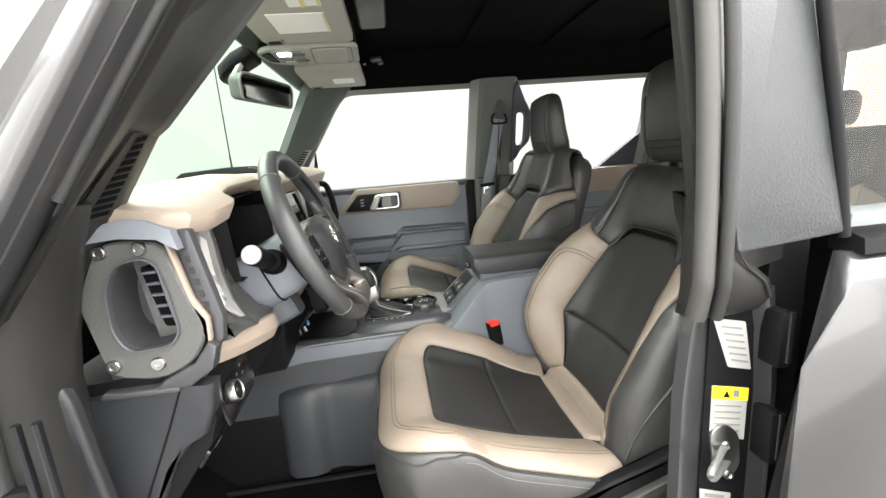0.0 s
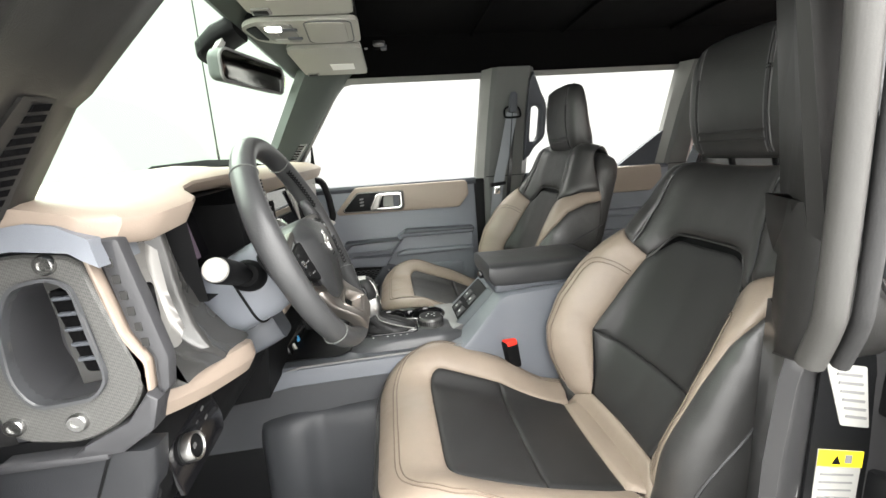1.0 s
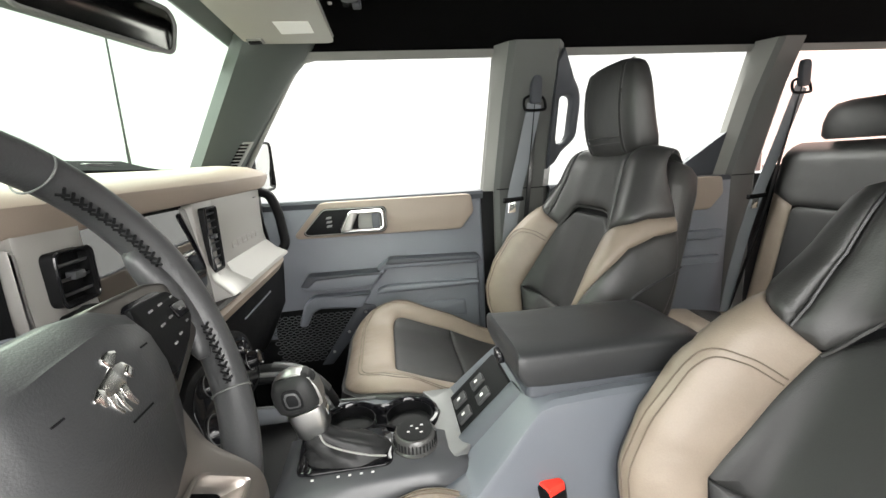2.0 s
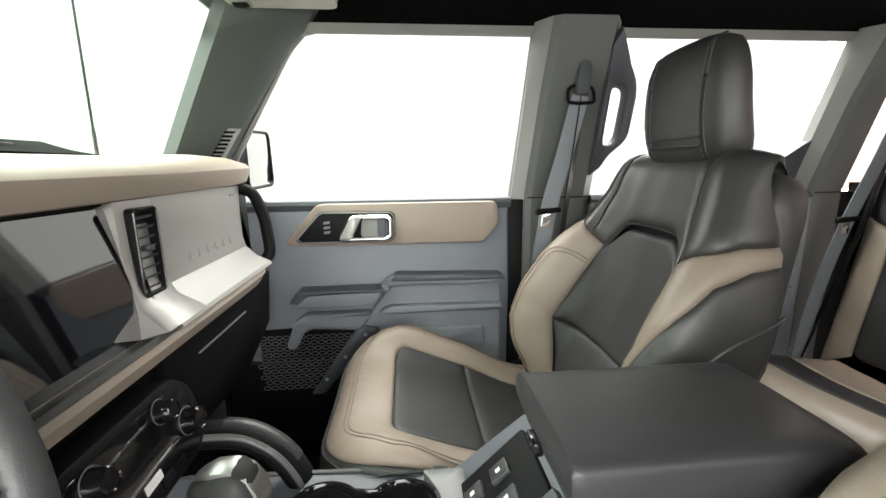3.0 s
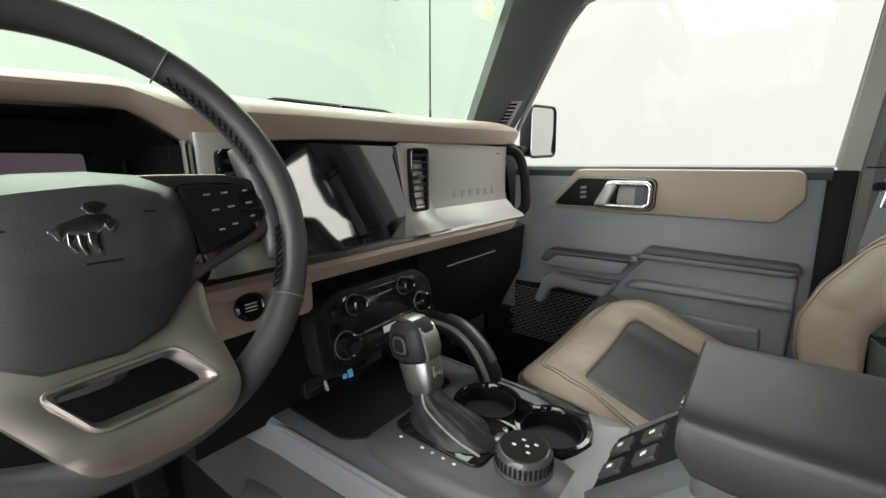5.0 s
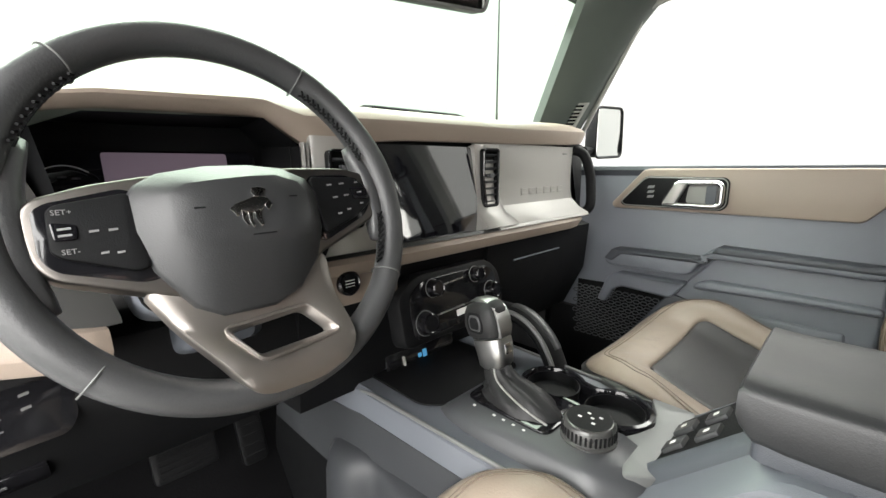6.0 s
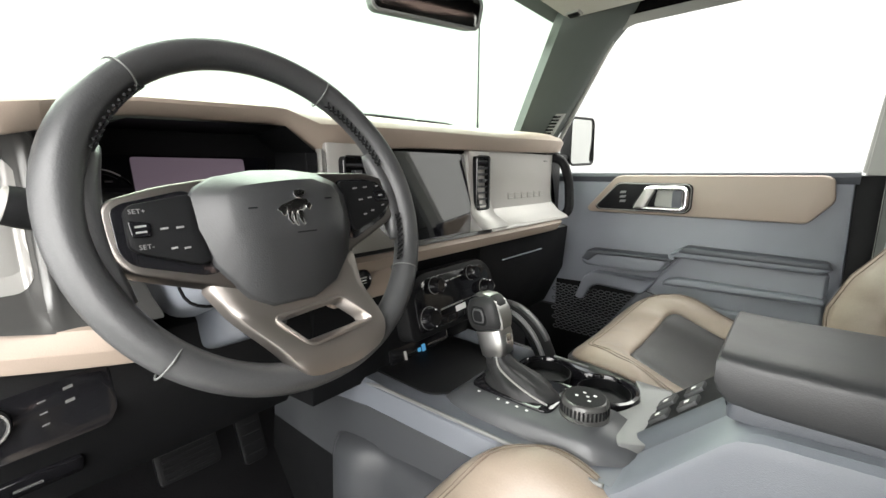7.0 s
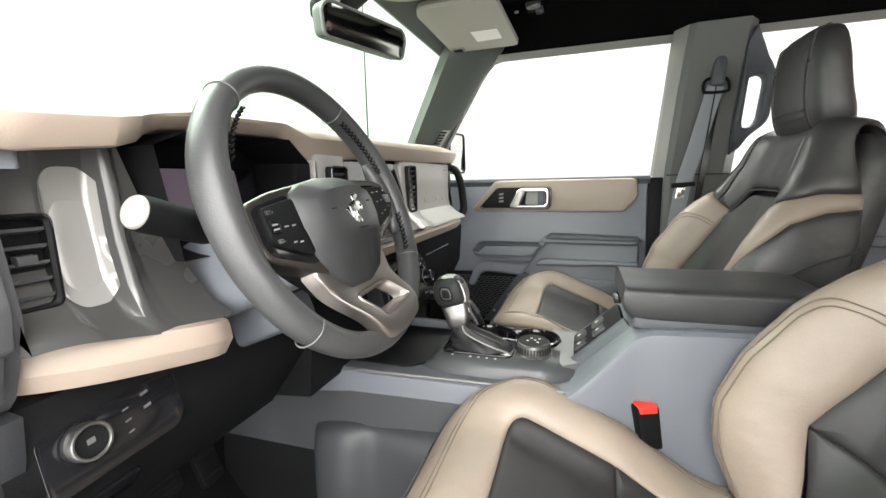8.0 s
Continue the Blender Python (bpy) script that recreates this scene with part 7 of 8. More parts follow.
# the sticker glows of itself, as though lit from behind
part("windscreen_sticker", slab([(a, b) for a, b in superloop(1.79, 1.835, 0.030, 0.020, 20, 2)], lambda a, b, h: (-0.338 + (b - 1.86) * 0.55 + h, a, b), 0.001, 0), glow("green_sticker", (0.72, 0.85, 0.55), 0.45), tagged(thing("sticker", "small green and white sticker on the windscreen corner", "sticker", (-0.34, 1.80, 1.83)), kind=""))

# ---- over the windscreen: visors, overhead console, mirror ----
def visor(y0, y1, label, marks):
    ob = thing("sun_visor", label, "sun visor", (-0.16, (y0 + y1) / 2, 1.88), group="sun visors")
    vp = plane((-0.17, (y0 + y1) / 2, 1.862), (0, 1, 0), (-1, 0, 0))
    w = (y1 - y0) / 2
    part("visor_body", slab(rounded([(-w, -0.114), (w, -0.118), (w, 0.080), (w - 0.02, 0.100), (-w + 0.03, 0.096), (-w, 0.075)], 0.025), lambda a, b, h: vp(a, b, h), 0.022, 0.008, seg=4), HEAD_GREY, ob, "pale grey vinyl flap")
    part("visor_seam", tube([vp(a, b, 0.011) for a, b in rounded([(-w, -0.115), (w, -0.119), (w, 0.081), (w - 0.02, 0.101), (-w + 0.03, 0.097), (-w, 0.076)], 0.025)], 0.0012, 6, closed=True), GREY, ob)
    for a0, b0, a1, b1, m, lift in marks:
        part("visor_label", slab([(a0, b0), (a1, b0), (a1 + 0.006, b1), (a0, b1)], lambda a, b, h: vp(a, b, -h - lift), 0.0012, 0), m, ob, "pale printed label")
    clip = part("visor_clip", slab(rounded([(w - 0.050, 0.050), (w - 0.012, 0.052), (w - 0.010, 0.094), (w - 0.046, 0.090)], 0.006), lambda a, b, h: vp(a, b, 0.003 - h), 0.007, 0.003), GREY, ob, "moulded hinge clip")
    part("clip_recess", slab(rounded([(w - 0.044, 0.056), (w - 0.018, 0.057), (w - 0.016, 0.088), (w - 0.041, 0.086)], 0.005), lambda a, b, h: vp(a, b, -0.004 - h), 0.0016, 0.0004), DARK, clip)
    return ob


visor(1.449, 1.815, "pale grey passenger sun visor folded up, with a label", [(0.015, -0.080, 0.095, -0.004, WHITE, 0)])
visor(0.76, 1.177, "pale grey driver's sun visor folded up, with labels", [(-0.010, -0.072, 0.113, 0.045, WHITE, 0), (-0.010, -0.072, 0.113, -0.068, FADED, 0.0014), (-0.17, -0.075, -0.052, -0.012, WHITE, 0), (-0.17, -0.075, -0.052, -0.068, FADED, 0.0014), (-0.17, -0.046, -0.052, -0.036, FADED, 0.0014)])
oc = thing("overhead_console", "grey overhead console with a lit reading lamp and a glasses box", "console", (-0.17, 1.30, 1.93))
op = plane((-0.170, 1.298, 1.860), (0, 1, 0), (-1, 0, 0))


def console_pad(name, outline, r, lift, thick, mat, parent, label="", bevel=0.0015):
    return part(name, slab(rounded(outline, r), lambda a, b, h: op(a, b, -lift - h), thick, bevel), mat, parent, label)


part("console_shell", slab(rounded([(-0.092, -0.124), (0.096, -0.120), (0.092, 0.085), (0.062, 0.135), (-0.045, 0.150), (-0.092, 0.110)], 0.03), lambda a, b, h: op(a, b, h), 0.012, 0.005, seg=4), HEAD_GREY, oc, "grey plastic shell")
# body coloured black to give the shadow line beside the visor
part("console_body", slab(rounded([(-0.088, -0.118), (0.092, -0.116), (0.086, 0.08), (0.058, 0.128), (-0.043, 0.142), (-0.088, 0.105)], 0.03), lambda a, b, h: op(a, b, h + 0.011), 0.065, 0.004), DARK, oc, "dark body above the face")
part("shell_groove", tube([op(a, b, -0.0003) for a, b in rounded([(-0.082, -0.106), (0.085, -0.103), (0.083, 0.012), (-0.084, 0.000)], 0.02)], 0.0013, 6, closed=True), SLATE_DARK, oc, "dark joint round the lid")
console_pad("glasses_box", [(-0.078, -0.092), (0.080, -0.090), (0.079, 0.007), (-0.080, -0.005)], 0.02, 0.0, 0.003, HEAD_GREY, oc, "closed glasses box lid")
lamps = console_pad("lamp_panel", [(-0.070, 0.030), (0.072, 0.030), (0.060, 0.100), (-0.058, 0.104)], 0.012, 0.0, 0.002, GREY, oc, "grey lamp panel")
console_pad("reading_lamp", [(-0.062, 0.056), (-0.030, 0.056), (-0.030, 0.092), (-0.058, 0.092)], 0.008, 0.002, 0.003, DOME, lamps, "lit reading lamp")
console_pad("reading_lamp", [(0.034, 0.056), (0.062, 0.056), (0.056, 0.088), (0.032, 0.090)], 0.008, 0.002, 0.003, LABEL, lamps, "clear unlit reading lamp")
for a in (-0.040, 0.028):
    console_pad("lamp_switch", [(a - 0.004, 0.022), (a + 0.012, 0.022), (a + 0.012, 0.058), (a - 0.004, 0.058)], 0.004, 0.002, 0.003, SLATE_DARK, lamps, "dark lamp switch", 0.001)
console_pad("microphone_grille", [(-0.018, 0.070), (0.020, 0.070), (0.018, 0.096), (-0.016, 0.096)], 0.005, 0.002, 0.002, BEIGE, lamps, "pale microphone cover", 0.0008)
console_pad("sensor_window", [(-0.066, 0.108), (0.052, 0.106), (0.036, 0.132), (-0.042, 0.138)], 0.010, 0.0, 0.002, DARK, oc, "dark front edge")
part("cover_plate", slab(rounded([(-0.036, 0.78), (0.030, 0.80), (0.034, 1.165), (-0.034, 1.170)], 0.012), at_z(1.905, -1), 0.02, 0.008, seg=3), DOOR_TRIM, thing("roof_latch_cover", "dark glossy cover over the driver's roof latch", "trim", (0.0, 0.98, 1.90)), "dark glossy plate")
rl = thing("roof_latch", "small grey roof panel latch under the dark lining", "latch", (0.0, 1.755, 1.94))
part("latch_lever", box((-0.022, 1.728, 1.936), (0.020, 1.790, 1.952), 0.005), GUNMETAL, rl, "grey latch lever")
part("latch_grip", box((0.004, 1.750, 1.930), (0.026, 1.785, 1.945), 0.004), SLATE_DARK, rl)
part("screw_head", lathe([(0, 0), (0.006, 0), (0.005, 0.004), (0, 0.005)], (-0.046, 1.719, 1.925), (0, 0, -1), 12), LABEL, rl, "pale screw cap")
rm = thing("rear_view_mirror", "dark rear-view mirror hung from the windscreen", "mirror", (-0.36, 1.30, 1.80))
cen, nrm = Vector((-0.310, 1.300, 1.772)), Vector((0.93, -0.34, -0.12)).normalized()
uu = Vector((0, 0, 1)).cross(nrm).normalized()
vv = nrm.cross(uu)
uu = (uu + vv * -0.06).normalized()
vv = nrm.cross(uu)
RP = lambda a, b, h: cen + uu * a + vv * b + nrm * h
shape = rounded([(-0.115, -0.039), (0.110, -0.028), (0.114, 0.020), (0.100, 0.036), (-0.112, 0.029), (-0.127, 0.012)], 0.014)
part("mirror_shell", loft([[RP(a * k - 0.004 * (1 - k), b * k, d) for a, b in shape] for d, k in ((0.0, 1.0), (-0.012, 1.03), (-0.030, 1.0), (-0.046, 0.86), (-0.056, 0.6))]), PILLAR, rm, "grey mirror housing", smooth=60)
part("mirror_rim", tube([RP(a, b, 0.001) for a, b in shape], 0.0036, 8, closed=True, up=tuple(nrm)), SATIN, rm, "pale bevelled rim")
part("mirror_face", slab([(a * 0.97, b * 0.93) for a, b in shape], RP, 0.002, 0.0005), material("dimming_mirror", (0.085, 0.088, 0.084), 0.12, 1.0, bump=0.0, vary=0.0), rm, "darkened mirror glass")
part("mirror_arm", tube(curve([RP(0, 0.01, -0.03), (-0.365, 1.305, 1.815), (-0.385, 1.305, 1.86)], 5), 0.012, 10), DARK, rm)
part("sensor_box", loft([[(x, 1.295 + a, z + b) for a, b in superloop(0, 0, w, 0.022, 20, 4)] for x, z, w in ((-0.42, 1.82, 0.05), (-0.38, 1.85, 0.06), (-0.33, 1.875, 0.055))]), DARK, rm, "black sensor cover")
part("sensor_pad", slab(rounded([(-0.016, -0.018), (0.016, -0.018), (0.014, 0.020), (-0.014, 0.020)], 0.005), lambda a, b, h: (-0.375 + b * 0.7 + h, 1.262 + a, 1.832 + b), 0.010, 0.003), PALE, rm, "white sensor pad")
# roof clip
part("clip_tab", slab([(0.615, 1.845), (0.660, 1.850), (0.655, 1.868)], at_z(1.968, -1), 0.004, 0.001), BEIGE, thing("roof_clip", "small pale plastic clip on the roof lining", "clip", (0.64, 1.855, 1.965)))

# ---- driver's side: open doorway ----
D = lambda y: 2 * YC - y
# windscreen pillar: painted outside, seals, inner trim
ap = thing("pillar_a_driver", "grey windscreen pillar beside the open doorway, with rubber seals", "pillar", (-0.35, 0.47, 1.0), kind="structure")


def a_line(x0, z0, slope):
    return lambda z: x0 + (z - z0) * slope


a_outer, a_crease, a_flange = a_line(-0.256, 1.684, 0.82), a_line(-0.222, 1.683, 0.74), a_line(-0.204, 1.688, 0.764)
a_lip, a_crest, a_ridge = a_line(-0.198, 1.696, 0.762), a_line(-0.178, 1.701, 0.82), a_line(-0.165, 1.723, 1.03)


def a_inner(z):
    return -0.292 + (z - 1.606) * 0.697 if z < 1.612 else -0.272 + (z - 1.622) * 0.93


def a_mid(z):
    return -0.292 + (z - 1.603) * 0.646 if z < 1.612 else (a_ridge(z) + a_inner(z)) / 2 + 0.004


heights = (1.30, 1.38, 1.46, 1.54, 1.62, 1.70, 1.78, 1.86, 1.96)
out = [max(0, z - 1.70) * 0.16 for z in heights]
part("painted_pillar", loft([[(a_outer(z) - 0.006, 0.424 + e, z), (a_outer(z), 0.410 + e, z), (a_outer(z) + 0.012, 0.403 + e, z), (a_crease(z) - 0.006, 0.398 + e, z), (a_crease(z), 0.399 + e, z), (a_crease(z) + 0.004, 0.404 + e, z), (a_flange(z) - 0.004, 0.417 + e, z), (a_flange(z), 0.421 + e, z), (a_flange(z) - 0.001, 0.450 + e, z), (a_outer(z) - 0.006, 0.47 + e, z)] for z, e in zip(heights, out)]), PAINT, ap, "grey metallic painted outer pillar", smooth=50)
part("rubber_seal", tube([(a_flange(z) + 0.002, 0.443 + e, z) for z, e in zip(heights, out) if z > 1.5], 0.0075, 10), RUBBER, ap, "black rubber door seal")
part("flange_seal", tube([(a_flange(z) - 0.003, 0.4195 + e, z) for z, e in zip(heights, out)], 0.0022, 8), RUBBER, ap, "thin black seal lip")
secs = []
for z in (1.42, 1.48, 1.54, 1.606, 1.618, 1.70, 1.78, 1.86, 1.96):
    e = max(0, z - 1.70) * 0.12
    xi, y_in = a_inner(z), 0.605 + max(0, z - 1.62) * 0.10
    lip = max(a_lip(z), a_flange(z) + 0.010)
    secs.append([(lip - 0.03, 0.475 + e, z), (lip - 0.002, 0.444 + e, z), (lip + 0.005, 0.437 + e, z), (a_crest(z) - 0.004, 0.449 + e, z), (a_crest(z) + 0.001, 0.458 + e, z), (a_crest(z) - 0.003, 0.470 + e, z), (a_ridge(z), 0.525 + e * 0.5, z), (a_mid(z), 0.574 + e * 0.5, z), (xi, y_in, z), (xi - 0.05, y_in + 0.02, z), (xi - 0.13, y_in + 0.03, z), (xi - 0.15, 0.50, z)])
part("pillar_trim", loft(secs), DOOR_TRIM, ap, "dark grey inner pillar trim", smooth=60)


def grille_at(u, v, h):
    z = 1.508 + v * 0.094 + u * 0.006
    a, b = Vector((a_ridge(z), 0.525, z)), Vector((a_mid(z), 0.574, z))
    d = b - a
    return a + d * u + Vector((d.y, -d.x, 0)).normalized() * (h + 0.0035)


gr = part("demister_grille", loft([[grille_at(0.20, v, -0.004), grille_at(0.20, v, 0), grille_at(0.94, v, 0), grille_at(0.94, v, -0.004)] for v in np.linspace(-0.03, 1.03, 13)]), DOOR_TRIM, ap, "slotted demister grille")
for k in range(11):
    v = k / 11
    part("slot", slab([(0.48, v), (0.86, v + 0.01), (0.86, v + 0.070), (0.48, v + 0.060)], lambda a, b, h: grille_at(a, b, h - 0.0006), 0.0016, 0), CARPET, gr)


def strip(name, pts, r, mat, flat=1.0, label="", up=(0, 1, 0)):
    return part(name, tube(curve(pts, 5), r, 14, flat=flat, up=up), mat, ap, label)


# hinge pillar below
bm = loft([[(-0.62, 0.42, z), (-0.50 + w, 0.43, z), (-0.44 + w, 0.47, z), (-0.42 + w, 0.53, z), (-0.44 + w, 0.58, z), (-0.62, 0.60, z)] for z, w in ((0.62, 0.02), (0.95, 0.01), (1.15, 0.0), (1.30, 0.0), (1.36, 0.012), (1.42, 0.03), (1.48, 0.05), (1.53, 0.075))])
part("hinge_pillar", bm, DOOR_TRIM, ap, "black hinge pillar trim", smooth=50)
strip("rubber_seal", [(-0.445, 0.455, 0.62), (-0.452, 0.452, 1.0), (-0.456, 0.452, 1.25), (-0.44, 0.452, 1.38), (-0.40, 0.452, 1.46)], 0.012, RUBBER, label="black rubber door seal")
for dx in (0, 0.020):
    part("check_strap", tube([(-0.404 + dx, 0.432, 1.318), (-0.406 + dx, 0.432, 1.20), (-0.410 + dx, 0.432, 0.85)], 0.0045, 8), GLOSS, ap, "dark gloss hinge rod")
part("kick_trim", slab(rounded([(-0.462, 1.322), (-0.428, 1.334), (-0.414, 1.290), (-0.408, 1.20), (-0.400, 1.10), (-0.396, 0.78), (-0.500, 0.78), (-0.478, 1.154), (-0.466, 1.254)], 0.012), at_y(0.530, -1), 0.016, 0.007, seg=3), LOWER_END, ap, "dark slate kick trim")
part("hinge_plate", slab(rounded([(-0.47, 1.23), (-0.42, 1.235), (-0.41, 1.13), (-0.47, 1.125)], 0.01), at_y(0.452, -1), 0.012, 0.004), DARK, ap)
part("sill", loft([[(x, 0.47, 0.60), (x, 0.47, 0.72), (x, 0.50, 0.745), (x, 0.60, 0.74), (x, 0.62, 0.70), (x, 0.62, 0.60)] for x in (-0.50, 0.45)]), DARK, ap, "black door sill cover")

# door pillar between the driver's and the rear door
dp = thing("pillar_b_driver", "grey painted door pillar with striker and labels", "pillar", (0.45, 0.52, 0.62), kind="structure")
# upper inner trim, seal and window frame panel
secs = []
for z in (1.36, 1.42, 1.55, 1.70, 1.84, 1.96):
    s, n = -0.06 * max(0, z - 1.40), max(0, z - 1.42)
    secs.append([(0.500 + s, 0.64 + 0.08 * max(0, z - 1.42), z), (0.446 + s, 0.578, z), (0.410 + s, 0.522 + n * 0.12, z), (0.412 + s, 0.505 + n * 0.14, z), (0.50 + s, 0.512 + n * 0.16, z), (0.62 + s, 0.56 + n * 0.16, z), (0.62 + s, 0.68 + n * 0.1, z)])
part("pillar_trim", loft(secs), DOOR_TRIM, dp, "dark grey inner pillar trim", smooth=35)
strip2 = [(0.416, 0.512, 1.30), (0.411, 0.497, 1.345), (0.408, 0.492, 1.38), (0.404, 0.49, 1.50), (0.393, 0.488, 1.66), (0.375, 0.495, 1.86)]
part("rubber_seal", tube(curve(strip2, 5), 0.0135, 14, up=(0, 1, 0)), SEAL, dp, "grey door seal")
part("seal_lip", tube(curve([(x + 0.022, y - 0.012, z) for x, y, z in strip2], 5), 0.0085, 10, up=(0, 1, 0)), RUBBER, dp)
apq = part("window_panel", slab(rounded([(0.436, 1.400), (0.590, 1.412), (0.545, 1.86), (0.408, 1.86)], 0.006), lambda a, b, h: (a, 0.486 - h + max(0, b - 1.42) * 0.16, b), 0.018, 0.004), APPLIQUE, dp, "textured dark pillar panel")
part("panel_edge", tube(curve([(0.597, 0.475, 1.405), (0.580, 0.488, 1.56), (0.552, 0.53, 1.86)], 5), 0.0085, 10, up=(0, 1, 0)), DARK, dp, "black window guide")
# lower painted pillar
secs = []
for z in (0.62, 0.95, 1.15, 1.26, 1.30, 1.325):
    k = smooth(1.20, 1.33, z) * 0.02
    secs.append([(0.48, 0.63, z), (0.436 + k, 0.578, z), (0.408 + k, 0.545, z), (0.416 + k, 0.530, z), (0.440, 0.528, z), (0.452, 0.535, z), (0.548 - k, 0.530, z), (0.560 - k, 0.520, z), (0.575 - k, 0.526, z), (0.580 - k, 0.56, z), (0.58, 0.64, z)])
part("painted_pillar", loft(secs), PAINT, dp, "grey painted pillar", smooth=50)
part("black_film", slab([(0.452, 0.70), (0.548, 0.70), (0.544, 1.30), (0.455, 1.30)], at_y(0.5335, -1), 0.003, 0), DARK, dp)
lab = part("data_label", slab(rounded([(0.459, 1.285), (0.514, 1.272), (0.530, 1.190), (0.490, 1.200)], 0.003), at_y(0.5303, -1), 0.001, 0), LABEL, dp, "white printed data label")
for k in range(6):
    part("print_bar", slab([(0.474 + k * 0.004, 1.268 - k * 0.0115), (0.508 + k * 0.003, 1.260 - k * 0.0115), (0.5085 + k * 0.003, 1.263 - k * 0.0115), (0.4745 + k * 0.004, 1.271 - k * 0.0115)], at_y(0.5290, -1), 0.0008, 0), PRINT, lab)
lab = part("warning_label", slab([(0.465, 1.172), (0.528, 1.158), (0.528, 1.065), (0.466, 1.078)], at_y(0.5303, -1), 0.001, 0), LABEL, dp, "white label with a yellow band")
part("label_band", slab([(0.465, 1.172), (0.528, 1.158), (0.528, 1.136), (0.465, 1.150)], at_y(0.5290, -1), 0.0008, 0), YELLOW, lab, "yellow band")
part("band_sign", slab([(0.484, 1.150), (0.496, 1.147), (0.490, 1.160)], at_y(0.5280, -1), 0.0008, 0), DARK, lab)
part("band_sign", slab([(0.502, 1.148), (0.511, 1.146), (0.511, 1.157), (0.502, 1.159)], at_y(0.5280, -1), 0.0008, 0), PRINT, lab)
for k in range(5):
    part("print_bar", slab([(0.471, 1.136 - k * 0.011), (0.518, 1.126 - k * 0.011), (0.518, 1.128 - k * 0.011), (0.471, 1.138 - k * 0.011)], at_y(0.5290, -1), 0.0008, 0), PRINT, lab)
lab = part("data_label", slab([(0.455, 0.985), (0.512, 0.965), (0.518, 0.86), (0.46, 0.88)], at_y(0.5303, -1), 0.001, 0), LABEL, dp, "white printed data label")
for k in range(5):
    part("print_bar", slab([(0.464, 0.968 - k * 0.016), (0.500, 0.957 - k * 0.016), (0.500, 0.964 - k * 0.016), (0.464, 0.975 - k * 0.016)], at_y(0.5290, -1), 0.0008, 0), PRINT, lab)
sk = part("striker_plate", slab(rounded([(0.462, 1.092), (0.488, 1.106), (0.514, 1.082), (0.521, 1.022), (0.503, 0.998), (0.474, 1.016)], 0.014), at_y(0.5300, -1), 0.006, 0.002), STEEL, dp, "steel door striker plate")
part("striker_loop", tube(curve([(0.496, 0.528, 1.064), (0.466, 0.508, 1.060), (0.444, 0.494, 1.054), (0.440, 0.492, 1.044), (0.452, 0.497, 1.036), (0.500, 0.528, 1.030)], 5), 0.0055, 10), SATIN, sk, "bright striker loop")
for x, z in ((0.492, 1.064), (0.500, 1.008)):
    part("striker_bolt", lathe([(0, 0), (0.008, 0), (0.007, 0.004), (0.004, 0.004), (0.003, 0.002), (0, 0.002)], (x, 0.524, z), (0, -1, 0), 16), STEEL, sk)
# dark plastic foot of the upper trim
secs = []
for z, x0, x1, y0 in ((1.286, 0.424, 0.528, 0.532), (1.296, 0.412, 0.540, 0.518), (1.315, 0.407, 0.545, 0.507), (1.345, 0.405, 0.532, 0.500), (1.370, 0.405, 0.500, 0.497), (1.395, 0.406, 0.470, 0.496), (1.430, 0.408, 0.456, 0.498), (1.470, 0.410, 0.450, 0.504)):
    secs.append([(x0 + 0.05, 0.60, z), (x0 - 0.002, y0 + 0.030, z), (x0 + 0.002, y0 + 0.010, z), (x0 + 0.014, y0, z), ((x0 + x1) / 2, y0 - 0.003, z), (x1 - 0.03, y0 - 0.002, z), (x1 - 0.006, y0 + 0.008, z), (x1, y0 + 0.026, z), (x1, 0.62, z)])
part("trim_foot", loft(secs), DOOR_TRIM, dp, "dark plastic trim foot", smooth=60)
part("foot_crease", tube(curve([(0.455, 0.491, 1.400), (0.476, 0.493, 1.372), (0.508, 0.498, 1.346), (0.528, 0.506, 1.318)], 5), 0.0022, 6, up=(0, 1, 0)), RUBBER, dp)
# black block in place of the shade inside the door gap
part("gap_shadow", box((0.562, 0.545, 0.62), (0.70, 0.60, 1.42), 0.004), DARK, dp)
for z in (1.255, 1.09):
    part("door_hinge", box((0.540, 0.495, z - 0.05), (0.562, 0.535, z + 0.04), 0.006), DARK, dp, "black rear door hinge")
    part("hinge_pin", lathe([(0, -0.04), (0.006, -0.04), (0.006, 0.04), (0, 0.04)], (0.556, 0.497, z), (0, 0, 1), 12), GLOSS, dp)

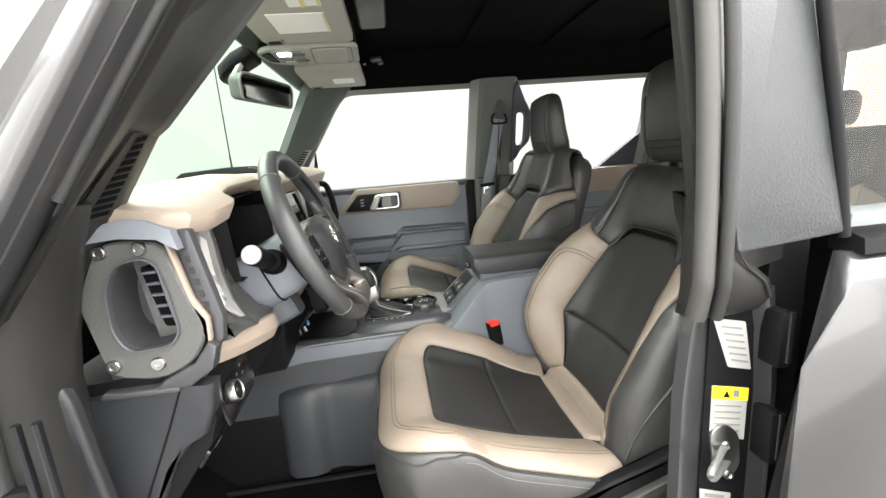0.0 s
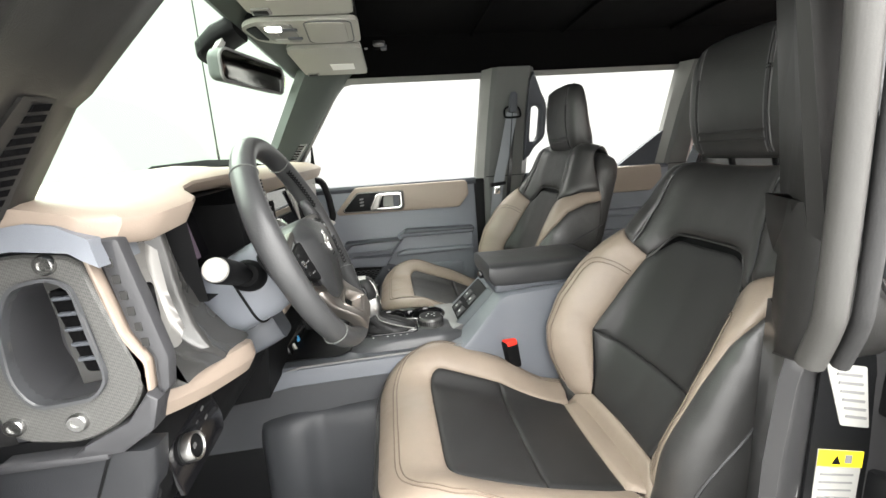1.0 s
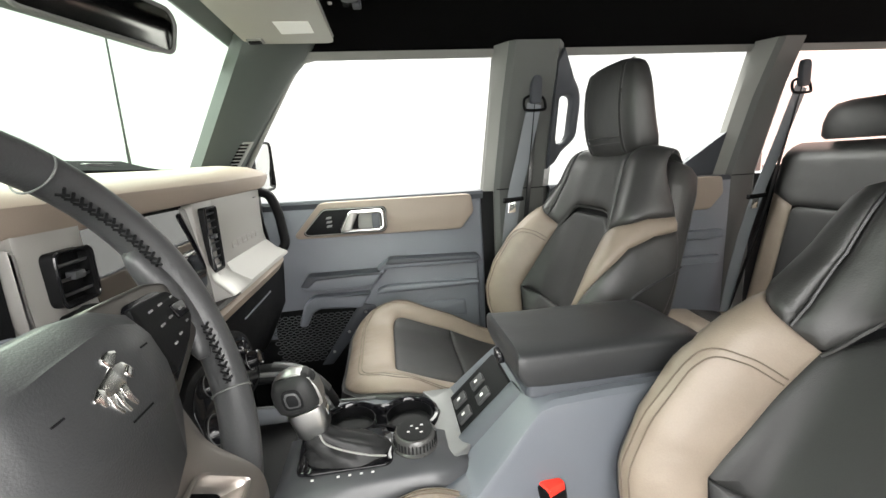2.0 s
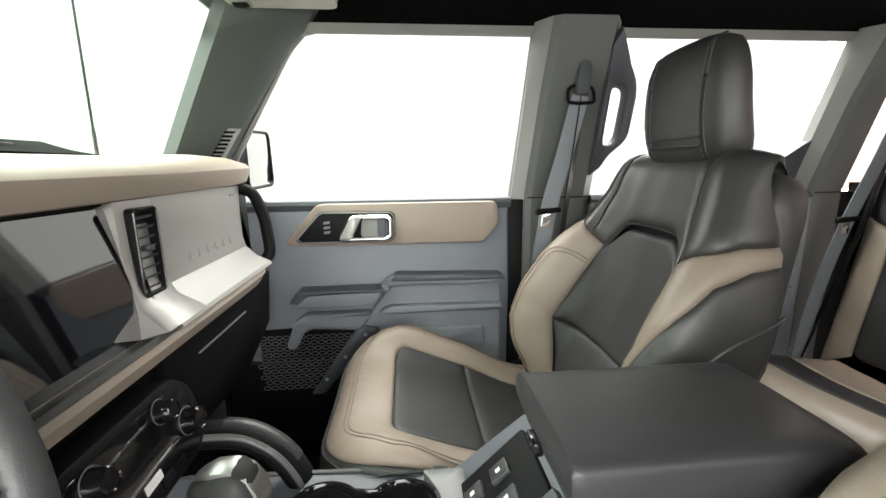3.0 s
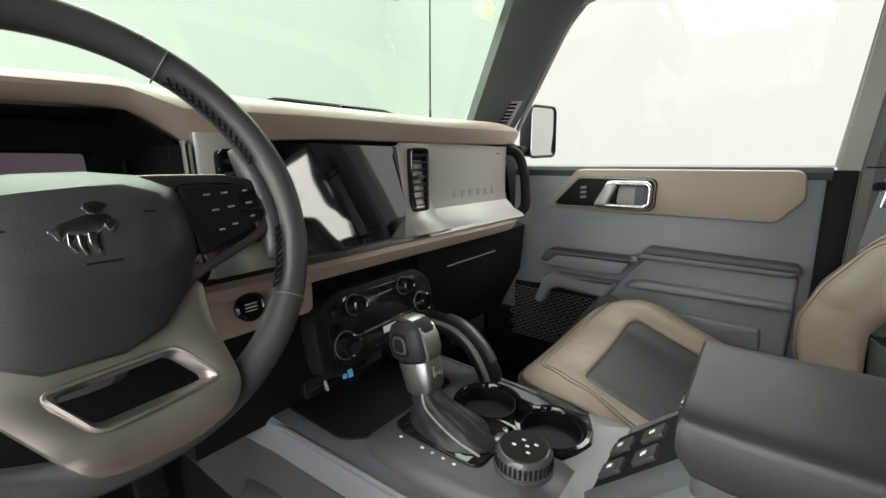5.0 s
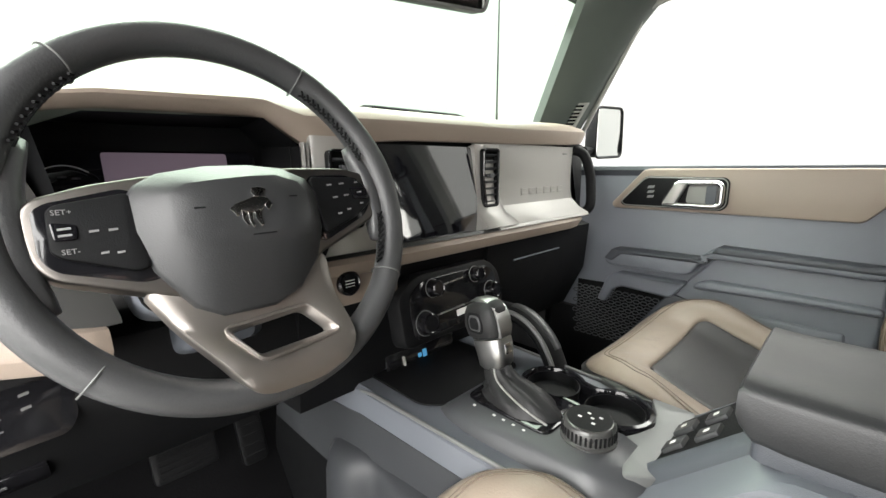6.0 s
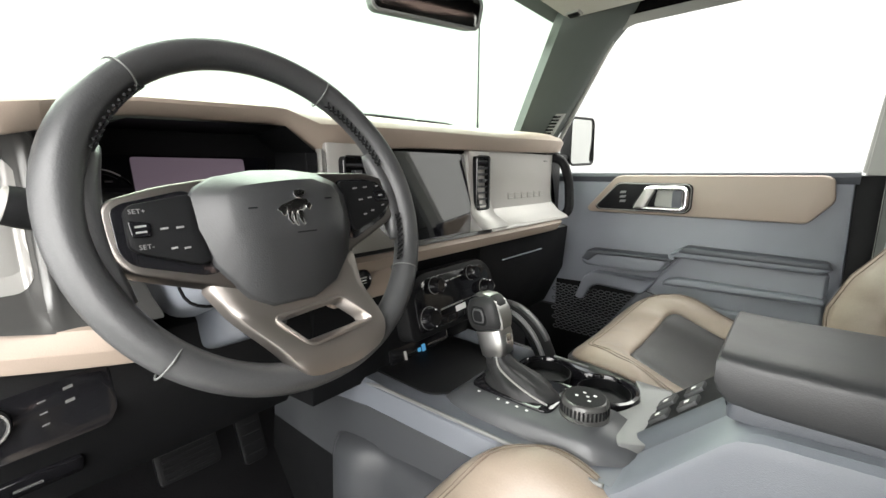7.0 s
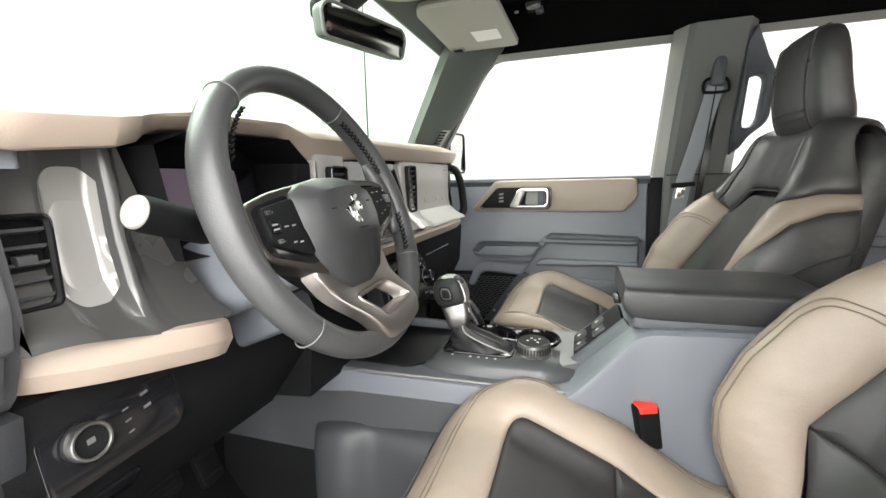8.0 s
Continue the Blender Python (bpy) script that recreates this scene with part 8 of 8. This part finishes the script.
# rear door, closed, seen from outside
rd = thing("door_3", "grey metallic rear door, closed, with a black window moulding", "door", (1.0, 0.47, 0.62), kind="structure")
bm = bmesh.new()
prof = [(0.425, 0.62), (0.425, 1.0), (0.428, 1.25), (0.436, 1.335), (0.450, 1.372), (0.470, 1.386), (0.482, 1.385), (0.457, 1.0), (0.457, 0.62)]
def cut(z):
    return 0.500 + 0.095 * smooth(1.24, 1.40, z)
loft([[(cut(z) + w, y, z) for y, z in prof] for w in (0.0, )] + [[(cut(z) + 0.004, y - 0.003 if i < 6 else y, z) for i, (y, z) in enumerate(prof)]] + [[(x, y - 0.004 if i < 6 else y, z) for i, (y, z) in enumerate(prof)] for x in (0.72, 1.0, 1.35)], bm)
part("door_skin", bm, PAINT, rd, "grey metallic painted skin", smooth=45)
part("window_moulding", loft([[(x, 0.452, 1.384), (x, 0.455, 1.405), (x, 0.475, 1.412), (x, 0.50, 1.410), (x, 0.50, 1.384)] for x in (0.605, 1.35)]), DARK, rd, "black window moulding")
part("inner_card", box((0.62, 0.545, 0.72), (1.30, 0.60, 1.42), 0.008), SLATE, rd)
part("door_frame", loft([[(x, 0.50, 1.845), (x, 0.53, 1.84), (x, 0.60, 1.87), (x, 0.55, 1.90), (x, 0.50, 1.88)] for x in (0.50, 1.35)]), DARK, rd)
pn = slab([(0.60, 1.41), (1.30, 1.41), (1.28, 1.86), (0.555, 1.86)], lambda a, b, h: (a, 0.497 + max(0, b - 1.42) * 0.16 + h, b), 0.004, 0)
g = part("window_pane", pn, GLASS_SIDE, rd, "clear side window pane")
g.visible_shadow = False
cpd = side_pillar("pillar_c_driver", 1.235, 1.40, "dark rear door pillar cover", Y=D)
pane("window_5", [(1.40, 1.45), (2.15, 1.45), (2.15, 1.87), (1.40, 1.87)], GLASS_DARK, "privacy-tinted rear quarter window", Y=D)
bm = slab([(1.34, 0.60), (2.3, 0.60), (2.3, 1.43), (1.34, 1.43)], at_y(0.44), 0.04, 0)
solid("quarter_panel_driver", bm, PAINT, "grey metallic rear quarter panel", "body panel", "structure")

# floor tiles of the booth
me = None
for i in range(15):
    for j in range(14):
        x, y = X0 + 0.32 + i * 0.62, Y0 + 0.31 + j * 0.62
        if me is None:
            bm = box((-0.306, -0.306, -0.006), (0.306, 0.306, 0.0), 0.002, seg=1)
            me = bpy.data.meshes.new("tile")
            bm.to_mesh(me)
            bm.free()
            me.materials.append(FLOOR_TILE)
        t = new("tile", me)
        t.location = (x, y, 0)
        t.parent = ground
